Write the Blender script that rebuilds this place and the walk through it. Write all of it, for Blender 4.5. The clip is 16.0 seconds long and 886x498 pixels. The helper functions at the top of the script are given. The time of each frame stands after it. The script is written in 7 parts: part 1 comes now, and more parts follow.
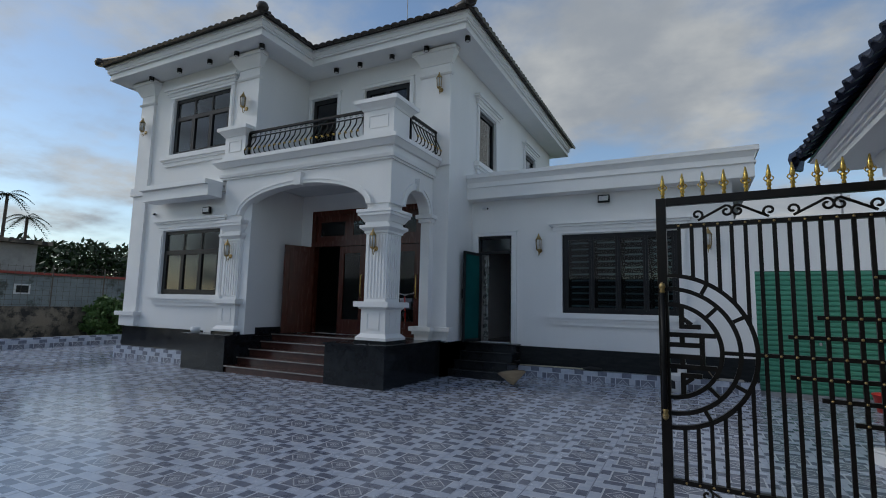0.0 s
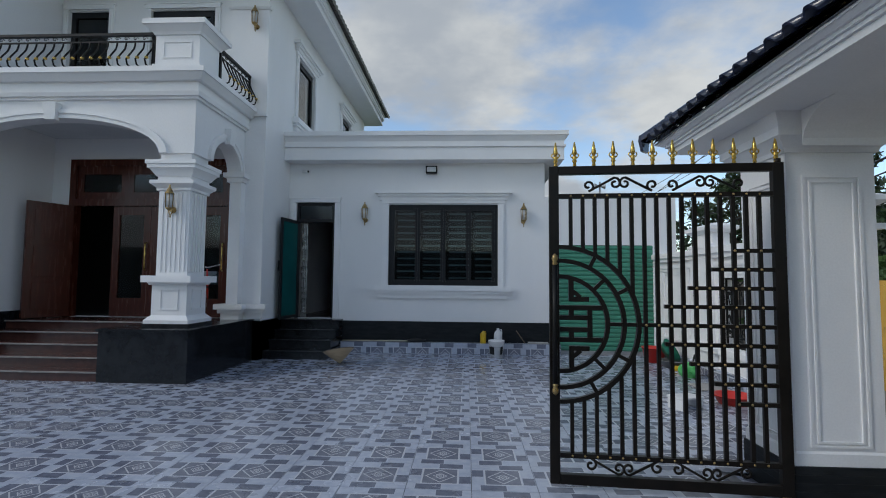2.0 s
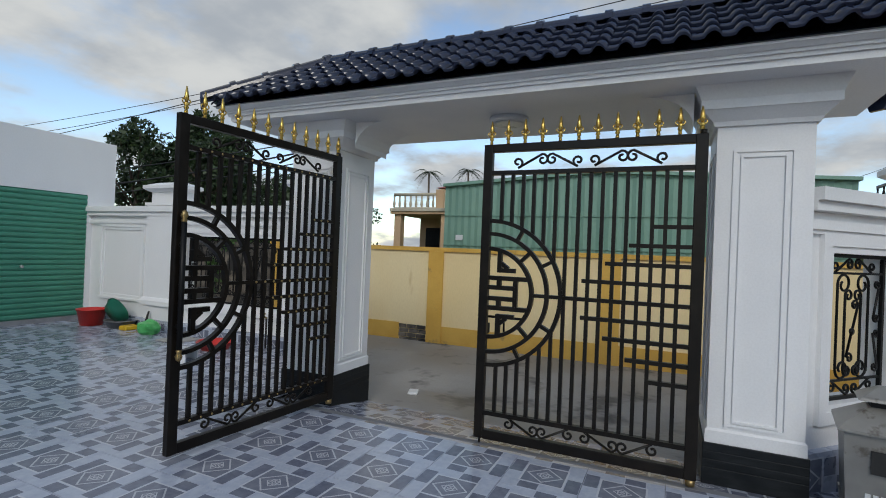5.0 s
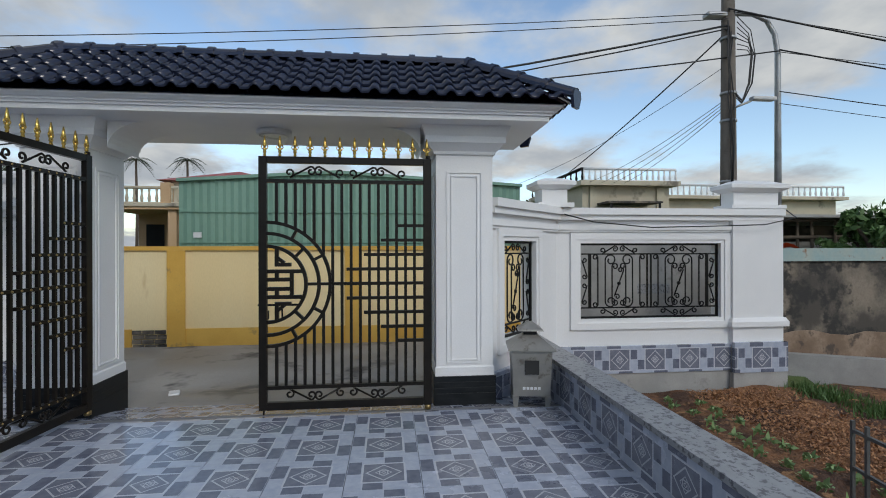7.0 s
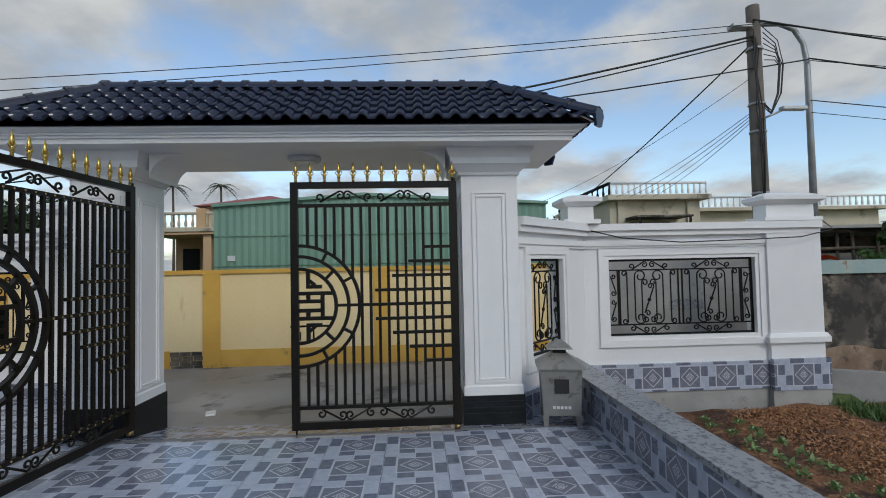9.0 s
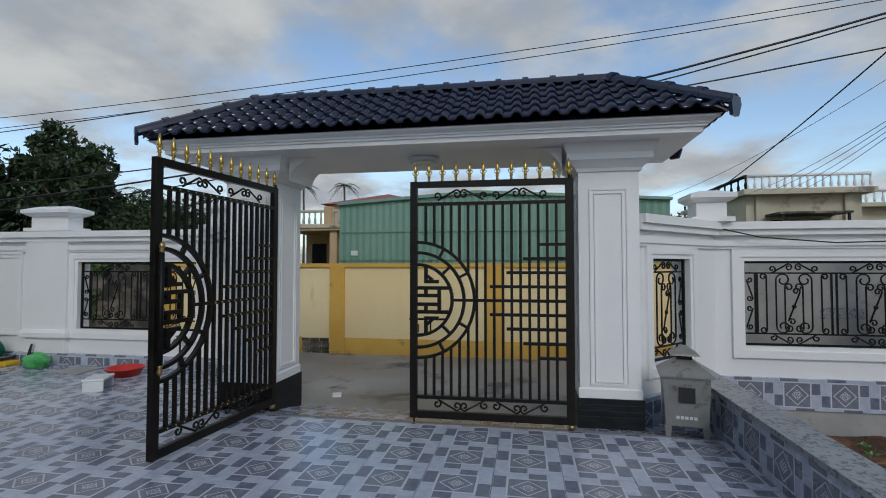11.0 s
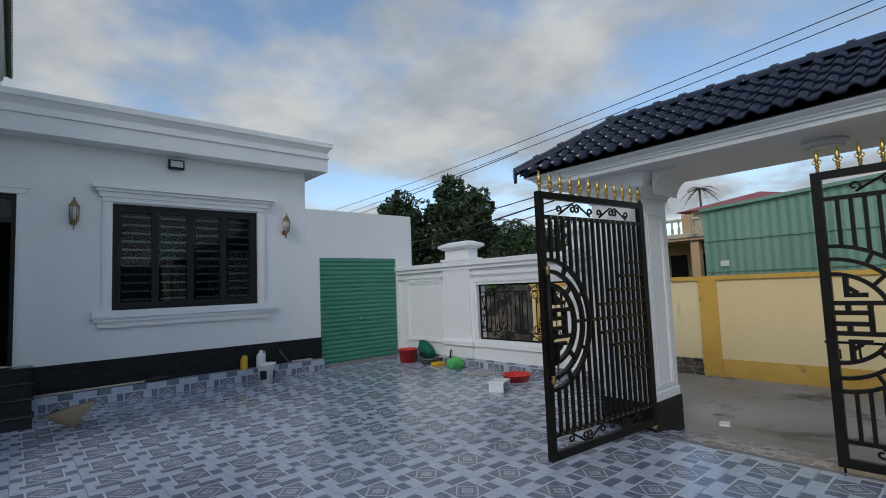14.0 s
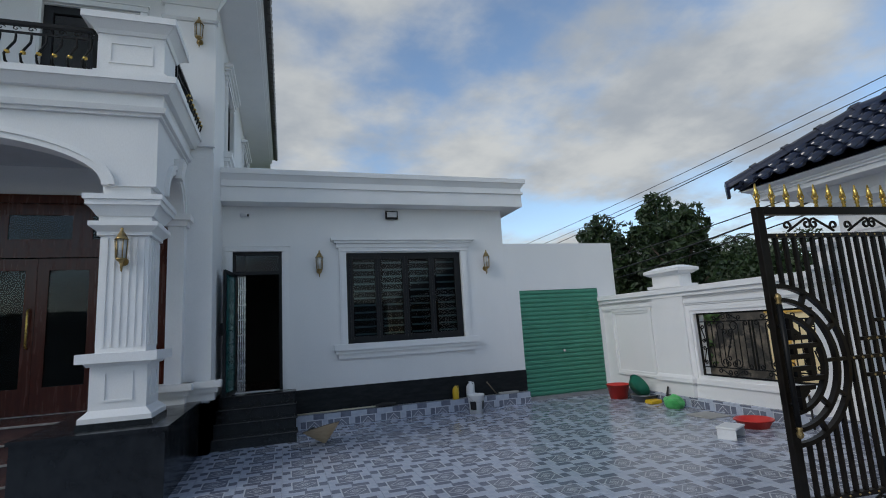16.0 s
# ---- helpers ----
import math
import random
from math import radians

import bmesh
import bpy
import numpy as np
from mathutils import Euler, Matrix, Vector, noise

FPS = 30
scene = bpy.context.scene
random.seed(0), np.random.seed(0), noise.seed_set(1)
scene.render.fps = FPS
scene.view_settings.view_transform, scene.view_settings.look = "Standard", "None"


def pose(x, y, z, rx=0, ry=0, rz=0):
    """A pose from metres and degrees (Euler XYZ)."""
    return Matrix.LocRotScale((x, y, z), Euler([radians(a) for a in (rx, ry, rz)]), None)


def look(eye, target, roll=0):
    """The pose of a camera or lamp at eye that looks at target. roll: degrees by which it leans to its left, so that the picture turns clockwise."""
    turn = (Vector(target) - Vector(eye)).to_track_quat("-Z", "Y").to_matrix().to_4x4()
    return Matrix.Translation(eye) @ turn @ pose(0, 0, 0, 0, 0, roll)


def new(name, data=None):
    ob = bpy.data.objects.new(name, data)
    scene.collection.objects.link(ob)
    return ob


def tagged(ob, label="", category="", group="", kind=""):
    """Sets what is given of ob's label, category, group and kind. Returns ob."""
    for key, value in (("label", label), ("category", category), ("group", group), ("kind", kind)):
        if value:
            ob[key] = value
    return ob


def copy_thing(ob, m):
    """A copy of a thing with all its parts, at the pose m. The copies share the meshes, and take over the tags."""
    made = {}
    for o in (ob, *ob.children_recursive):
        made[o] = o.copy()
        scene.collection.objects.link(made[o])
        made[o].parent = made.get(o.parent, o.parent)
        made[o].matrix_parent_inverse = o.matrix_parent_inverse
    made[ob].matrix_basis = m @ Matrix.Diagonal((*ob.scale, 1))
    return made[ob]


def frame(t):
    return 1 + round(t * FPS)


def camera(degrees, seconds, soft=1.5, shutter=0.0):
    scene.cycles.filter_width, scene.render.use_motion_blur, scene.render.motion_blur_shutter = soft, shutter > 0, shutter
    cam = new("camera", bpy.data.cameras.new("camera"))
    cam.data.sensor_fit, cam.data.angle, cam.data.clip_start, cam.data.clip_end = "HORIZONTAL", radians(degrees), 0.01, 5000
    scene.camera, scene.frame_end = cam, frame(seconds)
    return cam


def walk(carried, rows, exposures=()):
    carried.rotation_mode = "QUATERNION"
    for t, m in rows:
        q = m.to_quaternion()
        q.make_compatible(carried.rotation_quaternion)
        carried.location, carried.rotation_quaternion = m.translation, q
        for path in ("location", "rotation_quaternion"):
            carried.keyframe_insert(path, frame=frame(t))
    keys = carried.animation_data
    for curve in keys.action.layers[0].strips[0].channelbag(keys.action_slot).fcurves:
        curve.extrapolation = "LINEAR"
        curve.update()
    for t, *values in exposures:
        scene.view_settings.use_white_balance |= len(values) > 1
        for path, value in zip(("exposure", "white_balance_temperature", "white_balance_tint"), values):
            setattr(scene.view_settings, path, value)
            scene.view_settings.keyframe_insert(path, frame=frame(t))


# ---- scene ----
cam = camera(83.9, 16.0, soft=1.0)
PATH = [
    (0, (-0.03, 0.862, 1.461), (-0.923, 2.637, 1.69), 1.3),
    (0.5, (-0.182, 1.017, 1.464), (-0.947, 2.849, 1.706), 1.5),
    (1, (-0.348, 1.165, 1.492), (-0.919, 3.066, 1.734), 1.2),
    (1.5, (-0.612, 1.225, 1.506), (-0.976, 3.182, 1.698), 0.5),
    (2, (-0.851, 1.323, 1.476), (-0.949, 3.317, 1.603), 0.5),
    (2.5, (-1.118, 1.473, 1.475), (-0.866, 3.456, 1.541), 1.0),
    (3, (-1.417, 1.557, 1.474), (-0.781, 3.453, 1.504), 2.1),
    (3.5, (-1.667, 1.771, 1.455), (-0.633, 3.482, 1.455), 3.0),
    (4, (-1.911, 1.957, 1.473), (-0.512, 3.386, 1.479), 3.3),
    (4.5, (-2.179, 2.046, 1.496), (-0.517, 3.158, 1.505), 3.0),
    (5, (-2.466, 2.0, 1.47), (-0.647, 2.832, 1.479), 2.3),
    (5.2, (-2.593, 1.991, 1.446), (-0.727, 2.711, 1.47), 1.8),
    (7.3, (-3.406, 2.174, 1.496), (-1.423, 1.92, 1.491), -0.4),
    (7.5, (-3.404, 2.129, 1.514), (-1.42, 1.877, 1.509), -0.7),
    (8, (-3.427, 2.14, 1.508), (-1.441, 1.902, 1.54), -0.6),
    (8.2, (-3.444, 2.151, 1.507), (-1.458, 1.923, 1.546), -0.9),
    (10.3, (-3.448, 2.174, 1.471), (-1.459, 2.365, 1.571), 0.2),
    (10.5, (-3.467, 2.182, 1.483), (-1.482, 2.408, 1.573), 0.3),
    (11, (-3.509, 2.199, 1.496), (-1.54, 2.54, 1.563), -0.0),
    (11.5, (-3.567, 2.223, 1.529), (-1.627, 2.703, 1.583), -0.4),
    (12, (-3.609, 2.245, 1.532), (-1.715, 2.884, 1.592), -0.8),
    (12.5, (-3.644, 2.273, 1.513), (-1.83, 3.112, 1.598), -1.3),
    (13, (-3.666, 2.31, 1.517), (-1.987, 3.39, 1.626), -2.0),
    (13.5, (-3.659, 2.343, 1.515), (-2.156, 3.655, 1.652), -2.2),
    (14, (-3.633, 2.339, 1.521), (-2.322, 3.841, 1.677), -2.3),
    (14.5, (-3.626, 2.311, 1.525), (-2.5, 3.954, 1.706), -2.3),
    (15, (-3.603, 2.303, 1.536), (-2.656, 4.051, 1.751), -2.5),
    (15.5, (-3.608, 2.281, 1.557), (-2.831, 4.104, 1.823), -3.1),
    (16, (-3.586, 2.258, 1.575), (-2.973, 4.136, 1.887), -3.4),
]
walk(cam, [(t, look(eye, target, roll)) for t, eye, target, roll in PATH], exposures=((0.0, -0.48, 6500, 7.5), (0.5, -0.30, 6500, 7.5), (1.5, -0.22, 6500, 7.5), (2.5, -0.02, 6550, 7.5), (3.5, -0.04, 6600, 7.5), (5.0, -0.10, 6650, 7.5), (7.5, -0.06, 6700, 7.5), (11.0, -0.28, 6600, 7.5), (16.0, -0.22, 6550, 7.5)))
# ---- world and light ----
SUN_DIR = Vector((-0.80, -0.35, 0.62)).normalized()
world = bpy.data.worlds.new("sky")
scene.world = world
world.use_nodes = True
wn, wl = world.node_tree.nodes, world.node_tree.links
wbg = wn["Background"]
wsky = wn.new("ShaderNodeTexSky")
wsky.sky_type, wsky.sun_disc = "NISHITA", False
wsky.sun_elevation = math.asin(SUN_DIR.z)
wsky.sun_rotation = math.atan2(SUN_DIR.x, SUN_DIR.y)
wsky.air_density, wsky.dust_density, wsky.ozone_density = 1.0, 0.5, 1.5
wtc = wn.new("ShaderNodeTexCoord")
wsep = wn.new("ShaderNodeSeparateXYZ")
wl.new(wtc.outputs["Generated"], wsep.inputs[0])
wflat = wn.new("ShaderNodeMath"); wflat.operation = "MAXIMUM"; wflat.inputs[1].default_value = 0.0
wl.new(wsep.outputs[2], wflat.inputs[0])
wadd = wn.new("ShaderNodeMath"); wadd.operation = "ADD"; wadd.inputs[1].default_value = 0.22
wl.new(wflat.outputs[0], wadd.inputs[0])
wdiv = wn.new("ShaderNodeVectorMath"); wdiv.operation = "DIVIDE"
wcomb = wn.new("ShaderNodeCombineXYZ")
for k in (0, 1, 2):
    wl.new(wadd.outputs[0], wcomb.inputs[k])
wl.new(wtc.outputs["Generated"], wdiv.inputs[0]); wl.new(wcomb.outputs[0], wdiv.inputs[1])


def sky_noise(scale, detail, lo, hi, shift):
    mp = wn.new("ShaderNodeMapping"); mp.inputs["Location"].default_value = shift
    nz = wn.new("ShaderNodeTexNoise"); nz.inputs["Scale"].default_value = scale; nz.inputs["Detail"].default_value = detail
    nz.inputs["Roughness"].default_value = 0.55
    rg = wn.new("ShaderNodeMapRange"); rg.interpolation_type = "SMOOTHSTEP"
    rg.inputs["From Min"].default_value, rg.inputs["From Max"].default_value = lo, hi
    wl.new(wdiv.outputs[0], mp.inputs[0]); wl.new(mp.outputs[0], nz.inputs["Vector"]); wl.new(nz.outputs[0], rg.inputs["Value"])
    return rg.outputs[0]


cover = sky_noise(1.15, 8.0, 0.43, 0.60, (3.1, 1.7, 0.4))
puffs = sky_noise(2.6, 6.0, 0.34, 0.72, (0.3, 5.2, 0.0))
wcl = wn.new("ShaderNodeMix"); wcl.data_type = "RGBA"
wcl.inputs[6].default_value = (3.5, 3.85, 4.4, 1)
wcl.inputs[7].default_value = (5.7, 5.85, 6.0, 1)
wl.new(puffs, wcl.inputs[0])
wgain = wn.new("ShaderNodeVectorMath"); wgain.operation = "SCALE"; wgain.inputs["Scale"].default_value = 1.65
wl.new(wsky.outputs[0], wgain.inputs[0])
wmix = wn.new("ShaderNodeMix"); wmix.data_type = "RGBA"
wl.new(cover, wmix.inputs[0]); wl.new(wgain.outputs[0], wmix.inputs[6]); wl.new(wcl.outputs[2], wmix.inputs[7])
wl.new(wmix.outputs[2], wbg.inputs[0])
wbg.inputs[1].default_value = 0.12
sun = new("sun", bpy.data.lights.new("sun", "SUN"))
sun.data.energy, sun.data.angle, sun.data.color = 1.0, radians(18), (1.0, 0.96, 0.9)
sun.matrix_world = look(SUN_DIR * 50, (0, 0, 0))


# ---- materials ----
class Ex:
    """A value in a node tree, with arithmetic."""
    def __init__(self, tree, sock):
        self.tree, self.sock = tree, sock

    def op(self, kind, *others):
        n = self.tree.nodes.new("ShaderNodeMath"); n.operation = kind
        for k, o in enumerate((self, *others)):
            if isinstance(o, Ex):
                self.tree.links.new(o.sock, n.inputs[k])
            else:
                n.inputs[k].default_value = o
        return Ex(self.tree, n.outputs[0])

    def __add__(self, o): return self.op("ADD", o)
    def __sub__(self, o): return self.op("SUBTRACT", o)
    def __mul__(self, o): return self.op("MULTIPLY", o)
    def __truediv__(self, o): return self.op("DIVIDE", o)
    def __lt__(self, o): return self.op("LESS_THAN", o)
    def __gt__(self, o): return self.op("GREATER_THAN", o)
    def mod1(self): return self.op("FLOORED_MODULO", 1.0)
    def mag(self): return self.op("ABSOLUTE")
    def top(self, o): return self.op("MAXIMUM", o)
    def low(self, o): return self.op("MINIMUM", o)


def base_material(name, rough=0.6, metal=0.0):
    m = bpy.data.materials.new(name); m.use_nodes = True
    b = m.node_tree.nodes["Principled BSDF"]
    b.inputs["Roughness"].default_value, b.inputs["Metallic"].default_value = rough, metal
    return m, m.node_tree, b


def position(tree):
    g = tree.nodes.new("ShaderNodeNewGeometry")
    return g.outputs["Position"]


def noise_of(tree, scale, detail=4.0, rough=0.55, stretch=(1, 1, 1)):
    mp = tree.nodes.new("ShaderNodeMapping"); mp.inputs["Scale"].default_value = stretch
    nz = tree.nodes.new("ShaderNodeTexNoise")
    nz.inputs["Scale"].default_value, nz.inputs["Detail"].default_value, nz.inputs["Roughness"].default_value = scale, detail, rough
    tree.links.new(position(tree), mp.inputs[0]); tree.links.new(mp.outputs[0], nz.inputs["Vector"])
    return nz.outputs[0]


def mix_col(tree, fac, a, b):
    n = tree.nodes.new("ShaderNodeMix"); n.data_type = "RGBA"
    if isinstance(fac, Ex): fac = fac.sock
    for k, v in ((0, fac), (6, a), (7, b)):
        if isinstance(v, (tuple, list)): n.inputs[k].default_value = (*v[:3], 1)
        elif isinstance(v, (int, float)): n.inputs[k].default_value = v
        else: tree.links.new(v, n.inputs[k])
    return n.outputs[2]


def ramp(tree, sock, lo, hi):
    n = tree.nodes.new("ShaderNodeMapRange"); n.interpolation_type = "SMOOTHSTEP"
    n.inputs["From Min"].default_value, n.inputs["From Max"].default_value = lo, hi
    tree.links.new(sock, n.inputs["Value"])
    return n.outputs[0]


def bump(tree, b, sock, strength, dist=0.01):
    n = tree.nodes.new("ShaderNodeBump"); n.inputs["Strength"].default_value, n.inputs["Distance"].default_value = strength, dist
    tree.links.new(sock, n.inputs["Height"]); tree.links.new(n.outputs[0], b.inputs["Normal"])


def surface(name, a, c, rough=0.6, metal=0.0, scale=3.0, fine=60.0, bumps=0.15, lo=0.35, hi=0.7, stretch=(1, 1, 1), spots=None, dist=0.004, rough_var=0.12, spec=0.5):
    """Two-scale mottled surface between the colours a and c."""
    m, t, b = base_material(name, rough, metal)
    b.inputs["Specular IOR Level"].default_value = spec
    big = ramp(t, noise_of(t, scale, 6.0, 0.6, stretch), lo, hi)
    col = mix_col(t, big, a, c)
    small = noise_of(t, fine, 3.0, 0.6, stretch)
    k = ramp(t, small, 0.3, 0.75)
    col = mix_col(t, Ex(t, k) * 0.22, col, tuple(v * 0.75 for v in a))
    if spots:
        s = ramp(t, noise_of(t, spots[1], 4.0, 0.65, stretch), spots[2], spots[3])
        col = mix_col(t, s, col, spots[0])
    t.links.new(col, b.inputs["Base Color"])
    t.links.new((Ex(t, big) * rough_var + (rough - rough_var / 2)).sock, b.inputs["Roughness"])
    if bumps:
        bump(t, b, small, bumps, dist)
    return m


WHITE = surface("white_wall_paint", (0.80, 0.80, 0.80), (0.76, 0.765, 0.77), 0.62, scale=0.9, fine=90, bumps=0.12, stretch=(1, 1, 0.35))
TRIM = surface("white_moulding_paint", (0.82, 0.82, 0.82), (0.78, 0.785, 0.79), 0.5, scale=1.6, fine=70, bumps=0.06)
GRANITE = surface("black_granite", (0.008, 0.009, 0.011), (0.016, 0.018, 0.021), 0.18, scale=6, fine=140, bumps=0.02, spots=((0.09, 0.10, 0.11), 160, 0.60, 0.72), spec=0.35)
REDGRANITE = surface("red_brown_granite", (0.055, 0.022, 0.018), (0.085, 0.034, 0.026), 0.18, scale=8, fine=120, bumps=0.02, spots=((0.16, 0.08, 0.06), 140, 0.6, 0.75))
NOSING = surface("polished_pale_nosing", (0.22, 0.20, 0.19), (0.28, 0.26, 0.24), 0.25, scale=10, fine=100, bumps=0.02)
DADO = surface("black_slate_dado", (0.008, 0.010, 0.012), (0.018, 0.021, 0.023), 0.45, scale=5, fine=70, bumps=0.25, stretch=(1, 1, 4), spec=0.2)
IRON = surface("dark_bronze_iron", (0.007, 0.0055, 0.0042), (0.013, 0.010, 0.0075), 0.36, metal=0.0, scale=8, fine=120, bumps=0.05, spec=0.22)
BLACKIRON = surface("black_wrought_iron", (0.005, 0.005, 0.005), (0.009, 0.009, 0.009), 0.42, metal=0.0, scale=8, fine=120, bumps=0.05, spec=0.2)
GOLD = surface("gold_paint", (0.72, 0.50, 0.13), (0.60, 0.40, 0.10), 0.28, metal=0.85, scale=20, fine=150, bumps=0.04)
BRASS = surface("aged_brass", (0.42, 0.30, 0.13), (0.30, 0.21, 0.09), 0.32, metal=0.8, scale=20, fine=150, bumps=0.04)
ROOF = surface("navy_glazed_roof_tile", (0.014, 0.019, 0.040), (0.024, 0.031, 0.060), 0.13, scale=3, fine=60, bumps=0.06)
ROOFDARK = surface("dark_brown_roof_tile", (0.022, 0.018, 0.018), (0.035, 0.027, 0.026), 0.4, scale=3, fine=60, bumps=0.08)
SHUTTER = surface("green_shutter_paint", (0.055, 0.23, 0.155), (0.065, 0.27, 0.18), 0.42, scale=1.2, fine=60, bumps=0.03, stretch=(1, 1, 0.3))
SHEDGREEN = surface("green_corrugated_steel", (0.17, 0.31, 0.24), (0.21, 0.36, 0.28), 0.5, scale=0.8, fine=40, bumps=0.05, stretch=(1, 1, 0.3))
YELLOW = surface("cream_yellow_render", (0.86, 0.68, 0.36), (0.90, 0.75, 0.45), 0.75, scale=0.8, fine=50, bumps=0.2, stretch=(1, 1, 0.3), spots=((0.62, 0.44, 0.18), 1.6, 0.66, 0.82))
OCHRE = surface("ochre_render", (0.66, 0.38, 0.07), (0.74, 0.46, 0.10), 0.75, scale=1.5, fine=50, bumps=0.2, spots=((0.32, 0.22, 0.09), 2.2, 0.62, 0.74))
CONCRETE = surface("grey_concrete", (0.30, 0.295, 0.28), (0.40, 0.39, 0.37), 0.8, scale=1.8, fine=60, bumps=0.3, spots=((0.20, 0.19, 0.18), 2.5, 0.58, 0.75))
OLDWALL = surface("mouldy_old_render", (0.075, 0.066, 0.055), (0.27, 0.225, 0.175), 0.85, scale=1.3, fine=30, bumps=0.5, lo=0.40, hi=0.62, spots=((0.035, 0.033, 0.031), 2.4, 0.47, 0.60))
BAREWALL = surface("bare_brown_render", (0.20, 0.135, 0.09), (0.34, 0.25, 0.18), 0.9, scale=2.2, fine=24, bumps=0.6, lo=0.38, hi=0.62, spots=((0.09, 0.07, 0.055), 3.0, 0.55, 0.68))
NEIGHBOUR = surface("blue_grey_stained_render", (0.20, 0.225, 0.24), (0.30, 0.33, 0.345), 0.85, scale=0.9, fine=30, bumps=0.3, spots=((0.09, 0.10, 0.09), 1.6, 0.54, 0.68))
ROAD = surface("worn_concrete_road", (0.24, 0.225, 0.205), (0.36, 0.34, 0.31), 0.65, scale=0.9, fine=40, bumps=0.3, spots=((0.09, 0.085, 0.08), 1.1, 0.55, 0.70), rough_var=0.4)
SOIL = surface("reddish_garden_soil", (0.085, 0.042, 0.024), (0.24, 0.115, 0.055), 0.95, scale=1.6, fine=16, bumps=1.0, dist=0.07, lo=0.42, hi=0.58, spots=((0.36, 0.19, 0.09), 6, 0.54, 0.66))
GRASS = surface("rough_grass", (0.05, 0.09, 0.025), (0.09, 0.12, 0.04), 0.9, scale=0.8, fine=12, bumps=0.8, dist=0.05)
WOOD = surface("red_brown_polished_wood", (0.055, 0.012, 0.007), (0.090, 0.020, 0.010), 0.25, scale=3, fine=40, bumps=0.06, stretch=(6, 6, 0.6), spec=0.35)
DARKFRAME = surface("charcoal_aluminium", (0.014, 0.015, 0.017), (0.020, 0.021, 0.023), 0.42, metal=0.0, scale=4, fine=90, bumps=0.02, spec=0.22)
# Near-black albedo: the darkness of unlit rooms is put into the colour
ROOMSHADE = surface("room_shade_in_colour", (0.02, 0.02, 0.02), (0.03, 0.03, 0.03), 0.9)
CEILING = surface("porch_ceiling_paint", (0.62, 0.64, 0.66), (0.58, 0.60, 0.62), 0.7)
STEEL = surface("stainless_steel", (0.62, 0.62, 0.62), (0.52, 0.52, 0.53), 0.3, metal=0.95, scale=10, fine=80, bumps=0.03)
GALV = surface("galvanised_steel", (0.34, 0.35, 0.36), (0.44, 0.45, 0.46), 0.5, metal=0.6, scale=6, fine=40, bumps=0.06)
RUSTTIN = surface("dull_tin_sheet", (0.28, 0.27, 0.25), (0.36, 0.35, 0.32), 0.45, metal=0.55, scale=5, fine=40, bumps=0.1, spots=((0.16, 0.14, 0.12), 6, 0.58, 0.7))
POLEMAT = surface("weathered_pole_concrete", (0.10, 0.085, 0.07), (0.16, 0.14, 0.12), 0.85, scale=3, fine=40, bumps=0.3)
CABLE = surface("black_cable", (0.012, 0.012, 0.013), (0.02, 0.02, 0.02), 0.6)
BARK = surface("grey_brown_bark", (0.08, 0.06, 0.045), (0.13, 0.10, 0.075), 0.9, scale=5, fine=40, bumps=0.6)
REDPL = surface("red_plastic", (0.60, 0.035, 0.025), (0.52, 0.03, 0.022), 0.35, scale=5, bumps=0.02)
GREENPL = surface("dark_green_plastic", (0.015, 0.13, 0.085), (0.02, 0.16, 0.10), 0.35, scale=5, bumps=0.02)
BAGGREEN = surface("green_plastic_bag", (0.06, 0.36, 0.09), (0.12, 0.50, 0.16), 0.35, scale=14, fine=40, bumps=0.3)
WHITEPL = surface("white_plastic", (0.74, 0.75, 0.76), (0.68, 0.69, 0.70), 0.35, scale=5, bumps=0.02)
YELPL = surface("yellow_plastic", (0.66, 0.42, 0.02), (0.58, 0.36, 0.02), 0.35, scale=5, bumps=0.02)
GREYPL = surface("grey_metal_bowl", (0.20, 0.21, 0.22), (0.26, 0.27, 0.28), 0.35, metal=0.5, scale=5, bumps=0.02)
CLAY = surface("tan_stone", (0.40, 0.29, 0.18), (0.48, 0.36, 0.23), 0.7, scale=6, fine=40, bumps=0.2)
BLINDS = surface("teal_grey_blind", (0.13, 0.20, 0.21), (0.17, 0.25, 0.26), 0.5, scale=4, bumps=0.02)
TEAL = surface("teal_door_glass_paint", (0.008, 0.085, 0.085), (0.012, 0.11, 0.105), 0.16, scale=2, bumps=0.02)
RUBBER = surface("black_rubber", (0.015, 0.015, 0.015), (0.03, 0.03, 0.03), 0.8)
REDROOF = surface("red_tin_roof", (0.30, 0.045, 0.035), (0.36, 0.06, 0.045), 0.5)
PEACH = surface("faded_peach_render", (0.55, 0.36, 0.20), (0.62, 0.43, 0.26), 0.8, scale=0.7, fine=30, bumps=0.2)
CREAM = surface("stained_cream_render", (0.55, 0.50, 0.38), (0.46, 0.40, 0.30), 0.8, scale=0.8, fine=30, bumps=0.2, spots=((0.16, 0.14, 0.11), 1.2, 0.55, 0.72))
SLATEGREY = surface("grey_granite_coping", (0.27, 0.28, 0.29), (0.36, 0.37, 0.38), 0.4, scale=5, fine=120, bumps=0.04, spots=((0.10, 0.10, 0.11), 26, 0.50, 0.62))
BLUETOP = surface("peeling_blue_coping", (0.30, 0.42, 0.42), (0.42, 0.46, 0.40), 0.85, scale=2, fine=20, bumps=0.3, spots=((0.28, 0.12, 0.05), 2.5, 0.60, 0.70))
LAMPGLASS = surface("frosted_lamp_glass", (0.55, 0.56, 0.56), (0.62, 0.62, 0.62), 0.3, bumps=0.0)
HATSTRAW = surface("pale_palm_leaf_hat", (0.42, 0.31, 0.19), (0.50, 0.38, 0.24), 0.65, scale=9, fine=70, bumps=0.3, stretch=(1, 1, 5))
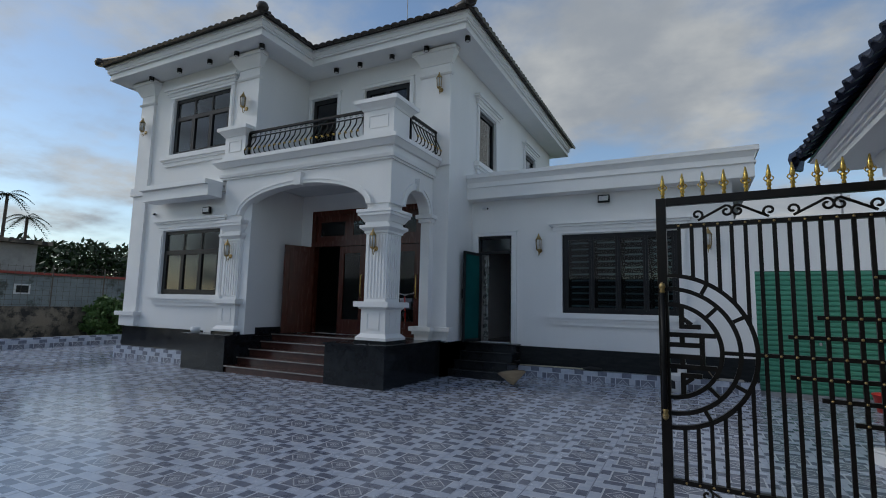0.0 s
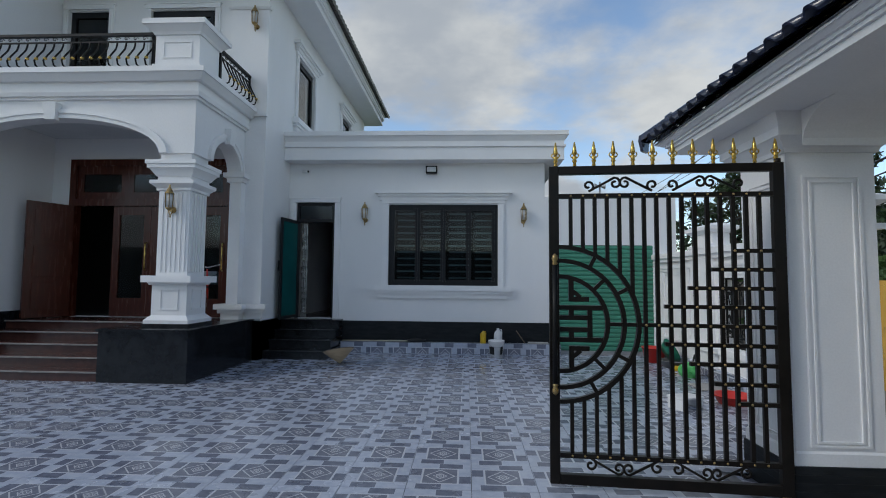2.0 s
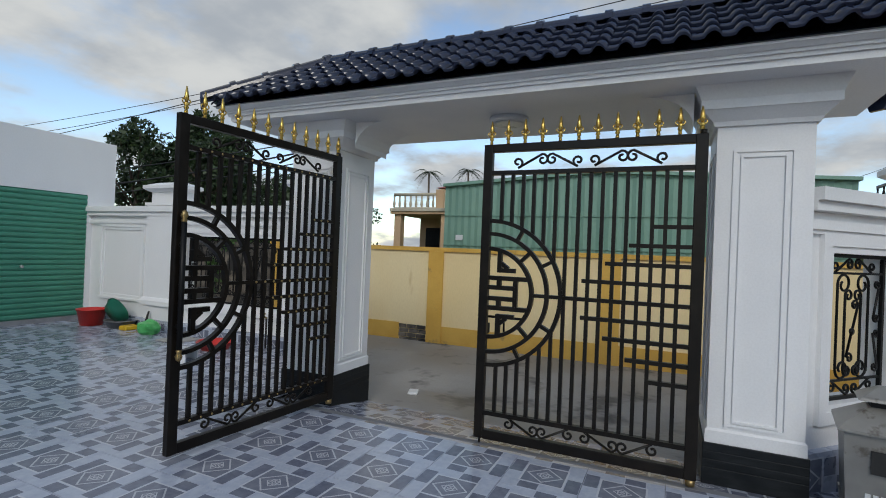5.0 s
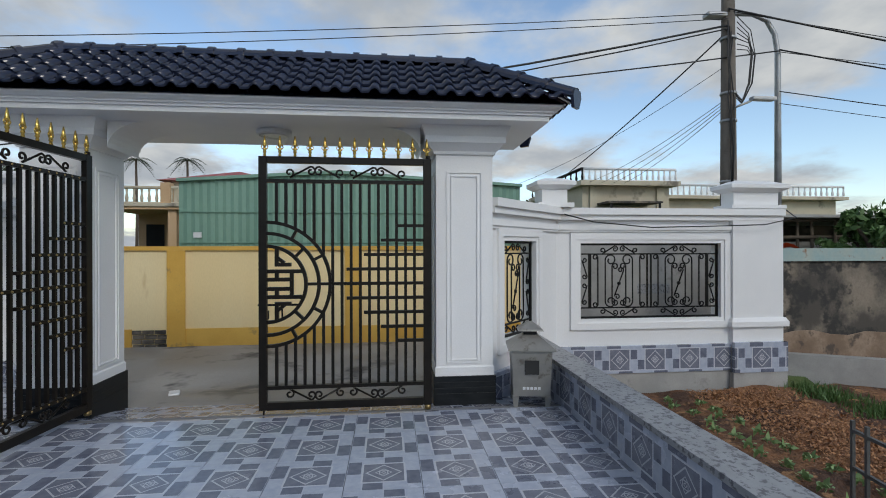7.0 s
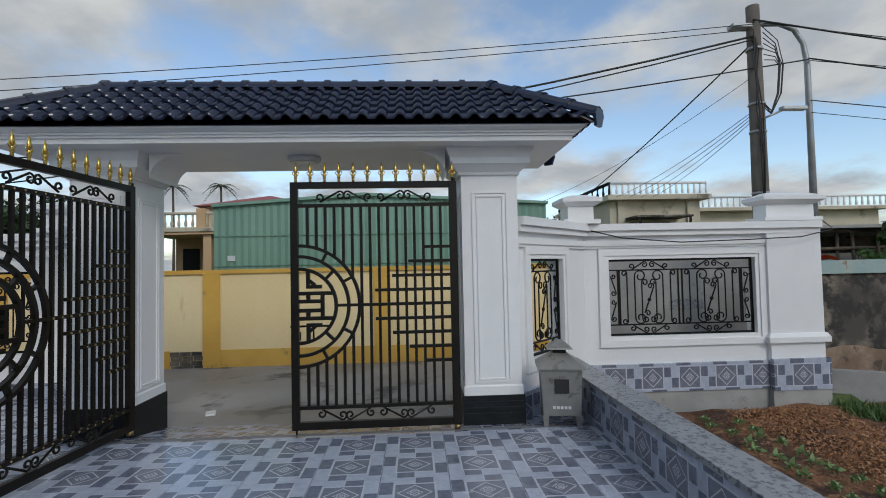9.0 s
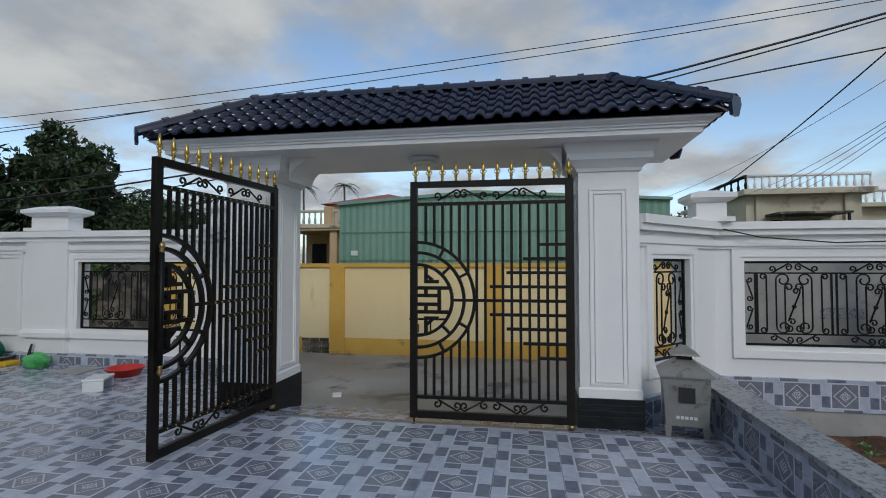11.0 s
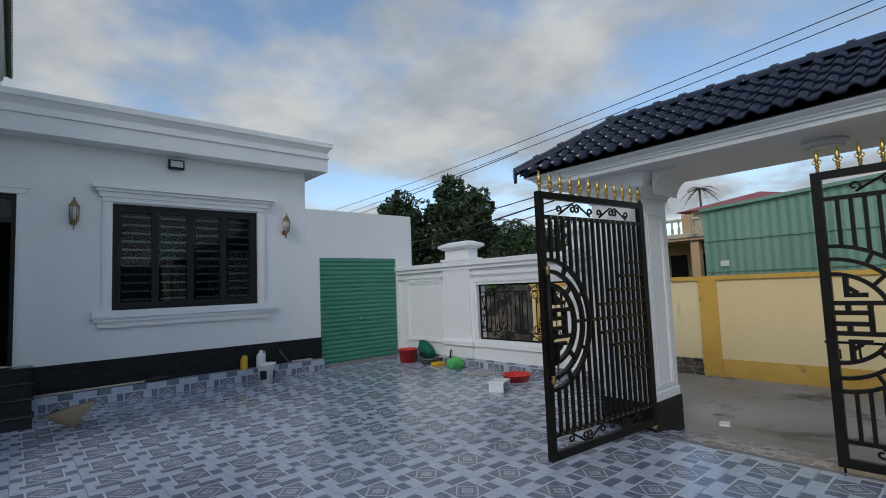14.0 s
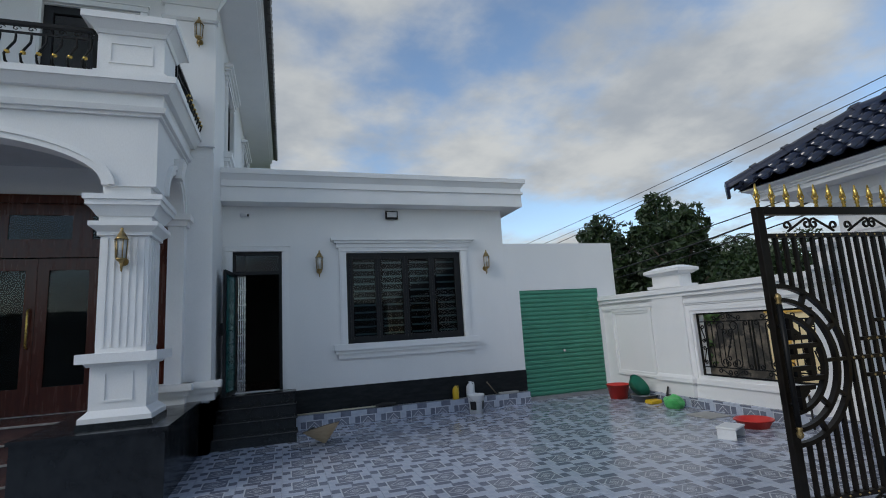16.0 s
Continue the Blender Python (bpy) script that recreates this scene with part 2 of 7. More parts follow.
RAILGREY = surface("weathered_grey_rail_paint", (0.07, 0.075, 0.075), (0.11, 0.115, 0.115), 0.5, scale=6, fine=60, bumps=0.08)
# Paler than GRANITE: light on the annex step edges, put into the colour
STEPEDGE = surface("granite_edge_lit_in_colour", (0.035, 0.038, 0.042), (0.05, 0.054, 0.058), 0.22, scale=10, fine=100, bumps=0.02)
BAMBOO = surface("old_timber_poles", (0.13, 0.10, 0.07), (0.20, 0.16, 0.12), 0.85)
ORANGE = surface("orange_tarpaulin", (0.60, 0.13, 0.03), (0.5, 0.10, 0.03), 0.6)


def glass(name, tint, rough=0.02):
    m, t, b = base_material(name, rough)
    b.inputs["Base Color"].default_value = (*tint, 1)
    b.inputs["Transmission Weight"].default_value = 1.0
    b.inputs["IOR"].default_value = 1.33
    bump(t, b, noise_of(t, 2.5, 2.0), 0.02, 0.01)
    return m


GLASS = glass("tinted_window_glass", (0.42, 0.50, 0.54))


def leaf_material(name, a, c):
    m, t, b = base_material(name, 0.55)
    g = t.nodes.new("ShaderNodeNewGeometry")
    col = mix_col(t, g.outputs["Random Per Island"], a, c)
    t.links.new(col, b.inputs["Base Color"])
    return m


LEAF = leaf_material("dark_green_leaves", (0.014, 0.032, 0.010), (0.040, 0.070, 0.022))
LEAF2 = leaf_material("bright_green_leaves", (0.05, 0.11, 0.025), (0.10, 0.18, 0.05))
PALM = leaf_material("palm_fronds", (0.018, 0.035, 0.012), (0.04, 0.06, 0.02))
STRAW = leaf_material("dry_leaf_litter", (0.20, 0.08, 0.03), (0.46, 0.23, 0.10))
SPROUT = leaf_material("pale_green_sprouts", (0.10, 0.18, 0.06), (0.24, 0.34, 0.14))

PX, PY, X0, Y0 = 0.470, 0.488, 0.365, 4.65


def tile_material(name, axes, periods, origin):
    """Patterned glazed yard tile: a framed dark square with a pale diamond, in a pinwheel of light and dark oblongs."""
    m, t, b = base_material(name, 0.3)
    sep = t.nodes.new("ShaderNodeSeparateXYZ")
    t.links.new(position(t), sep.inputs[0])
    u = ((Ex(t, sep.outputs[axes[0]]) - origin[0]) / periods[0] + 0.5).mod1()
    v = ((Ex(t, sep.outputs[axes[1]]) - origin[1]) / periods[1] + 0.5).mod1()
    du, dv = (u - 0.5).mag(), (v - 0.5).mag()
    cheb, man = du.top(dv), du + dv
    square = cheb < 0.272
    frame_line = (cheb < 0.297) - square
    ring = ((man < 0.248) - (man < 0.218)).top((cheb < 0.062) - (cheb < 0.046)).top((man < 0.040) - (man < 0.022)).top((man < 0.118) - (man < 0.100))
    rim = cheb > 0.297

    def oblong(a0, a1, b0, b1):
        return (u > a0) * (u < a1) * (v > b0) * (v < b1)
    dark = oblong(0.012, 0.192, 0.51, 0.765).top(oblong(0.47, 0.86, 0.808, 0.988)).top(oblong(0.808, 0.988, 0.235, 0.49)).top(oblong(0.14, 0.53, 0.012, 0.192))
    joint = (((v - 0.5).mag() < 0.006) * (du > 0.30)).top(((v - 0.775).mag() < 0.006) * (u < 0.2)).top(((v - 0.225).mag() < 0.006) * (u > 0.8))
    joint = joint.top(((u - 0.46).mag() < 0.006) * (v > 0.8)).top(((u - 0.54).mag() < 0.006) * (v < 0.2)).top(((u - 0.87).mag() < 0.006) * (v > 0.8)).top(((u - 0.13).mag() < 0.006) * (v < 0.2))
    grain = Ex(t, ramp(t, noise_of(t, 14, 5.0, 0.65), 0.3, 0.7))
    broad = Ex(t, ramp(t, noise_of(t, 0.55, 4.0, 0.6), 0.35, 0.7))
    light_c = mix_col(t, grain, (0.38, 0.425, 0.53), (0.47, 0.51, 0.60))
    dark_c = mix_col(t, grain, (0.115, 0.130, 0.180), (0.17, 0.187, 0.245))
    sq_c = mix_col(t, grain, (0.145, 0.158, 0.21), (0.20, 0.215, 0.27))
    col = mix_col(t, dark * rim, light_c, dark_c)
    col = mix_col(t, joint * rim * 0.6, col, (0.52, 0.55, 0.62))
    col = mix_col(t, square, col, sq_c)
    col = mix_col(t, ring.top(frame_line) * 0.8, col, (0.58, 0.60, 0.64))
    col = mix_col(t, broad * 0.16, col, (0.16, 0.16, 0.17))
    t.links.new(col, b.inputs["Base Color"])
    wet = Ex(t, ramp(t, noise_of(t, 0.35, 3.0, 0.55), 0.40, 0.58))
    t.links.new((Ex(t, noise_of(t, 5.0, 4.0)) * 0.16 + 0.20 - wet * 0.13).sock, b.inputs["Roughness"])
    bump(t, b, noise_of(t, 9.0, 3.0), 0.05, 0.01)
    return m


TILE_FLOOR = tile_material("patterned_yard_tile", (0, 1), (PX, PY), (X0, Y0))
TILE_Y = tile_material("patterned_skirting_tile_along_y", (1, 2), (0.50, 0.50), (0.1, -0.02))
TILE_X = tile_material("patterned_skirting_tile_along_x", (0, 2), (0.46, 0.46), (0.1, -0.01))
TILE_K = tile_material("patterned_kerb_tile", (0, 2), (0.47, 0.42), (0.1, 0.18))
GROUT = surface("grey_grout", (0.16, 0.165, 0.18), (0.21, 0.215, 0.23), 0.85)


# ---- mesh tools ----
def quad_box(bm, x0, x1, y0, y1, z0, z1):
    vs = [bm.verts.new(p) for p in ((x0, y0, z0), (x1, y0, z0), (x1, y1, z0), (x0, y1, z0), (x0, y0, z1), (x1, y0, z1), (x1, y1, z1), (x0, y1, z1))]
    for f in ((3, 2, 1, 0), (4, 5, 6, 7), (0, 1, 5, 4), (1, 2, 6, 5), (2, 3, 7, 6), (3, 0, 4, 7)):
        bm.faces.new([vs[k] for k in f])
    return vs


def boxes(*dims):
    bm = bmesh.new()
    for d in dims:
        quad_box(bm, *d)
    return bm


def soft_box(x0, x1, y0, y1, z0, z1, r=0.008):
    bm = boxes((x0, x1, y0, y1, z0, z1))
    bmesh.ops.bevel(bm, geom=bm.edges[:], offset=r, segments=2, affect="EDGES", profile=0.5)
    return bm


def frustum(bm, r0, z0, r1, z1):
    vs = [bm.verts.new((x, y, z)) for (x0, x1, y0, y1), z in ((r0, z0), (r1, z1)) for x, y in ((x0, y0), (x1, y0), (x1, y1), (x0, y1))]
    for f in ((3, 2, 1, 0), (4, 5, 6, 7), (0, 1, 5, 4), (1, 2, 6, 5), (2, 3, 7, 6), (3, 0, 4, 7)):
        bm.faces.new([vs[k] for k in f])


def tiers(rect, steps, keep=(1, 1, 1, 1)):
    """Stacked moulding courses round a rectangle: (growth below, z, growth above, z)."""
    bm = bmesh.new()

    def grow(g):
        return (rect[0] - g * keep[0], rect[1] + g * keep[1], rect[2] - g * keep[2], rect[3] + g * keep[3])
    for g0, z0, g1, z1 in steps:
        frustum(bm, grow(g0), z0, grow(g1), z1)
    return bm


def tube(bm, pts, r, seg=8, caps=True):
    pts = [Vector(p) for p in pts]
    rings = []
    side = None
    for k, p in enumerate(pts):
        d = (pts[min(k + 1, len(pts) - 1)] - pts[max(k - 1, 0)]).normalized()
        if side is None:
            side = d.orthogonal().normalized()
        side = (side - d * side.dot(d)).normalized()
        up = d.cross(side)
        rr = r[k] if isinstance(r, (list, tuple)) else r
        rings.append([bm.verts.new(p + (side * math.cos(a) + up * math.sin(a)) * rr) for a in [2 * math.pi * j / seg for j in range(seg)]])
    for a, c in zip(rings, rings[1:]):
        for j in range(seg):
            bm.faces.new((a[j], a[(j + 1) % seg], c[(j + 1) % seg], c[j])).smooth = True
    if caps:
        bm.faces.new(rings[0][::-1]); bm.faces.new(rings[-1])
    return bm


def lathe(bm, profile, seg=20, at=(0, 0, 0), axis="z"):
    def put(r, h, a):
        c, s = r * math.cos(a), r * math.sin(a)
        p = (c, s, h) if axis == "z" else ((h, c, s) if axis == "x" else (s, h, c))
        return bm.verts.new(Vector(p) + Vector(at))
    rings = [[put(max(r, 1e-4), h, 2 * math.pi * j / seg) for j in range(seg)] for r, h in profile]
    for a, c in zip(rings, rings[1:]):
        for j in range(seg):
            bm.faces.new((a[j], a[(j + 1) % seg], c[(j + 1) % seg], c[j])).smooth = True
    bm.faces.new(rings[0][::-1]); bm.faces.new(rings[-1])
    return bm


def prism(bm, poly, axis, a0, a1):
    """A flat outline pushed along an axis; poly in the two other axes, in order."""
    def at(p, a):
        return {"x": (a, *p), "y": (p[0], a, p[1]), "z": (*p, a)}[axis]
    lo, hi = [bm.verts.new(at(p, a0)) for p in poly], [bm.verts.new(at(p, a1)) for p in poly]
    bm.faces.new(lo[::-1]); bm.faces.new(hi)
    for k in range(len(poly)):
        j = (k + 1) % len(poly)
        bm.faces.new((lo[k], lo[j], hi[j], hi[k]))
    return bm


def mesh_of(name, bm, material):
    bmesh.ops.recalc_face_normals(bm, faces=bm.faces[:])
    me = bpy.data.meshes.new(name)
    bm.to_mesh(me); bm.free()
    me.materials.append(material)
    return me


def part(name, bm, material, parent, label=""):
    ob = new(name, mesh_of(name, bm, material))
    ob.parent = parent
    if label:
        ob["label"] = label
    return ob


def thing(name, label, category, m=None, group="", kind=""):
    ob = new(name)
    ob.empty_display_size = 0.1
    if m is not None:
        ob.matrix_world = m
    return tagged(ob, label, category, group, kind)


def solid(name, bm, material, label, category, group="", kind="", m=None):
    ob = new(name, mesh_of(name, bm, material))
    if m is not None:
        ob.matrix_world = m
    return tagged(ob, label, category, group, kind)


def structure(name, bm, material, label, category):
    return solid(name, bm, material, label, category, kind="structure")


def pierced(axis, a0, a1, z0, z1, p0, p1, holes=()):
    """A wall slab along axis 'x' or 'y' from a0 to a1, between p0 and p1 across, with square holes (a0, a1, z0, z1)."""
    us = sorted({a0, a1, *[h[k] for h in holes for k in (0, 1)]})
    zs = sorted({z0, z1, *[h[k] for h in holes for k in (2, 3)]})
    bm = bmesh.new()

    def full(i, j):
        if not (0 <= i < len(us) - 1 and 0 <= j < len(zs) - 1): return False
        u, z = (us[i] + us[i + 1]) / 2, (zs[j] + zs[j + 1]) / 2
        return not any(h[0] < u < h[1] and h[2] < z < h[3] for h in holes)

    def face(*pts):
        bm.faces.new([bm.verts.new((u, p, z) if axis == "x" else (p, u, z)) for u, p, z in pts])
    for i in range(len(us) - 1):
        for j in range(len(zs) - 1):
            if not full(i, j): continue
            u0, u1, w0, w1 = us[i], us[i + 1], zs[j], zs[j + 1]
            face((u0, p0, w0), (u1, p0, w0), (u1, p0, w1), (u0, p0, w1))
            face((u1, p1, w0), (u0, p1, w0), (u0, p1, w1), (u1, p1, w1))
            if not full(i - 1, j): face((u0, p0, w0), (u0, p0, w1), (u0, p1, w1), (u0, p1, w0))
            if not full(i + 1, j): face((u1, p0, w0), (u1, p1, w0), (u1, p1, w1), (u1, p0, w1))
            if not full(i, j - 1): face((u0, p0, w0), (u0, p1, w0), (u1, p1, w0), (u1, p0, w0))
            if not full(i, j + 1): face((u0, p0, w1), (u1, p0, w1), (u1, p1, w1), (u0, p1, w1))
    bmesh.ops.remove_doubles(bm, verts=bm.verts[:], dist=0.0005)
    return bm


def scroll(p, q, turns=1.25, r=0.045, flip=1, n=14):
    """Points of an S-scroll in the plane, from a curl at p to a curl at q."""
    p, q = Vector(p), Vector(q)
    d = (q - p)
    mid = []
    ang = math.atan2(d.y, d.x)
    for k in range(n + 1):
        s = k / n
        a = ang + flip * (turns * 2 * math.pi * (1 - s) + math.pi / 2)
        rr = r * (0.25 + 0.75 * s)
        c = p
        mid.append(c + Vector((math.cos(a), math.sin(a))) * rr)
    tail = []
    for k in range(n + 1):
        s = k / n
        a = ang - flip * (turns * 2 * math.pi * s) - flip * math.pi / 2 + 0
        rr = r * (1 - 0.75 * s)
        tail.append(q + Vector((math.cos(a), math.sin(a))) * rr)
    return [tuple(v) for v in mid + tail]


# ---- ground and floors ----
def fall(x):
    """Height of the yard: level, then a ramp down through the gate to the road."""
    return 0.0 if x < 1.15 else -0.18 * (x - 1.15)


bm = bmesh.new()
for x0, x1, z0, z1 in ((-120, -17.2, -0.36, -0.36), (-17.2, -17.1, -0.36, -0.58), (-17.1, 2.95, -0.58, -0.58), (2.95, 3.08, -0.58, -0.36), (3.08, 160, -0.36, -0.36)):
    vs = [bm.verts.new(p) for p in ((x0, -120, z0), (x1, -120, z1), (x1, 160, z1), (x0, 160, z0))]
    bm.faces.new(vs)
bmesh.ops.remove_doubles(bm, verts=bm.verts[:], dist=0.001)
structure("ground", bm, GRASS, "rough green ground reaching to the horizon", "ground")
bm = bmesh.new()
for a, c, ys, yn in ((2.05, 3.15, 0.3, 6.3), (3.15, 6.4, -60, 60)):
    za, zc = (fall(a) - 0.012, -0.30) if a < 2.5 else (-0.30, -0.33)
    vs = [bm.verts.new(p) for p in ((a, ys, za), (c, ys, zc), (c, yn, zc), (a, yn, za))]
    bm.faces.new(vs)
bmesh.ops.remove_doubles(bm, verts=bm.verts[:], dist=0.001)
structure("road", bm, ROAD, "worn damp concrete lane outside the gate", "road")
bm = bmesh.new()
for a, c in ((-17.0, 1.15), (1.15, 2.06)):
    vs = [bm.verts.new((x, y, fall(x) - dz)) for x, y, dz in ((a, 0.5, 0.006), (c, 0.5, 0.006), (c, 12.0, 0.006), (a, 12.0, 0.006))]
    bm.faces.new(vs)
vs = [bm.verts.new(p) for p in ((1.2, 5.5, -0.006), (3.1, 6.6, -0.006), (3.1, 12.0, -0.006), (1.2, 12.0, -0.006))]
bm.faces.new(vs)
floor = structure("floor", bm, GROUT, "yard floor of blue-grey patterned glazed tiles", "floor")

# ---- main house: walls ----
WY, MY, SX, LX, WX = 8.6, 10.2, -4.62, -12.96, -8.7     # wing front, main front, side wall, left end, wing's right end
TOPZ, BACK = 7.16, 18.5
W1 = (-11.68, -9.64, 1.59, 3.13)
W2 = (-11.68, -9.64, 5.04, 6.53)
structure("wall_wing_front", pierced("x", LX, WX, 0.0, TOPZ, WY, WY + 0.22, (W1, W2)), WHITE, "white painted front wall of the house wing", "wall")
structure("wall_wing_side", pierced("y", WY + 0.22, MY, 0.0, TOPZ, WX - 0.22, WX), WHITE, "white painted side wall beside the porch", "wall")
DOORHOLE = (-8.35, -5.18, 0.75, 3.70)
UPDOOR, UPWIN = (-8.56, -7.75, 4.62, 6.61), (-6.92, -5.66, 5.2, 6.6)
structure("wall_main_front", pierced("x", WX, SX, 0.0, TOPZ, MY, MY + 0.22, (DOORHOLE, UPDOOR, UPWIN)), WHITE, "white painted main front wall behind the porch", "wall")
SW1, SW2 = (11.8, 12.95, 4.95, 6.38), (15.6, 16.7, 4.95, 6.38)
structure("wall_main_side", pierced("y", MY + 0.22, BACK, 0.0, TOPZ, SX - 0.22, SX, (SW1, SW2)), WHITE, "white painted upper side wall with windows", "wall")
structure("wall_main_left", pierced("y", WY + 0.22, BACK, 0.0, TOPZ, LX, LX + 0.22), WHITE, "white painted far side wall", "wall")
structure("wall_main_back", pierced("x", LX, SX, 0.0, TOPZ, BACK, BACK + 0.22), WHITE, "white painted back wall", "wall")
# Room surfaces with the indoor shade painted into their colour
structure("floor_storey", boxes((LX + 0.22, WX - 0.22, WY + 0.22, MY + 0.22, 4.35, 4.55), (LX + 0.22, SX - 0.22, MY + 0.22, BACK, 4.35, 4.55)), ROOMSHADE, "floor slab between the storeys, indoor shade in its colour", "floor")
structure("floor_ground_storey", boxes((LX + 0.22, WX - 0.22, WY + 0.22, MY + 0.22, 0.5, 0.74), (LX + 0.22, SX - 0.22, MY + 0.22, BACK, 0.5, 0.74)), ROOMSHADE, "ground floor indoors, indoor shade in its colour", "floor")
structure("wall_inner", boxes((LX + 0.22, SX - 0.22, 13.4, 13.5, 0.74, TOPZ)), ROOMSHADE, "inner wall of the house, indoor shade in its colour", "wall")

# roof with wide eaves
D = 0.62
EV = ((LX - D, WX + D, WY - D, MY + 2), (WX - 1.5, SX + D + 0.12, MY - D, BACK + D))
house_roof = thing("roof", "dark tiled hipped roof with white eaves", "roof", kind="structure")
part("soffit", boxes((LX - D, WX + D, WY - D, MY - D, TOPZ, TOPZ + 0.06), (LX - D, SX + D, MY - D, BACK + D, TOPZ, TOPZ + 0.06)), TRIM, house_roof, "white painted eaves soffit")


def eave_course(g, z0, z1):
    """One moulding course following the front and right eaves."""
    o = D + g
    return boxes((LX - o, WX + o, WY - o, WY - o + 0.12, z0, z1), (WX + o - 0.12, WX + o, WY - o + 0.12, MY - o + 0.12, z0, z1),
                 (WX + o, SX + o, MY - o, MY - o + 0.12, z0, z1), (SX + o - 0.12, SX + o, MY - o + 0.12, BACK + D, z0, z1),
                 (LX - o, LX - o + 0.12, WY - o + 0.12, BACK + D, z0, z1))


for g, z0, z1 in ((-0.02, 7.222, 7.32), (0.03, 7.32, 7.36), (0.05, 7.36, 7.46), (0.09, 7.46, 7.52)):
    part("cornice_course", eave_course(g, z0, z1), TRIM, house_roof)
bm = bmesh.new()
o = D + 0.16


def hip(bm, x0, x1, y0, y1, z, slope):
    h = min(x1 - x0, y1 - y0) / 2
    cx0, cx1, cy0, cy1 = x0 + h, x1 - h, y0 + h, y1 - h
    v = [bm.verts.new(p) for p in ((x0, y0, z), (x1, y0, z), (x1, y1, z), (x0, y1, z), (cx0, cy0, z + h * slope), (cx1, cy1, z + h * slope))]
    if x1 - x0 > y1 - y0:
        fs = ((0, 1, 5, 4), (1, 2, 5), (2, 3, 4, 5), (3, 0, 4))
    else:
        fs = ((0, 1, 4), (1, 2, 5, 4), (2, 3, 5), (3, 0, 4, 5))
    for f in fs:
        bm.faces.new([v[k] for k in f])
    bm.faces.new([v[k] for k in (3, 2, 1, 0)])


hip(bm, LX - o, SX + o, MY - o, BACK + o, 7.525, 0.5)
part("roof_covering", bm, ROOFDARK, house_roof, "dark brown roof tiles")
bm = bmesh.new()
hip(bm, LX - o, WX + o, WY - o, MY + 7, 7.523, 0.5)
part("roof_covering", bm, ROOFDARK, house_roof, "dark brown roof tiles")
bm = bmesh.new()
prof = [(math.sin(k / 8 * math.pi) * 0.055, -math.cos(k / 8 * math.pi) * 0.10) for k in range(9)]
prism(bm, [(p[1], p[0] + 0.02) for p in prof] + [(0.085, 0.0), (-0.085, 0.0)], "y", -0.05, 0.30)
eave_mesh = mesh_of("eave_tile", bm, ROOFDARK)


def eave_tile(x, y, turn):
    ob = new("eave_tile", eave_mesh)
    ob.parent = house_roof
    ob.matrix_local = pose(x, y, 7.515, 26 if turn == 0 else 0, 0, 0) if turn == 0 else pose(x, y, 7.515, 0, 0, turn) @ pose(0, 0, 0, 26)


x = LX - o + 0.1
while x < WX + o:
    eave_tile(x, WY - o, 0); x += 0.2
y = WY - o + 0.2
while y < MY - o:
    eave_tile(WX + o, y, 90); y += 0.2
x = WX + o + 0.1
while x < SX + o:
    eave_tile(x, MY - o, 0); x += 0.2
y = MY - o + 0.2
while y < BACK + o:
    eave_tile(SX + o, y, 90); y += 0.2
for cx, cy in ((LX - o, WY - o), (WX + o, WY - o), (SX + o, MY - o)):
    s = 1 if cx > LX - 0.5 else -1
    bm = bmesh.new()
    tube(bm, [(cx + s * 0.05, cy - 0.05, 7.60), (cx - s * 1.5, cy + 1.5, 8.42)], 0.1, 10)
    lathe(bm, [(0.0, -0.1), (0.10, -0.08), (0.13, 0.0), (0.10, 0.08), (0.0, 0.11)], 12, (cx + s * 0.02, cy - 0.02, 7.62))
    part("hip_cap", bm, ROOFDARK, house_roof)

# eaves downlights
DL = thing("eaves_downlight", "small black cylinder downlight under the eaves", "downlight", pose(-12.3, WY - 0.3, TOPZ), "eaves downlights")
bm = bmesh.new(); lathe(bm, [(0.055, -0.10), (0.06, -0.09), (0.06, 0.0)], 16); part("body", bm, BLACKIRON, DL)
bm = bmesh.new(); lathe(bm, [(0.04, -0.104), (0.045, -0.099)], 14); part("lens", bm, LAMPGLASS, DL)
for x, y in ((-11.2, WY - 0.3), (-10.1, WY - 0.3), (-9.2, WY - 0.3), (-8.4, WY - 0.3), (-7.6, MY - 0.3), (-6.9, MY - 0.3), (-6.0, MY - 0.3), (-5.1, MY - 0.3), (-4.1, MY - 0.3)):
    copy_thing(DL, pose(x, y, TOPZ))


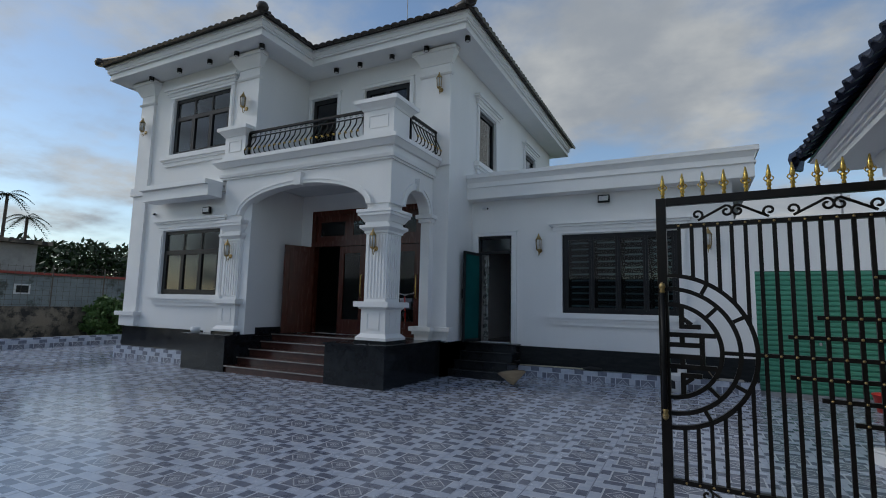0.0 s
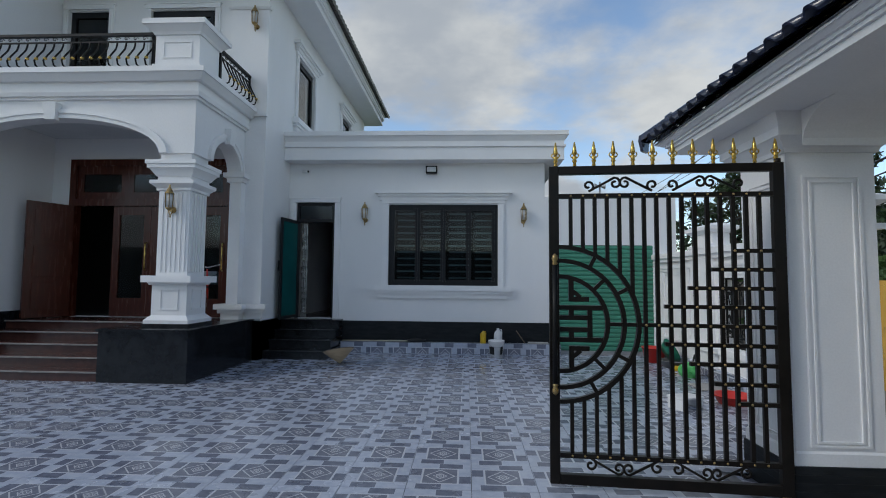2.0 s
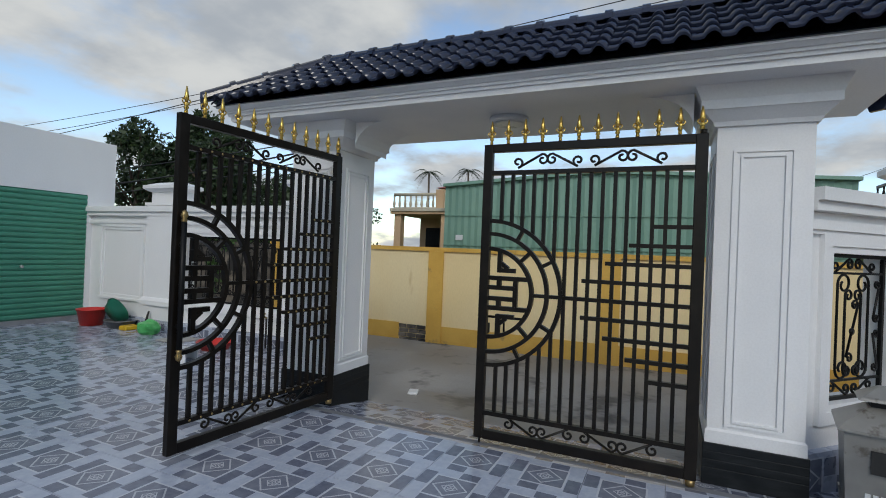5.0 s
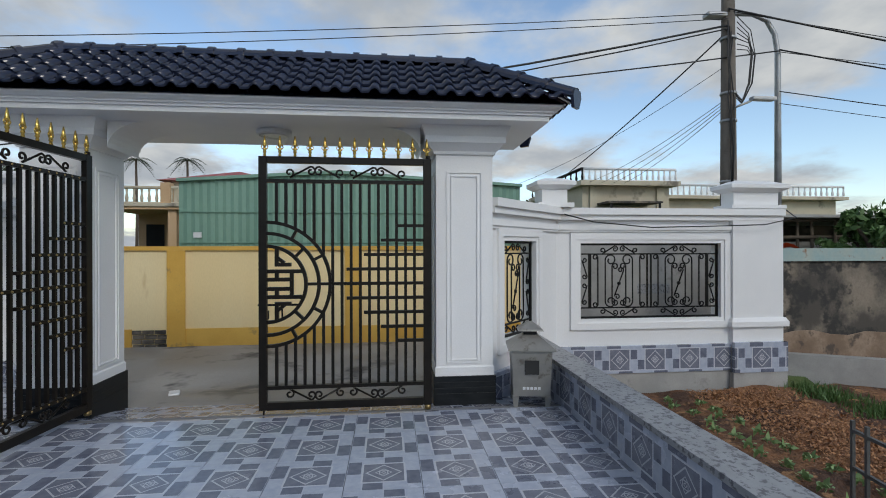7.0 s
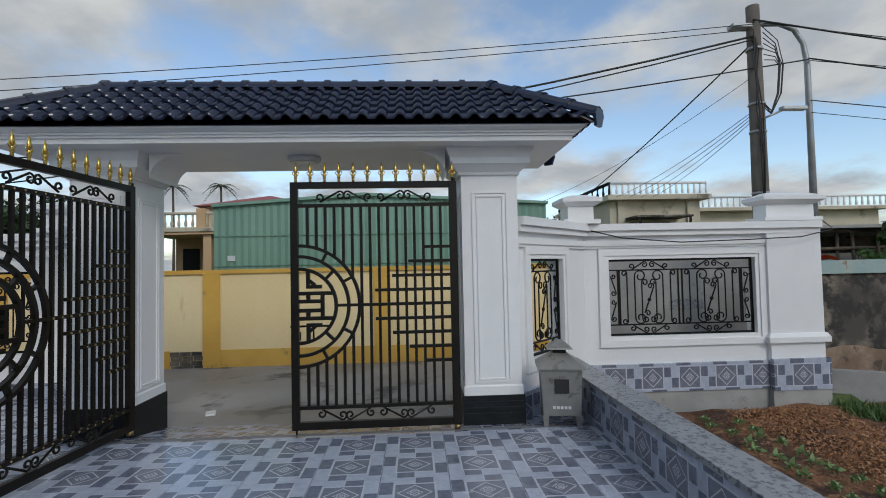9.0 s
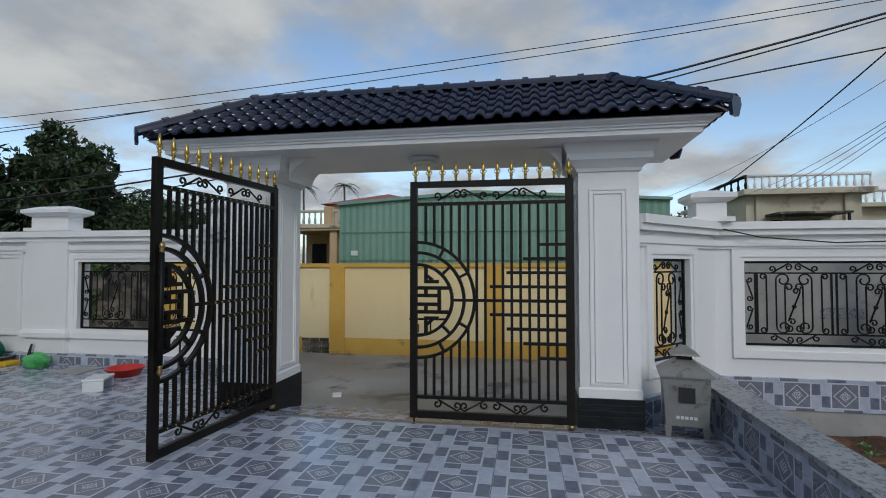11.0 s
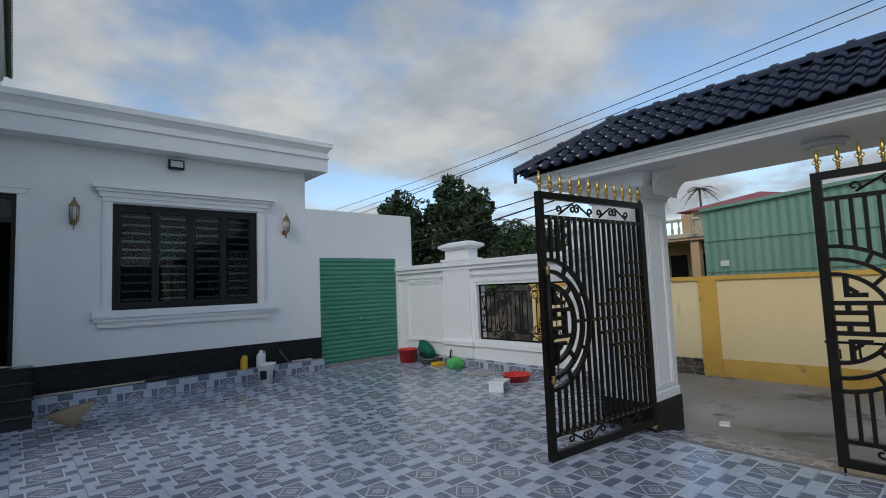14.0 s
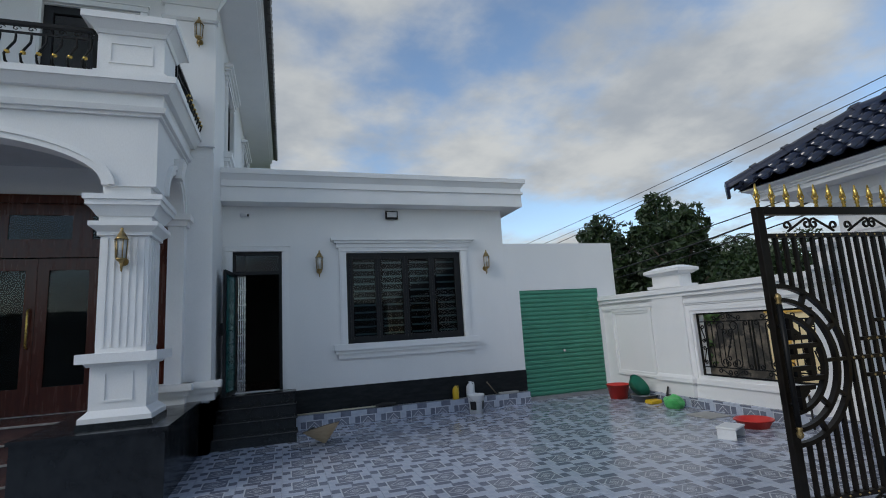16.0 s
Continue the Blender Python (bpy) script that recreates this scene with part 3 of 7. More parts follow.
# ---- windows, frames and trims ----
def hung_window(name, label, hole, plane, axis="x", inward=1, cols=3, transom=0.28, blinds=False, open_top=False):
    """A charcoal framed window in a wall hole; plane is the wall's outer face, inward the way into the room."""
    a0, a1, z0, z1 = hole
    w = thing(name, label, "window", kind="structure")

    def bx(u0, u1, d0, d1, w0, w1):
        p = sorted((plane + inward * d0, plane + inward * d1))
        return boxes((u0, u1, *p, w0, w1)) if axis == "x" else boxes((*p, u0, u1, w0, w1))
    fw = 0.07
    fr = []
    for d in ((a0, a1, 0.04, 0.12, z0, z0 + fw), (a0, a1, 0.04, 0.12, z1 - fw, z1), (a0, a0 + fw, 0.04, 0.12, z0 + fw, z1 - fw), (a1 - fw, a1, 0.04, 0.12, z0 + fw, z1 - fw)):
        part("window_frame", bx(*d), DARKFRAME, w)
    zt = z1 - fw - transom * (z1 - z0) if transom else z1 - fw
    if transom:
        part("transom_bar", bx(a0 + fw, a1 - fw, 0.045, 0.115, zt - 0.03, zt + 0.03), DARKFRAME, w)
    cw = (a1 - a0 - 2 * fw) / cols
    for k in range(cols):
        c0, c1 = a0 + fw + k * cw, a0 + fw + (k + 1) * cw
        zhi = zt - 0.03 if transom else zt
        for d in ((c0, c0 + 0.055), (c1 - 0.055, c1)):
            part("sash_stile", bx(d[0] + 0.002, d[1] - 0.002, 0.03, 0.10, z0 + fw, zhi), DARKFRAME, w)
        for d in ((z0 + fw, z0 + fw + 0.05), (zhi - 0.05, zhi)):
            part("sash_rail", bx(c0 + 0.055, c1 - 0.055, 0.03, 0.10, *d), DARKFRAME, w)
        pn = part("pane", bx(c0 + 0.05, c1 - 0.05, 0.06, 0.068, z0 + fw + 0.04, zhi - 0.04), GLASS, w, "dark reflecting glass pane")
        pn.visible_shadow = False
        if transom:
            if k: part("glazing_bar", bx(c0 - 0.02, c0 + 0.02, 0.045, 0.11, zt + 0.03, z1 - fw), DARKFRAME, w)
            pn = part("pane", bx(c0 + 0.02, c1 - 0.02, 0.06, 0.068, zt + 0.03, z1 - fw), GLASS, w, "dark reflecting glass pane")
            pn.visible_shadow = False
    return w


def trim_round(name, label, hole, plane, axis="x", out=-1, hood=True, sill=True, side=0.13):
    """White moulded surround: pilaster strips, a stepped hood and a stepped sill."""
    a0, a1, z0, z1 = hole
    t = thing(name, label, "window trim", kind="structure")

    def bx(u0, u1, d, w0, w1):
        p = sorted((plane, plane + out * d))
        return boxes((u0, u1, *p, w0, w1)) if axis == "x" else boxes((*p, u0, u1, w0, w1))
    for u0, u1 in ((a0 - side, a0), (a1, a1 + side)):
        part("side_strip", bx(u0, u1, 0.035, z0, z1 + 0.02), TRIM, t)
        part("side_strip", bx(u0 + 0.03, u1 - 0.03, 0.05, z0, z1 - 0.08), TRIM, t)
    if hood:
        part("hood_course", bx(a0 - side - 0.01, a1 + side + 0.01, 0.05, z1 + 0.02, z1 + 0.09), TRIM, t)
        part("hood_course", bx(a0 - side - 0.05, a1 + side + 0.05, 0.07, z1 + 0.09, z1 + 0.17), TRIM, t)
        part("hood_course", bx(a0 - side - 0.09, a1 + side + 0.09, 0.11, z1 + 0.17, z1 + 0.22), TRIM, t)
        part("hood_course", bx(a0 - side - 0.15, a1 + side + 0.15, 0.15, z1 + 0.22, z1 + 0.28), TRIM, t)
    else:
        part("head_strip", bx(a0 - side, a1 + side, 0.05, z1 + 0.02, z1 + 0.10), TRIM, t)
        part("head_strip", bx(a0 - side - 0.02, a1 + side + 0.02, 0.065, z1 + 0.10, z1 + 0.125), TRIM, t)
    if sill:
        part("sill", bx(a0 - side - 0.13, a1 + side + 0.13, 0.14, z0 - 0.11, z0), TRIM, t)
        part("sill", bx(a0 - side - 0.10, a1 + side + 0.10, 0.10, z0 - 0.17, z0 - 0.11), TRIM, t)
        part("sill", bx(a0 - side - 0.05, a1 + side + 0.05, 0.06, z0 - 0.26, z0 - 0.17), TRIM, t)
    return t


for k, (nm, hole) in enumerate((("window_1", W1), ("window_2", W2))):
    hung_window(nm, "charcoal framed window with a transom in the white wing", hole, WY)
    trim_round("trim_" + nm, "white moulded surround with hood and sill", hole, WY)
hung_window("window_3", "dark framed window above the balcony", UPWIN, MY, cols=2, transom=0)
trim_round("trim_window_3", "plain white surround with a thin head moulding", UPWIN, MY, hood=False, sill=False, side=0.1)
for nm, hole in (("window_4", SW1), ("window_5", SW2)):
    hung_window(nm, "tall charcoal framed window in the side wall", hole, SX, "y", -1, cols=1, transom=0)
    trim_round("trim_" + nm, "white moulded surround with hood and sill", hole, SX, "y", 1)
updoor = thing("door_balcony", "dark glazed balcony door, closed", "door", kind="structure")
for d in ((UPDOOR[0], UPDOOR[0] + 0.09, MY + 0.05, MY + 0.12, 4.62, 6.61), (UPDOOR[1] - 0.09, UPDOOR[1], MY + 0.05, MY + 0.12, 4.62, 6.61), (UPDOOR[0] + 0.09, UPDOOR[1] - 0.09, MY + 0.05, MY + 0.12, 6.5, 6.61)):
    part("door_frame", boxes(d), DARKFRAME, updoor)
part("pane", boxes((UPDOOR[0] + 0.09, UPDOOR[1] - 0.09, MY + 0.08, MY + 0.09, 4.62, 6.5)), GLASS, updoor)
trim_round("trim_balcony_door", "plain white surround with a thin head moulding", UPDOOR, MY, hood=False, sill=False, side=0.1)

# string courses and pilasters
def pilaster(name, label, x0, x1, yf, yb, z0, z1, sides=(1, 1, 1, 0), base=True):
    p = thing(name, label, "pilaster", kind="structure")
    part("shaft", boxes((x0, x1, yf, yb, z0 + (0.35 if base else 0), z1 - 0.62)), TRIM, p)
    r = (x0, x1, yf, yb)
    if base:
        part("base", tiers(r, ((0.08, z0, 0.08, z0 + 0.22), (0.12, z0 + 0.22, 0.12, z0 + 0.29), (0.05, z0 + 0.29, 0.03, z0 + 0.35)), sides), TRIM, p)
    part("capital", tiers(r, ((0.025, z1 - 0.62, 0.05, z1 - 0.58), (0.0, z1 - 0.58, 0.0, z1 - 0.36), (0.02, z1 - 0.36, 0.06, z1 - 0.28), (0.06, z1 - 0.28, 0.15, z1 - 0.12), (0.18, z1 - 0.12, 0.18, z1 - 0.04)), sides), TRIM, p)
    return p


pilaster("pilaster_wing_left", "white corner pilaster with stepped capital", LX - 0.02, LX + 0.5, WY - 0.07, WY, 4.3, TOPZ, base=False)
pilaster("pilaster_wing_right", "white corner pilaster with stepped capital", WX - 0.62, WX + 0.03, WY - 0.07, WY, 4.3, TOPZ, base=False)
pilaster("pilaster_main_right", "white corner pilaster with stepped capital", SX - 0.7, SX + 0.03, MY - 0.07, MY, 4.5, TOPZ, base=False)
part_l = thing("pilaster_wing_lower", "white lower corner pilaster on a moulded base", "pilaster", kind="structure")
part("shaft", boxes((LX - 0.02, LX + 0.5, WY - 0.07, WY, 1.15, 4.0)), TRIM, part_l)
part("base", tiers((LX - 0.02, LX + 0.5, WY - 0.07, WY), ((0.05, 0.8, 0.05, 1.05), (0.13, 1.05, 0.13, 1.15)), (1, 1, 1, 0)), TRIM, part_l)
band = thing("trim_string_course", "white moulded band between the storeys", "moulding", kind="structure")
part("course", boxes((LX - 0.04, -9.56, WY - 0.06, WY, 3.95, 4.1)), TRIM, band)
part("course", boxes((LX - 0.08, -9.56, WY - 0.12, WY, 4.1, 4.3)), TRIM, band)
box_out = thing("trim_window_canopy", "white boxed canopy over the lower window", "canopy", kind="structure")
part("slab", boxes((-11.9, -9.56, WY - 0.5, WY - 0.121, 3.80, 4.05)), TRIM, box_out)
part("slab", boxes((-11.96, -9.56, WY - 0.58, WY - 0.121, 4.05, 4.16)), TRIM, box_out)
structure("baseboard_house", boxes((LX - 0.03, -10.0, WY - 0.03, WY, 0.30, 0.78)), GRANITE, "black granite skirting at the foot of the wing", "skirting")
structure("baseboard_tile_wing", boxes((LX - 0.1, -10.0, WY - 0.16, WY - 0.03, -0.05, 0.30)), TILE_X, "patterned blue tile skirting at the foot of the wing", "skirting")

# ---- porch ----
PFY, PRX, PLX, PZ = 8.1, -4.75, -10.0, 0.75
porch = thing("porch_plinth", "black granite porch plinth with red-brown floor", "porch", kind="structure")
part("block", boxes((PLX, -8.85, PFY, WY - 0.03, 0, PZ - 0.04), (-8.85 + 0.001, WX, 9.66, MY, 0, PZ - 0.04)), GRANITE, porch)
part("block", boxes((-6.05, PRX, PFY, MY, 0, PZ - 0.04), (SX, PRX, MY, 11.48, 0, PZ - 0.04)), GRANITE, porch)
part("block", boxes((WX + 0.002, -6.052, 9.66, MY - 0.002, 0, PZ - 0.04)), GRANITE, porch)
part("slab", boxes((PLX - 0.02, -8.83, PFY - 0.03, WY - 0.035, PZ - 0.038, PZ), (-6.07, PRX + 0.03, PFY - 0.03, MY - 0.002, PZ - 0.038, PZ)), GRANITE, porch, "polished black granite coping")
part("porch_floor", boxes((WX + 0.01, -6.075, 9.64, MY - 0.005, PZ - 0.036, PZ - 0.002)), REDGRANITE, porch, "polished red-brown granite floor")
part("cheek", boxes((-8.848, -8.678, PFY + 0.002, 9.658, 0, PZ - 0.041)), GRANITE, porch)
part("slab", boxes((-8.828, -8.66, PFY - 0.03, WY + 0.218, PZ - 0.038, PZ), (WX + 0.002, -8.66, WY + 0.218, 9.638, PZ - 0.038, PZ)), GRANITE, porch, "polished black granite coping")
steps = thing("porch_steps", "red-brown granite steps with pale nosings", "steps", kind="structure")
for k in range(5):
    y0, zt = PFY + 0.05 + k * 0.31, PZ * (k + 1) / 5 - 0.002 * (k == 4)
    part("step", boxes((-8.675, -6.055, y0, 9.655, PZ * k / 5, zt - 0.03)), REDGRANITE, steps)
    part("tread", soft_box(-8.675, -6.055, y0 - 0.03, min(y0 + 0.34, 9.635), zt - 0.03, zt, 0.006), REDGRANITE, steps, "red-brown tread with a pale worn nosing")
    part("nosing", soft_box(-8.675, -6.055, y0 - 0.042, y0 - 0.031, zt - 0.028, zt - 0.004, 0.004), NOSING, steps)


def column(x, y, half):
    """Square porch column: panelled pedestal, fluted shaft, stepped capital."""
    c = thing("porch_column", "white square porch column with fluted shaft and panelled pedestal", "column", pose(x, y, PZ))
    r = (-half, half, -half, half)
    part("footing", boxes((-half - 0.03, half + 0.03, -half - 0.03, half + 0.03, 0.0, 0.05)), GRANITE, c)
    part("pedestal", tiers(r, ((0.02, 0.05, 0.02, 0.10), (0.02, 0.10, -0.05, 0.17), (-0.05, 0.17, -0.05, 0.62), (-0.02, 0.62, 0.0, 0.66), (0.06, 0.66, 0.06, 0.76))), TRIM, c)
    q = half - 0.05
    for s in (-1, 1):
        fr = 0.13
        for d in ((-q + fr, q - fr, 0.25, 0.27), (-q + fr, q - fr, 0.54, 0.56), (-q + fr, -q + fr + 0.02, 0.27, 0.54), (q - fr - 0.02, q - fr, 0.27, 0.54)):
            part("panel_bead", boxes((d[0], d[1], *sorted((s * q, s * (q + 0.012))), d[2], d[3])), TRIM, c)
            part("panel_bead", boxes((*sorted((s * q, s * (q + 0.012))), d[0], d[1], d[2], d[3])), TRIM, c)
    h = half - 0.08
    part("shaft", boxes((-h, h, -h, h, 0.76, 2.15)), TRIM, c)
    n = 5
    for k in range(n + 1):
        u = -h + 0.06 + k * (2 * h - 0.12) / n
        for s in (-1, 1):
            part("flute_rib", boxes((u - 0.018, u + 0.018, *sorted((s * h, s * (h + 0.016))), 0.82, 2.02)), TRIM, c)
            part("flute_rib", boxes((*sorted((s * h, s * (h + 0.016))), u - 0.018, u + 0.018, 0.82, 2.02)), TRIM, c)
    part("capital", tiers((-h, h, -h, h), ((0.03, 2.05, 0.03, 2.09), (0.03, 2.09, 0.10, 2.15), (0.10, 2.15, 0.10, 2.20), (0.02, 2.20, 0.02, 2.27), (0.04, 2.27, 0.11, 2.38), (0.13, 2.38, 0.13, 2.44), (0.15, 2.44, 0.15, 2.50))), TRIM, c)
    part("block", boxes((-h, h, -h, h, 2.50, 2.62)), TRIM, c)
    return c


column(-5.29, 8.77, 0.32)
column(-9.17, 8.77, 0.32)
# responds against the house wall
resp = thing("porch_respond", "white half pilaster with stepped base and arch spring", "pilaster", kind="structure")
part("shaft", boxes((-5.16, -4.95, MY - 0.22, MY, 1.0, 3.22)), TRIM, resp)
part("base", tiers((-5.16, -4.95, MY - 0.22, MY), ((0.06, 0.75, 0.06, 0.86), (0.10, 0.86, 0.10, 0.93), (0.15, 0.93, 0.15, 1.02)), (1, 1, 1, 0)), TRIM, resp)
part("spring", tiers((-5.16, -4.95, MY - 0.22, MY), ((0.04, 3.22, 0.04, 3.30), (0.09, 3.30, 0.09, 3.38)), (1, 1, 1, 0)), TRIM, resp)
part("shaft", boxes((SX - 0.45, SX + 0.02, MY - 0.05, MY, 1.0, 4.4)), TRIM, resp)
part("base", tiers((SX - 0.45, SX + 0.02, MY - 0.05, MY), ((0.06, 0.75, 0.06, 0.86), (0.10, 0.86, 0.10, 0.93), (0.15, 0.93, 0.15, 1.02)), (0, 1, 1, 0)), TRIM, resp)


def arch_wall(axis, a0, a1, s0, s1, zs, apex, ztop, p0, p1, n=28):
    """A wall strip with an elliptical arch cut from below between s0 and s1, springing at zs."""
    bm = bmesh.new()
    c, hw = (s0 + s1) / 2, (s1 - s0) / 2
    us = [a0, s0] + [c - hw * math.cos(math.pi * k / n) for k in range(1, n)] + [s1, a1]

    def under(u):
        if u <= s0 + 1e-6 or u >= s1 - 1e-6: return zs
        return zs + (apex - zs) * math.sqrt(max(0, 1 - ((u - c) / hw) ** 2))

    def at(u, p, z): return bm.verts.new((u, p, z) if axis == "x" else (p, u, z))
    for u, w in zip(us, us[1:]):
        za, zb = under(u), under(w)
        bm.faces.new((at(u, p0, za), at(w, p0, zb), at(w, p0, ztop), at(u, p0, ztop)))
        bm.faces.new((at(u, p1, za), at(u, p1, ztop), at(w, p1, ztop), at(w, p1, zb)))
        f = bm.faces.new((at(u, p0, za), at(u, p1, za), at(w, p1, zb), at(w, p0, zb)))
        bm.faces.new((at(u, p0, ztop), at(w, p0, ztop), at(w, p1, ztop), at(u, p1, ztop)))
    for u in (a0, a1):
        bm.faces.new((at(u, p0, zs), at(u, p0, ztop), at(u, p1, ztop), at(u, p1, zs)))
    bmesh.ops.remove_doubles(bm, verts=bm.verts[:], dist=0.0005)
    return bm


def arch_band(axis, s0, s1, zs, apex, p0, p1, g0, g1, n=28):
    bm = bmesh.new()
    c, hw = (s0 + s1) / 2, (s1 - s0) / 2

    def at(a, g, p):
        u, z = c - (hw + g) * math.cos(a), zs + (apex - zs + g) * math.sin(a)
        return bm.verts.new((u, p, z) if axis == "x" else (p, u, z))
    for k in range(n):
        a, e = math.pi * k / n, math.pi * (k + 1) / n
        q = [[at(t, g, p) for p in (p0, p1)] for t in (a, e) for g in (g0, g1)]
        (A0, A1), (B0, B1), (C0, C1), (E0, E1) = q
        for f in ((A0, C0, E0, B0), (A1, B1, E1, C1), (A0, A1, C1, C0), (B0, E0, E1, B1)):
            bm.faces.new(f)
    bmesh.ops.remove_doubles(bm, verts=bm.verts[:], dist=0.0005)
    return bm


ZS = 3.37
FA, SA = (-8.93, -5.53), (9.01, MY - 0.22)
structure("wall_porch_front", arch_wall("x", -9.45, -4.99, *FA, ZS, 3.92, 4.2, 8.49, 8.72), WHITE, "white porch front with a wide flat arch", "wall")
structure("wall_porch_side", arch_wall("y", 8.721, MY, *SA, ZS, 3.80, 4.2, -5.22, -4.99), WHITE, "white porch side with a round arch", "wall")
at = thing("trim_arches", "white moulded arch bands with keystones", "moulding", kind="structure")
for g0, g1, d in ((0.0, 0.07, 0.03), (0.07, 0.13, 0.05)):
    part("arch_band", arch_band("x", *FA, ZS, 3.92, 8.49 - d, 8.489, g0, g1), TRIM, at)
    part("arch_band", arch_band("y", *SA, ZS, 3.80, -4.989, -4.99 + d, g0, g1), TRIM, at)
for d in ((-7.31, -7.15, 8.40, 8.488, 3.88, 4.14),):
    part("keystone", tiers((d[0], d[1], d[2], d[3]), ((0.0, d[4], 0.03, d[5]),), (1, 1, 1, 0)), TRIM, at)
part("keystone", tiers((-4.988, -4.90, 9.41, 9.57), ((0.0, 3.76, 0.03, 4.02),), (0, 1, 1, 1)), TRIM, at)
deck = thing("balcony", "white balcony deck with moulded cornice over the porch", "balcony", kind="structure")
rect = (-9.55, -4.95, 8.45, MY - 0.002)
part("cornice", tiers(rect, ((0.0, 4.201, 0.0, 4.24), (0.04, 4.24, 0.06, 4.30), (0.02, 4.30, 0.02, 4.46), (0.08, 4.46, 0.16, 4.56), (0.18, 4.56, 0.18, 4.64)), (1, 1, 1, 0)), TRIM, deck)
structure("ceiling_porch", boxes((WX + 0.01, -5.23, 8.73, MY - 0.01, 4.10, 4.195)), CEILING, "pale porch ceiling", "ceiling")


def pedestal(name, x0, x1, y0, y1):
    p = thing(name, "white panelled balcony pedestal with a stepped cap", "pedestal", group="balcony pedestals")
    part("body", boxes((x0, x1, y0, y1, 4.642, 5.18)), TRIM, p)
    part("foot", tiers((x0, x1, y0, y1), ((0.03, 4.642, 0.03, 4.72),)), TRIM, p)
    part("cap", tiers((x0, x1, y0, y1), ((0.02, 5.18, 0.04, 5.22), (0.04, 5.22, 0.12, 5.30), (0.14, 5.30, 0.14, 5.38))), TRIM, p)
    w = x1 - x0
    for d in ((x0 + 0.12, x1 - 0.12, 4.82, 4.84), (x0 + 0.12, x1 - 0.12, 5.06, 5.08), (x0 + 0.12, x0 + 0.14, 4.84, 5.06), (x1 - 0.14, x1 - 0.12, 4.84, 5.06)):
        part("panel_bead", boxes((d[0], d[1], y0 - 0.012, y0, d[2], d[3])), TRIM, p)
    return p


pedestal("balcony_pedestal", -5.62, -4.93, 8.42, 9.0)
pedestal("balcony_pedestal", -9.5, -8.85, 8.42, 8.598)


def balcony_rail(m, length):
    """Bellied wrought-iron balcony rail with gilt knobs."""
    r = thing("balcony_rail", "black wrought-iron bellied balcony rail with gilt knobs", "railing", m, "balcony rails")
    part("top_rail", boxes((0, length, -0.03, 0.03, 0.57, 0.61)), BLACKIRON, r)
    part("bottom_rail", boxes((0, length, -0.02, 0.02, 0.02, 0.05)), BLACKIRON, r)
    part("upper_rail", boxes((0, length, -0.012, 0.012, 0.47, 0.49)), BLACKIRON, r)
    for u in (0.02, length - 0.02):
        part("post", boxes((u - 0.02, u + 0.02, -0.021, 0.021, 0.05, 0.57)), BLACKIRON, r)
    n = int(length / 0.14)
    bmk = bmesh.new()
    tube(bmk, [(0, -0.0, 0.48), (0.012, -0.02, 0.42), (0.02, -0.05, 0.34), (0.0, -0.12, 0.22), (-0.02, -0.16, 0.13), (-0.015, -0.14, 0.06), (0, -0.06, 0.035), (0.0, -0.01, 0.05)], 0.013, 6)
    bal = mesh_of("baluster", bmk, BLACKIRON)
    bmg = bmesh.new(); lathe(bmg, [(0.0, -0.024), (0.026, -0.010), (0.026, 0.010), (0.0, 0.024)], 10, (0, -0.15, 0.16))
    knob = mesh_of("knob", bmg, GOLD)
    bms = bmesh.new(); tube(bms, [(u * 0.045, 0, 0.53 + z * 0.035) for u, z in [(math.cos(t * 0.5) * (1 - t / 16), math.sin(t * 0.5) * (1 - t / 16)) for t in range(16)]], 0.006, 6)
    curl = mesh_of("curl", bms, BLACKIRON)
    for k in range(n):
        u = (k + 0.5) * length / n
        for nm, me in (("baluster", bal), ("knob", knob), ("curl", curl)):
            ob = new(nm, me); ob.parent = r; ob.matrix_local = pose(u, 0, 0)
    return r


balcony_rail(pose(-8.83, 8.5, 4.645), 3.19)
balcony_rail(pose(-4.93, 9.02, 4.645, 0, 0, 90), 1.15)

# entrance doors
ent = thing("door_entrance", "red-brown polished wooden entrance doors with glass panels", "door", kind="structure")
x0, x1, z0, z1 = DOORHOLE
for d in ((x0, x0 + 0.12, z0, z1), (x1 - 0.12, x1, z0, z1), (x0 + 0.12, x1 - 0.12, z1 - 0.12, z1), (x0 + 0.12, x1 - 0.12, 2.82, 2.95)):
    part("door_frame", boxes((d[0], d[1], MY - 0.02, MY + 0.14, d[2], d[3])), WOOD, ent)
lw = (x1 - x0 - 0.24) / 4


def leaf_parts(parent, w, h, m):
    """A panelled leaf with a glass light, hinged at the origin."""
    holder = part("door_leaf", boxes((0, 0.13, -0.025, 0.025, 0, h), (w - 0.13, w, -0.025, 0.025, 0, h), (0.13, w - 0.13, -0.025, 0.025, 0, 0.34), (0.13, w - 0.13, -0.025, 0.025, h - 0.16, h)), WOOD, parent)
    holder.matrix_local = m
    part("pane", boxes((0.13, w - 0.13, -0.006, 0.006, 0.34, h - 0.16)), GLASS, holder)
    bmh = bmesh.new(); tube(bmh, [(w - 0.06, -0.03, 0.85), (w - 0.06, -0.075, 0.87), (w - 0.06, -0.075, 1.35), (w - 0.06, -0.03, 1.37)], 0.014, 8)
    part("handle", bmh, GOLD, holder, "long gilt pull handle")
    return holder


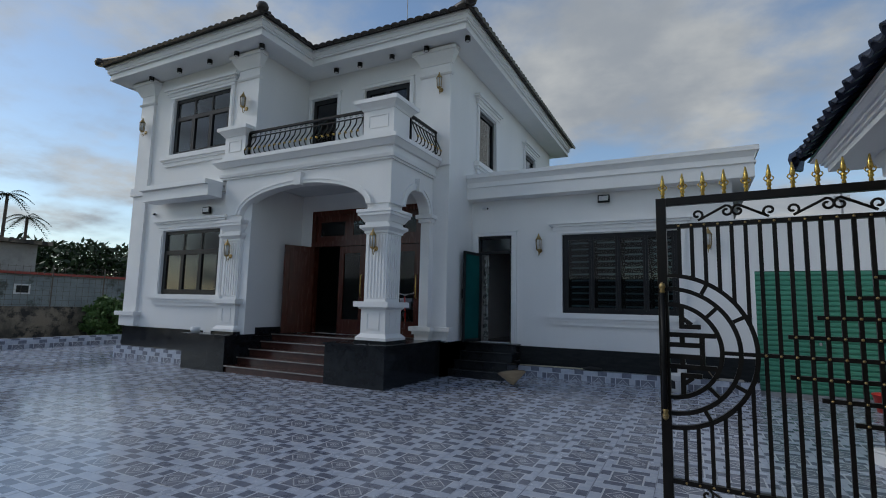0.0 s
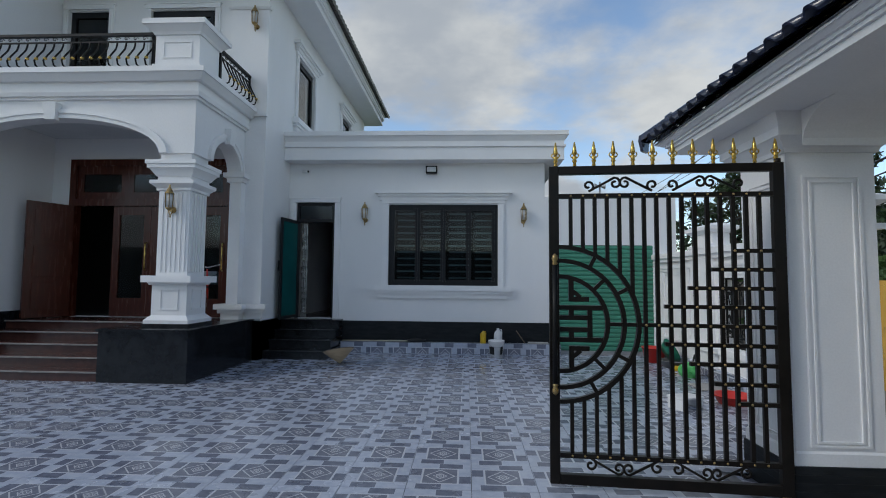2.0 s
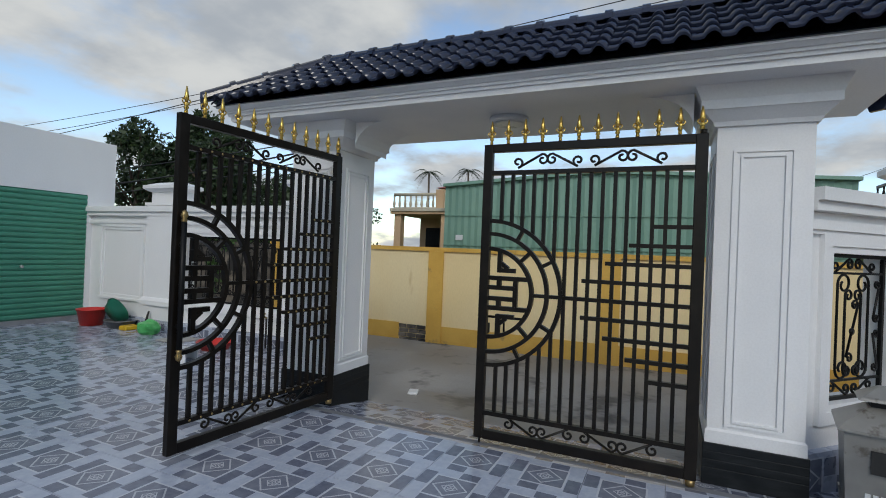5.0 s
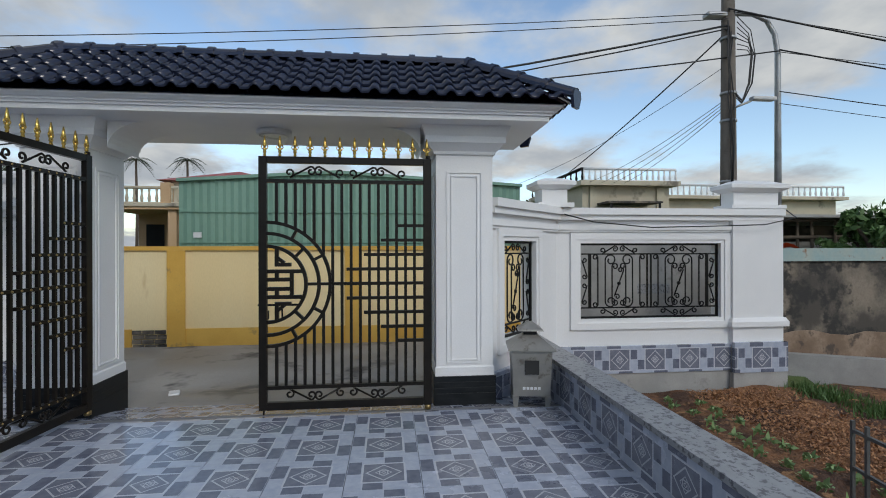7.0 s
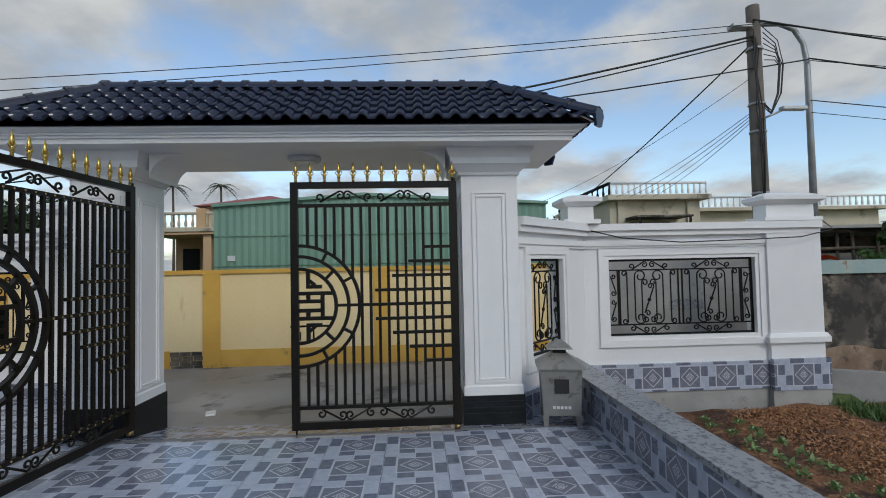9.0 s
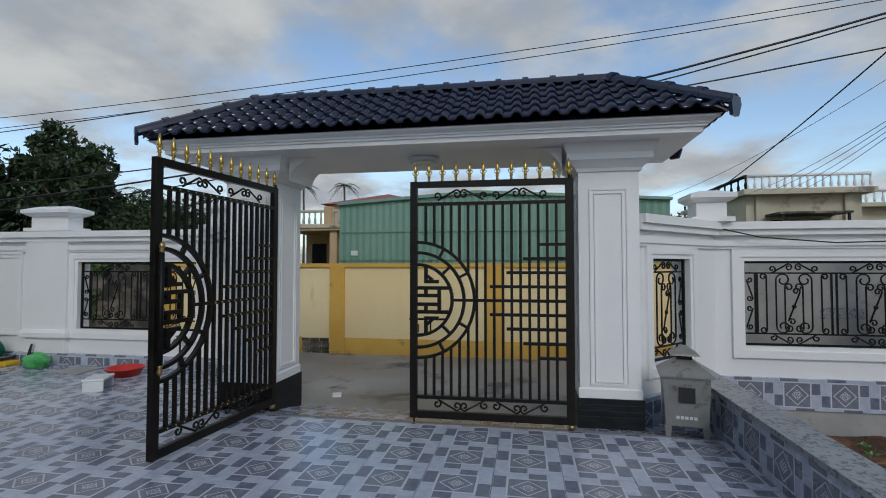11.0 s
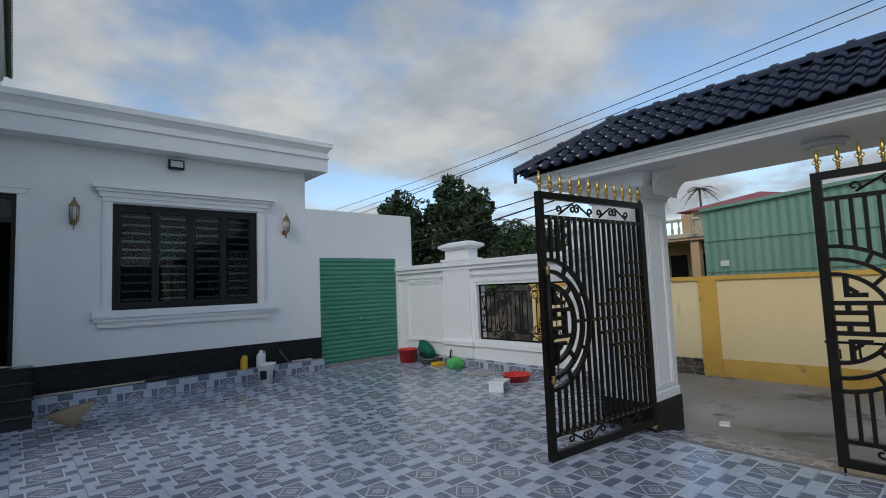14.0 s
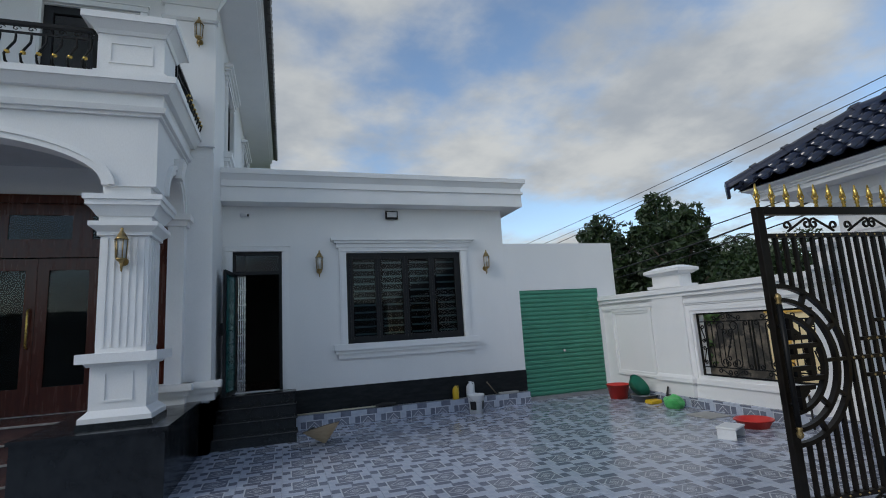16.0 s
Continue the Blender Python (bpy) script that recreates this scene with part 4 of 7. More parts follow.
for k in range(1, 4):
    left = k % 2 == 1
    m = pose(x0 + 0.12 + k * lw, MY + 0.05, z0 + 0.01) if k != 2 else pose(x0 + 0.12 + 3 * lw - 0.004, MY + 0.05, z0 + 0.01, 0, 0, 180) @ pose(0, 0, 0)
    leaf_parts(ent, lw - 0.004, 2.05, m)
solid_leaf = part("door_leaf", boxes((0, lw, -0.022, 0.022, 0, 2.05)), WOOD, ent, "solid polished red-brown leaf, swung open")
solid_leaf.matrix_local = pose(x0 + 0.12, MY - 0.05, z0 + 0.01, 0, 0, -112)
for a, c in ((0.14, 0.62), (0.72, 1.28), (1.38, 1.92)):
    part("panel", soft_box(0.12, lw - 0.12, 0.0225, 0.034, a, c, 0.005), WOOD, solid_leaf)
bm = bmesh.new(); tube(bm, [(lw - 0.06, -0.03, 0.85), (lw - 0.06, -0.07, 0.87), (lw - 0.06, -0.07, 1.35), (lw - 0.06, -0.03, 1.37)], 0.012, 8)
part("handle", bm, GOLD, solid_leaf, "long gilt pull handle")
for k in range(3):
    c0 = x0 + 0.12 + k * (x1 - x0 - 0.24) / 3
    c1 = c0 + (x1 - x0 - 0.24) / 3
    part("transom_panel", boxes((c0, c1, MY + 0.03, MY + 0.06, 2.95, 3.08), (c0, c1, MY + 0.03, MY + 0.06, 3.42, 3.58), (c0, c0 + 0.12, MY + 0.03, MY + 0.06, 3.08, 3.42), (c1 - 0.12, c1, MY + 0.03, MY + 0.06, 3.08, 3.42)), WOOD, ent)
    part("pane", boxes((c0 + 0.12, c1 - 0.12, MY + 0.04, MY + 0.05, 3.08, 3.42)), GLASS, ent)
structure("baseboard_porch", boxes((WX, WX + 0.02, WY + 0.3, MY, PZ, PZ + 0.14)), GRANITE, "black granite skirting inside the porch", "skirting")

# ---- annex ----
AY = 11.5
AW, AD = (-2.49, -0.22, 1.37, 3.05), (-4.45, -3.63, 0.67, 3.09)
GD = (1.03, 2.91, 0.04, 2.22)
structure("wall_annex_front", pierced("x", SX, 0.74, 0.0, 4.0, AY, AY + 0.22, (AW, AD)), WHITE, "white painted annex front wall", "wall")
structure("wall_garage_front", pierced("x", 0.741, 3.38, 0.0, 3.21, AY, AY + 0.22, (GD,)), WHITE, "lower white wall round the green shutter", "wall")
structure("wall_annex_end", boxes((0.52, 0.74, AY + 0.221, 17.0, 0, 4.0)), WHITE, "white end wall of the annex", "wall")
# Annex and garage insides: near-black colour in place of indoor shade
structure("wall_annex_back", boxes((SX, 0.52, 16.8, 17.0, 0, 4.0)), ROOMSHADE, "back wall of the annex", "wall")
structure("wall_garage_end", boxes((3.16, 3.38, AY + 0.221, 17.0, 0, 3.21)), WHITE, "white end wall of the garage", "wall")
structure("ceiling_annex", boxes((SX, 0.52, AY + 0.221, 16.8, 3.8, 3.99)), ROOMSHADE, "annex roof slab", "ceiling")
structure("ceiling_garage", boxes((0.742, 3.15, AY + 0.221, 17.0, 3.0, 3.15)), ROOMSHADE, "garage roof slab", "ceiling")
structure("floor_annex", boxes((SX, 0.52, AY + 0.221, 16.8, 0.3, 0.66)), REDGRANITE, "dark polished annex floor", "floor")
structure("wall_annex_inner", boxes((-4.4, 0.5, 14.0, 14.1, 0.66, 3.8)), ROOMSHADE, "inner wall of the annex, indoor shade in its colour", "wall")
cor = thing("trim_annex_cornice", "white stepped parapet cornice of the annex", "cornice", kind="structure")
rect = (SX + 0.002, 0.74, AY, 16.9)
part("cornice", tiers(rect, ((0.34, 3.92, 0.34, 3.94), (0.34, 3.94, 0.34, 4.18), (0.37, 4.18, 0.37, 4.22), (0.34, 4.22, 0.34, 4.30), (0.34, 4.30, 0.40, 4.40), (0.42, 4.40, 0.42, 4.49)), (0, 1, 1, 0)), TRIM, cor)
structure("baseboard_annex", pierced("x", SX, 1.03, 0.22, 0.63, AY - 0.025, AY - 0.001, ((AD[0] - 0.25, AD[1] + 0.2, 0.22, 0.63),)), DADO, "black tile dado along the annex foot", "skirting")
structure("baseboard_tile_annex", boxes((-3.42, 1.02, AY - 0.16, AY - 0.026, -0.02, 0.215)), TILE_X, "patterned blue tile skirting ledge along the annex", "skirting")
hung_window("window_6", "charcoal four-light annex window with slatted blinds behind", AW, AY, cols=4, transom=0)
trim_round("trim_window_6", "white moulded surround with hood and sill", AW, AY)
blind = thing("window_blind", "teal-grey slatted blind hanging behind the annex window", "blind")
for k in range(4):
    c0 = AW[0] + 0.16 + k * 0.55
    for j in range(11):
        z = AW[2] + 0.14 + j * 0.135
        ob = part("slat", boxes((c0, c0 + 0.42, AY + 0.19, AY + 0.196, z, z + 0.035)), BLINDS, blind)
trim_round("trim_door_annex", "white moulded door surround", (AD[0], AD[1], AD[2], AD[3] - 0.02), AY, hood=False, sill=False, side=0.12)
ad = thing("door_annex", "teal glazed annex door standing open with a steel lattice gate inside", "door", kind="structure")
for d in ((AD[0], AD[0] + 0.05, 0.67, 3.09), (AD[1] - 0.05, AD[1], 0.67, 3.09), (AD[0] + 0.05, AD[1] - 0.05, 3.03, 3.09), (AD[0] + 0.05, AD[1] - 0.05, 2.68, 2.74)):
    part("door_frame", boxes((d[0], d[1], AY + 0.03, AY + 0.12, d[2], d[3])), DARKFRAME, ad)
part("pane", boxes((AD[0] + 0.05, AD[1] - 0.05, AY + 0.06, AY + 0.066, 2.74, 3.03)), GLASS, ad)
lf = part("door_leaf", boxes((0, 0.06, -0.02, 0.02, 0, 2.0), (0.66, 0.72, -0.02, 0.02, 0, 2.0), (0.06, 0.66, -0.02, 0.02, 0, 0.06), (0.06, 0.66, -0.02, 0.02, 1.94, 2.0)), DARKFRAME, ad)
lf.matrix_local = pose(AD[0] + 0.05, AY + 0.01, 0.69, 0, 0, -98)
part("pane", boxes((0.06, 0.66, -0.006, 0.006, 0.06, 1.94)), TEAL, lf, "teal tinted panel")
part("handle", boxes((0.675, 0.70, -0.06, -0.021, 0.95, 1.15)), BLACKIRON, lf)
lat = thing("folding_lattice_gate", "stainless folding lattice gate pushed to the side of the doorway", "lattice gate")
for k in range(4):
    part("upright", boxes((AD[0] + 0.08 + k * 0.035, AD[0] + 0.098 + k * 0.035, AY + 0.14, AY + 0.17, 0.67, 2.66)), STEEL, lat)
for j in range(7):
    part("lattice_link", boxes((AD[0] + 0.08, AD[0] + 0.21, AY + 0.171, AY + 0.176, 0.85 + j * 0.26, 0.875 + j * 0.26)), STEEL, lat)
ast = thing("annex_steps", "black granite steps up to the annex door", "steps", kind="structure")
for k in range(4):
    y0, zt = 10.36 + k * 0.29, 0.665 * (k + 1) / 4
    part("step", boxes((PRX + 0.01, -3.43, y0, AY - 0.001, 0.665 * k / 4, zt - 0.03)), GRANITE, ast)
    part("tread", soft_box(PRX + 0.01, -3.41, y0 - 0.03, AY - 0.001 if k == 3 else y0 + 0.3, zt - 0.03, zt, 0.006), GRANITE, ast)
    # Paler strip paints the light caught along each step edge
    part("nosing", soft_box(PRX + 0.01, -3.41, y0 - 0.040, y0 - 0.031, zt - 0.016, zt - 0.004, 0.003), STEPEDGE, ast)
structure("wall_step_backing", boxes((SX, AD[0] - 0.25, AY - 0.03, AY - 0.002, 0, 0.63)), GRANITE, "black granite skirting beside the steps", "skirting")
sh = thing("roller_shutter", "green painted roller shutter, shut, in the white wall", "roller shutter")
nsl = 24
for k in range(nsl):
    z = GD[2] + 0.04 + k * (GD[3] - GD[2] - 0.04) / nsl
    hgt = (GD[3] - GD[2] - 0.04) / nsl
    bm = bmesh.new()
    prism(bm, [(AY + 0.02, z + 0.003), (AY + 0.002, z + hgt * 0.35), (AY + 0.002, z + hgt * 0.75), (AY + 0.02, z + hgt - 0.003), (AY + 0.03, z + hgt), (AY + 0.03, z)], "x", GD[0], GD[1])
    part("slat", bm, SHUTTER, sh)
part("bottom_bar", boxes((GD[0], GD[1], AY - 0.01, AY + 0.04, GD[2] - 0.04, GD[2] + 0.04)), GALV, sh)
bm = bmesh.new(); lathe(bm, [(0.025, -0.02), (0.03, 0.0)], 10, (1.95, AY - 0.01, 0.95), "y"); part("lock", bm, STEEL, sh)


# ---- gate ----
GZ = 0.045


def stroke(bm, pts, w, d0, d1):
    """A flat bar of width w along points (u, z), between depths d0 and d1."""
    n = len(pts)
    L, R = [], []
    for k in range(n):
        a, c = Vector(pts[max(k - 1, 0)]), Vector(pts[min(k + 1, n - 1)])
        t = (c - a).normalized()
        nrm = Vector((-t.y, t.x)) * w / 2
        p = Vector(pts[k])
        L.append(p + nrm); R.append(p - nrm)
    rows = [[bm.verts.new((q.x, d, q.y)) for q in (L[k], R[k]) for d in (d0, d1)] for k in range(n)]
    for a, c in zip(rows, rows[1:]):
        for i, j in ((0, 1), (1, 3), (3, 2), (2, 0)):
            bm.faces.new((a[i], a[j], c[j], c[i]))
    bm.faces.new([rows[0][k] for k in (0, 1, 3, 2)]); bm.faces.new([rows[-1][k] for k in (2, 3, 1, 0)])
    return bm


def spear_mesh():
    bm = bmesh.new()
    lathe(bm, [(0.010, 0.0), (0.014, 0.01), (0.010, 0.03), (0.018, 0.04), (0.012, 0.055), (0.020, 0.065), (0.010, 0.08)], 8)
    lathe(bm, [(0.008, 0.08), (0.019, 0.10), (0.005, 0.185)], 6)
    for s in (-1, 1):
        tube(bm, [(0, 0, 0.078), (s * 0.022, 0, 0.07), (s * 0.03, 0, 0.085), (s * 0.022, 0, 0.10)], 0.005, 6)
    return mesh_of("spear", bm, GOLD)


SPEAR = spear_mesh()
bm = bmesh.new(); lathe(bm, [(0.010, 0.0), (0.009, 0.005), (0.006, 0.009), (0.0, 0.010)], 8, axis="y")
STUD = mesh_of("stud", bm, BRASS)


def gate_leaf(label, m, W, H, studs):
    """Wrought gate leaf: u runs from the hinge to the free edge; studs: +1 or -1 for the studded face."""
    g = thing("gate_leaf", label, "gate", m, "courtyard gate leaves")
    T = 0.025
    part("hinge_stile", soft_box(0, 0.075, -T, T, 0, H, 0.004), IRON, g)
    part("free_stile", soft_box(W - 0.07, W, -T, T, 0, H, 0.004), IRON, g)
    part("top_rail", soft_box(0.075, W - 0.07, -T, T, H - 0.06, H, 0.004), IRON, g)
    part("bottom_rail", soft_box(0.075, W - 0.07, -T, T, 0, 0.07, 0.004), IRON, g)
    zt, zb = H - 0.22, 0.20
    part("upper_rail", boxes((0.075, W - 0.07, -T + 0.003, T - 0.003, zt - 0.016, zt + 0.016)), IRON, g)
    part("lower_rail", boxes((0.075, W - 0.07, -T + 0.003, T - 0.003, zb - 0.016, zb + 0.016)), IRON, g)
    R, zc = 0.555, 0.5 * (zt + zb) + 0.0
    cu = W - 0.07
    n = 16
    pitch = (W - 0.145) / (n + 1)

    def stud(u, z):
        ob = new("stud", STUD); ob.parent = g
        ob.matrix_local = pose(u, studs * 0.017, z) if studs > 0 else pose(u, -0.017, z, 0, 0, 180)
    for k in range(1, n + 1):
        u = 0.075 + k * pitch
        d = cu - u
        if d < R - 0.01:
            hgt = math.sqrt(R * R - d * d)
            spans = ((zb + 0.016, zc - hgt), (zc + hgt, zt - 0.016))
        else:
            spans = ((zb + 0.016, zt - 0.016),)
        for a, c in spans:
            part("bar", boxes((u - 0.013, u + 0.013, -0.013, 0.013, a, c)), IRON, g)
        if studs:
            stud(u, zt - 0.0); stud(u, zb)
    # stepped rungs towards the hinge side
    for j, ln in ((-4, 3), (-3, 4.75), (-2, 6.6), (-1, 8.5), (0, (cu - R - 0.075) / pitch), (1, 8.5), (2, 6.6), (3, 4.75), (4, 3)):
        z = zc + j * 0.132
        u1 = 0.075 + ln * pitch
        part("rung", boxes((0.075, u1, -0.0165, 0.0165, z - 0.014, z + 0.014)), IRON, g)
        if studs:
            for k in range(1, int(ln) + 1):
                stud(0.075 + k * pitch, z)
    # roundel of rings and a stylised longevity fret
    for r in (R, 0.455, 0.34):
        bm = bmesh.new()
        stroke(bm, [(cu - r * math.sin(a), zc + r * math.cos(a)) for a in [math.pi * k / 36 for k in range(37)]], 0.03, -0.02, 0.02)
        part("ring", bm, IRON, g)
    for a in (28, 62, 90, 118, 152):
        bm = bmesh.new()
        a = radians(a)
        stroke(bm, [(cu - r * math.sin(a), zc + r * math.cos(a)) for r in (0.47, 0.54)], 0.026, -0.018, 0.018)
        part("ring_spacer", bm, IRON, g)
    for a in (45, 90, 135):
        bm = bmesh.new()
        a = radians(a)
        stroke(bm, [(cu - r * math.sin(a), zc + r * math.cos(a)) for r in (0.355, 0.44)], 0.026, -0.018, 0.018)
        part("ring_spacer", bm, IRON, g)
    for s in (-1, 1):
        bm = bmesh.new()
        stroke(bm, [(cu - 0.085, zc + s * 0.325), (cu - 0.085, zc + s * 0.16)], 0.034, -0.018, 0.018)
        stroke(bm, [(cu - 0.075, zc + s * 0.176), (cu - 0.21, zc + s * 0.176)], 0.034, -0.0175, 0.0175)
        stroke(bm, [(cu - 0.075, zc + s * 0.25), (cu - 0.15, zc + s * 0.19)], 0.03, -0.017, 0.017)
        part("fret", bm, IRON, g)
        bm = bmesh.new()
        stroke(bm, [(cu, zc + s * 0.115), (cu - 0.305, zc + s * 0.115)], 0.034, -0.018, 0.018)
        stroke(bm, [(cu, zc + s * 0.042), (cu - 0.215, zc + s * 0.042)], 0.034, -0.018, 0.018)
        stroke(bm, [(cu - 0.085, zc + s * 0.045), (cu - 0.085, zc + s * 0.115)], 0.034, -0.017, 0.017)
        part("fret", bm, IRON, g)
    bm = bmesh.new()
    stroke(bm, [(cu - 0.215, zc - 0.13), (cu - 0.215, zc + 0.13)], 0.034, -0.0165, 0.0165)
    part("fret", bm, IRON, g)
    # scroll bands
    for z, h in ((H - 0.135, 1), (0.13, -1)):
        for c in (0.30, 0.70):
            for s in (-1, 1):
                c0 = 0.075 + (W - 0.145) * c
                bm = bmesh.new()
                pts = scroll((c0 + s * 0.035, z + 0.008 * h), (c0 + s * 0.225, z - 0.008 * h), 1.1, 0.042, s * h)
                tube(bm, [(u, 0, w) for u, w in pts], 0.0095, 6)
                part("scroll", bm, IRON, g)
    for k in range(12):
        ob = new("spear", SPEAR); ob.parent = g
        ob.matrix_local = pose(0.04 + k * (W - 0.09) / 11, 0, H)
    # lock side: bolt bar and pivot
    bm = bmesh.new(); tube(bm, [(0.03, 0, H - 0.01), (0.03, 0, H + 0.03)], 0.022, 10); part("hinge_pin", bm, IRON, g)
    bm = bmesh.new(); tube(bm, [(0.035, 0, -0.04), (0.035, 0, 0.0)], 0.03, 10); part("pivot", bm, BRASS, g)
    if studs:
        bm = bmesh.new()
        tube(bm, [(W - 0.035, studs * 0.055, zc - 0.42), (W - 0.035, studs * 0.055, zc + 0.42)], 0.019, 12)
        hd = part("pull_bar", bm, BLACKIRON, g, "long dark pull bar with brass ends")
        for s in (-1, 1):
            bm = bmesh.new(); lathe(bm, [(0.014, 0.0), (0.021, 0.012), (0.014, 0.026), (0.024, 0.045), (0.018, 0.07), (0.0, 0.085)] if s > 0 else [(0.0, -0.085), (0.018, -0.07), (0.024, -0.045), (0.014, -0.026), (0.021, -0.012), (0.014, 0.0)], 12, (W - 0.035, studs * 0.055, zc + s * 0.42))
            part("finial", bm, BRASS, hd)
            bm = bmesh.new(); tube(bm, [(W - 0.035, studs * 0.02, zc + s * 0.27), (W - 0.035, studs * 0.05, zc + s * 0.27)], 0.016, 8)
            part("bracket", bm, BLACKIRON, hd)
    else:
        bm = bmesh.new(); tube(bm, [(W - 0.33, -0.04, zc - 0.19), (W + 0.02, -0.04, zc - 0.19)], 0.010, 8); tube(bm, [(W - 0.19, -0.04, zc - 0.19), (W - 0.19, -0.055, zc - 0.33)], 0.008, 8)
        part("sliding_bolt", bm, BLACKIRON, g)
        part("lock_box", soft_box(W - 0.075, W - 0.02, -0.06, -0.026, zc - 0.32, zc - 0.24, 0.006), BLACKIRON, g)
        bm = bmesh.new(); tube(bm, [(W - 0.03, -0.035, 0.2), (W - 0.03, -0.035, -0.09)], 0.009, 8); part("drop_bolt", bm, BLACKIRON, g)
    return g


gate_leaf("dark bronze iron gate leaf with gilt spears and studs, swung open", pose(1.35, 4.845, GZ, 0, 0, 180 - math.degrees(math.atan2(0.125, 1.6))), 1.605, 2.275, 1)
# the open leaf shows its studded face to the yard
gl2 = gate_leaf("dark bronze iron gate leaf with gilt spears, shut across the lane", pose(1.18, 1.785, GZ - 0.005, 0, 0, 90.5), 1.545, 2.27, 0)

def gate_pier(name, y0, y1):
    p = thing(name, "white panelled gate pier with a black slate foot and stepped head", "gate pier", kind="structure")
    x0, x1 = 1.40, 2.0
    r = (x0, x1, y0, y1)
    for k in range(4):
        part("slate_course", soft_box(x0 - 0.025, x1 + 0.025, y0 - 0.025, y1 + 0.025, -0.2 if k == 0 else 0.02 + 0.0 + k * 0.055 - 0.003, 0.073 + k * 0.055 if k else 0.072, 0.004), DADO, p)
    part("shaft", boxes((x0, x1, y0, y1, 0.238, 2.40)), TRIM, p)
    part("plinth", tiers(r, ((0.012, 0.238, 0.012, 0.32), (0.012, 0.32, 0.0, 0.335))), TRIM, p)
    for d0, d1, w in ((0.10, 0.0, 0.02), (0.145, 0.0, 0.015)):
        z0, z1 = 0.30 + d0 * 0.6, 2.33 - d0 * 0.9
        for yy, s in ((y0, -1), (y1, 1)):
            q = sorted((yy, yy + s * 0.012))
            for e in ((x0 + d0, x1 - d0, z0, z0 + w), (x0 + d0, x1 - d0, z1 - w, z1), (x0 + d0, x0 + d0 + w, z0 + w, z1 - w), (x1 - d0 - w, x1 - d0, z0 + w, z1 - w)):
                part("panel_bead", boxes((e[0], e[1], *q, e[2], e[3])), TRIM, p)
        for e in ((y0 + d0, y1 - d0, z0, z0 + w), (y0 + d0, y1 - d0, z1 - w, z1), (y0 + d0, y0 + d0 + w, z0 + w, z1 - w), (y1 - d0 - w, y1 - d0, z0 + w, z1 - w)):
            part("panel_bead", boxes((x0 - 0.012, x0, e[0], e[1], e[2], e[3])), TRIM, p)
    part("capital", tiers(r, ((0.02, 2.40, 0.03, 2.43), (0.03, 2.43, 0.10, 2.50), (0.11, 2.50, 0.11, 2.56), (0.11, 2.56, 0.15, 2.655))), TRIM, p)
    return p


gate_pier("gate_pier_north", 4.885, 5.46)
gate_pier("gate_pier_south", 1.16, 1.72)
GYC = 3.31
gr = thing("gate_canopy", "white gate canopy with a navy glazed tile hipped roof", "canopy", kind="structure")
RX0, RX1, RY0, RY1, EZ = 0.90, 2.50, 0.56, 6.08, 2.80
part("soffit", boxes((RX0 + 0.14, RX1 - 0.14, RY0 + 0.14, RY1 - 0.14, 2.656, 2.70)), TRIM, gr, "white painted canopy soffit")
for s, yy in ((1, 1.72 + 0.15), (-1, 4.885 - 0.15)):
    bm = bmesh.new()
    pts = [(yy, 2.655), (yy + s * 0.34, 2.655)] + [(yy + s * (0.34 - 0.34 * math.sin(a)), 2.655 - 0.24 * (1 - math.cos(a))) for a in [math.pi / 2 * k / 8 for k in range(1, 9)]]
    prism(bm, pts, "x", 1.42, 1.98)
    part("corbel", bm, TRIM, gr)
rect = (RX0 + 0.10, RX1 - 0.10, RY0 + 0.10, RY1 - 0.10)
part("cornice", tiers(rect, ((-0.02, 2.701, -0.02, 2.725), (0.0, 2.725, 0.0, 2.745), (0.02, 2.745, 0.05, 2.765), (0.06, 2.765, 0.06, 2.779))), TRIM, gr)
bm = bmesh.new()
hip(bm, RX0 + 0.02, RX1 - 0.02, RY0 + 0.02, RY1 - 0.02, 2.78, 0.70)
part("roof_deck", bm, ROOF, gr)
# glazed S-tiles
SL = math.atan(0.70)
HALF = (RX1 - RX0) / 2
NR = 5
rowlen = HALF / math.cos(SL) / NR
TWI, TLE = 0.165, rowlen
bm = bmesh.new()
nn = 12


def tile_height(k):
    """Roman tile: a flat pan with one round roll."""
    q = k / nn
    return 0.022 + (0.040 * math.sin(math.pi * (q - 0.42) / 0.58) ** 0.8 if 0.42 < q < 1.0 else -0.004 * math.sin(math.pi * q / 0.42) if q <= 0.42 else 0.0)


up = [(-TWI / 2 + TWI * k / nn, tile_height(k)) for k in range(nn + 1)]
rows = []
for v, dz in ((0.0, 0.024), (TLE + 0.03, 0.0)):
    rows.append(([bm.verts.new((a, v, b + dz)) for a, b in up], [bm.verts.new((a, v, b + dz - 0.016)) for a, b in up]))
(t0, b0), (t1, b1) = rows
for k in range(nn):
    bm.faces.new((t0[k], t0[k + 1], t1[k + 1], t1[k])).smooth = True
    bm.faces.new((b0[k + 1], b0[k], b1[k], b1[k + 1])).smooth = True
    bm.faces.new((t0[k + 1], t0[k], b0[k], b0[k + 1]))
for k in (0, nn):
    bm.faces.new((t0[k], t1[k], b1[k], b0[k]))
TILEMESH = mesh_of("roof_tile", bm, ROOF)


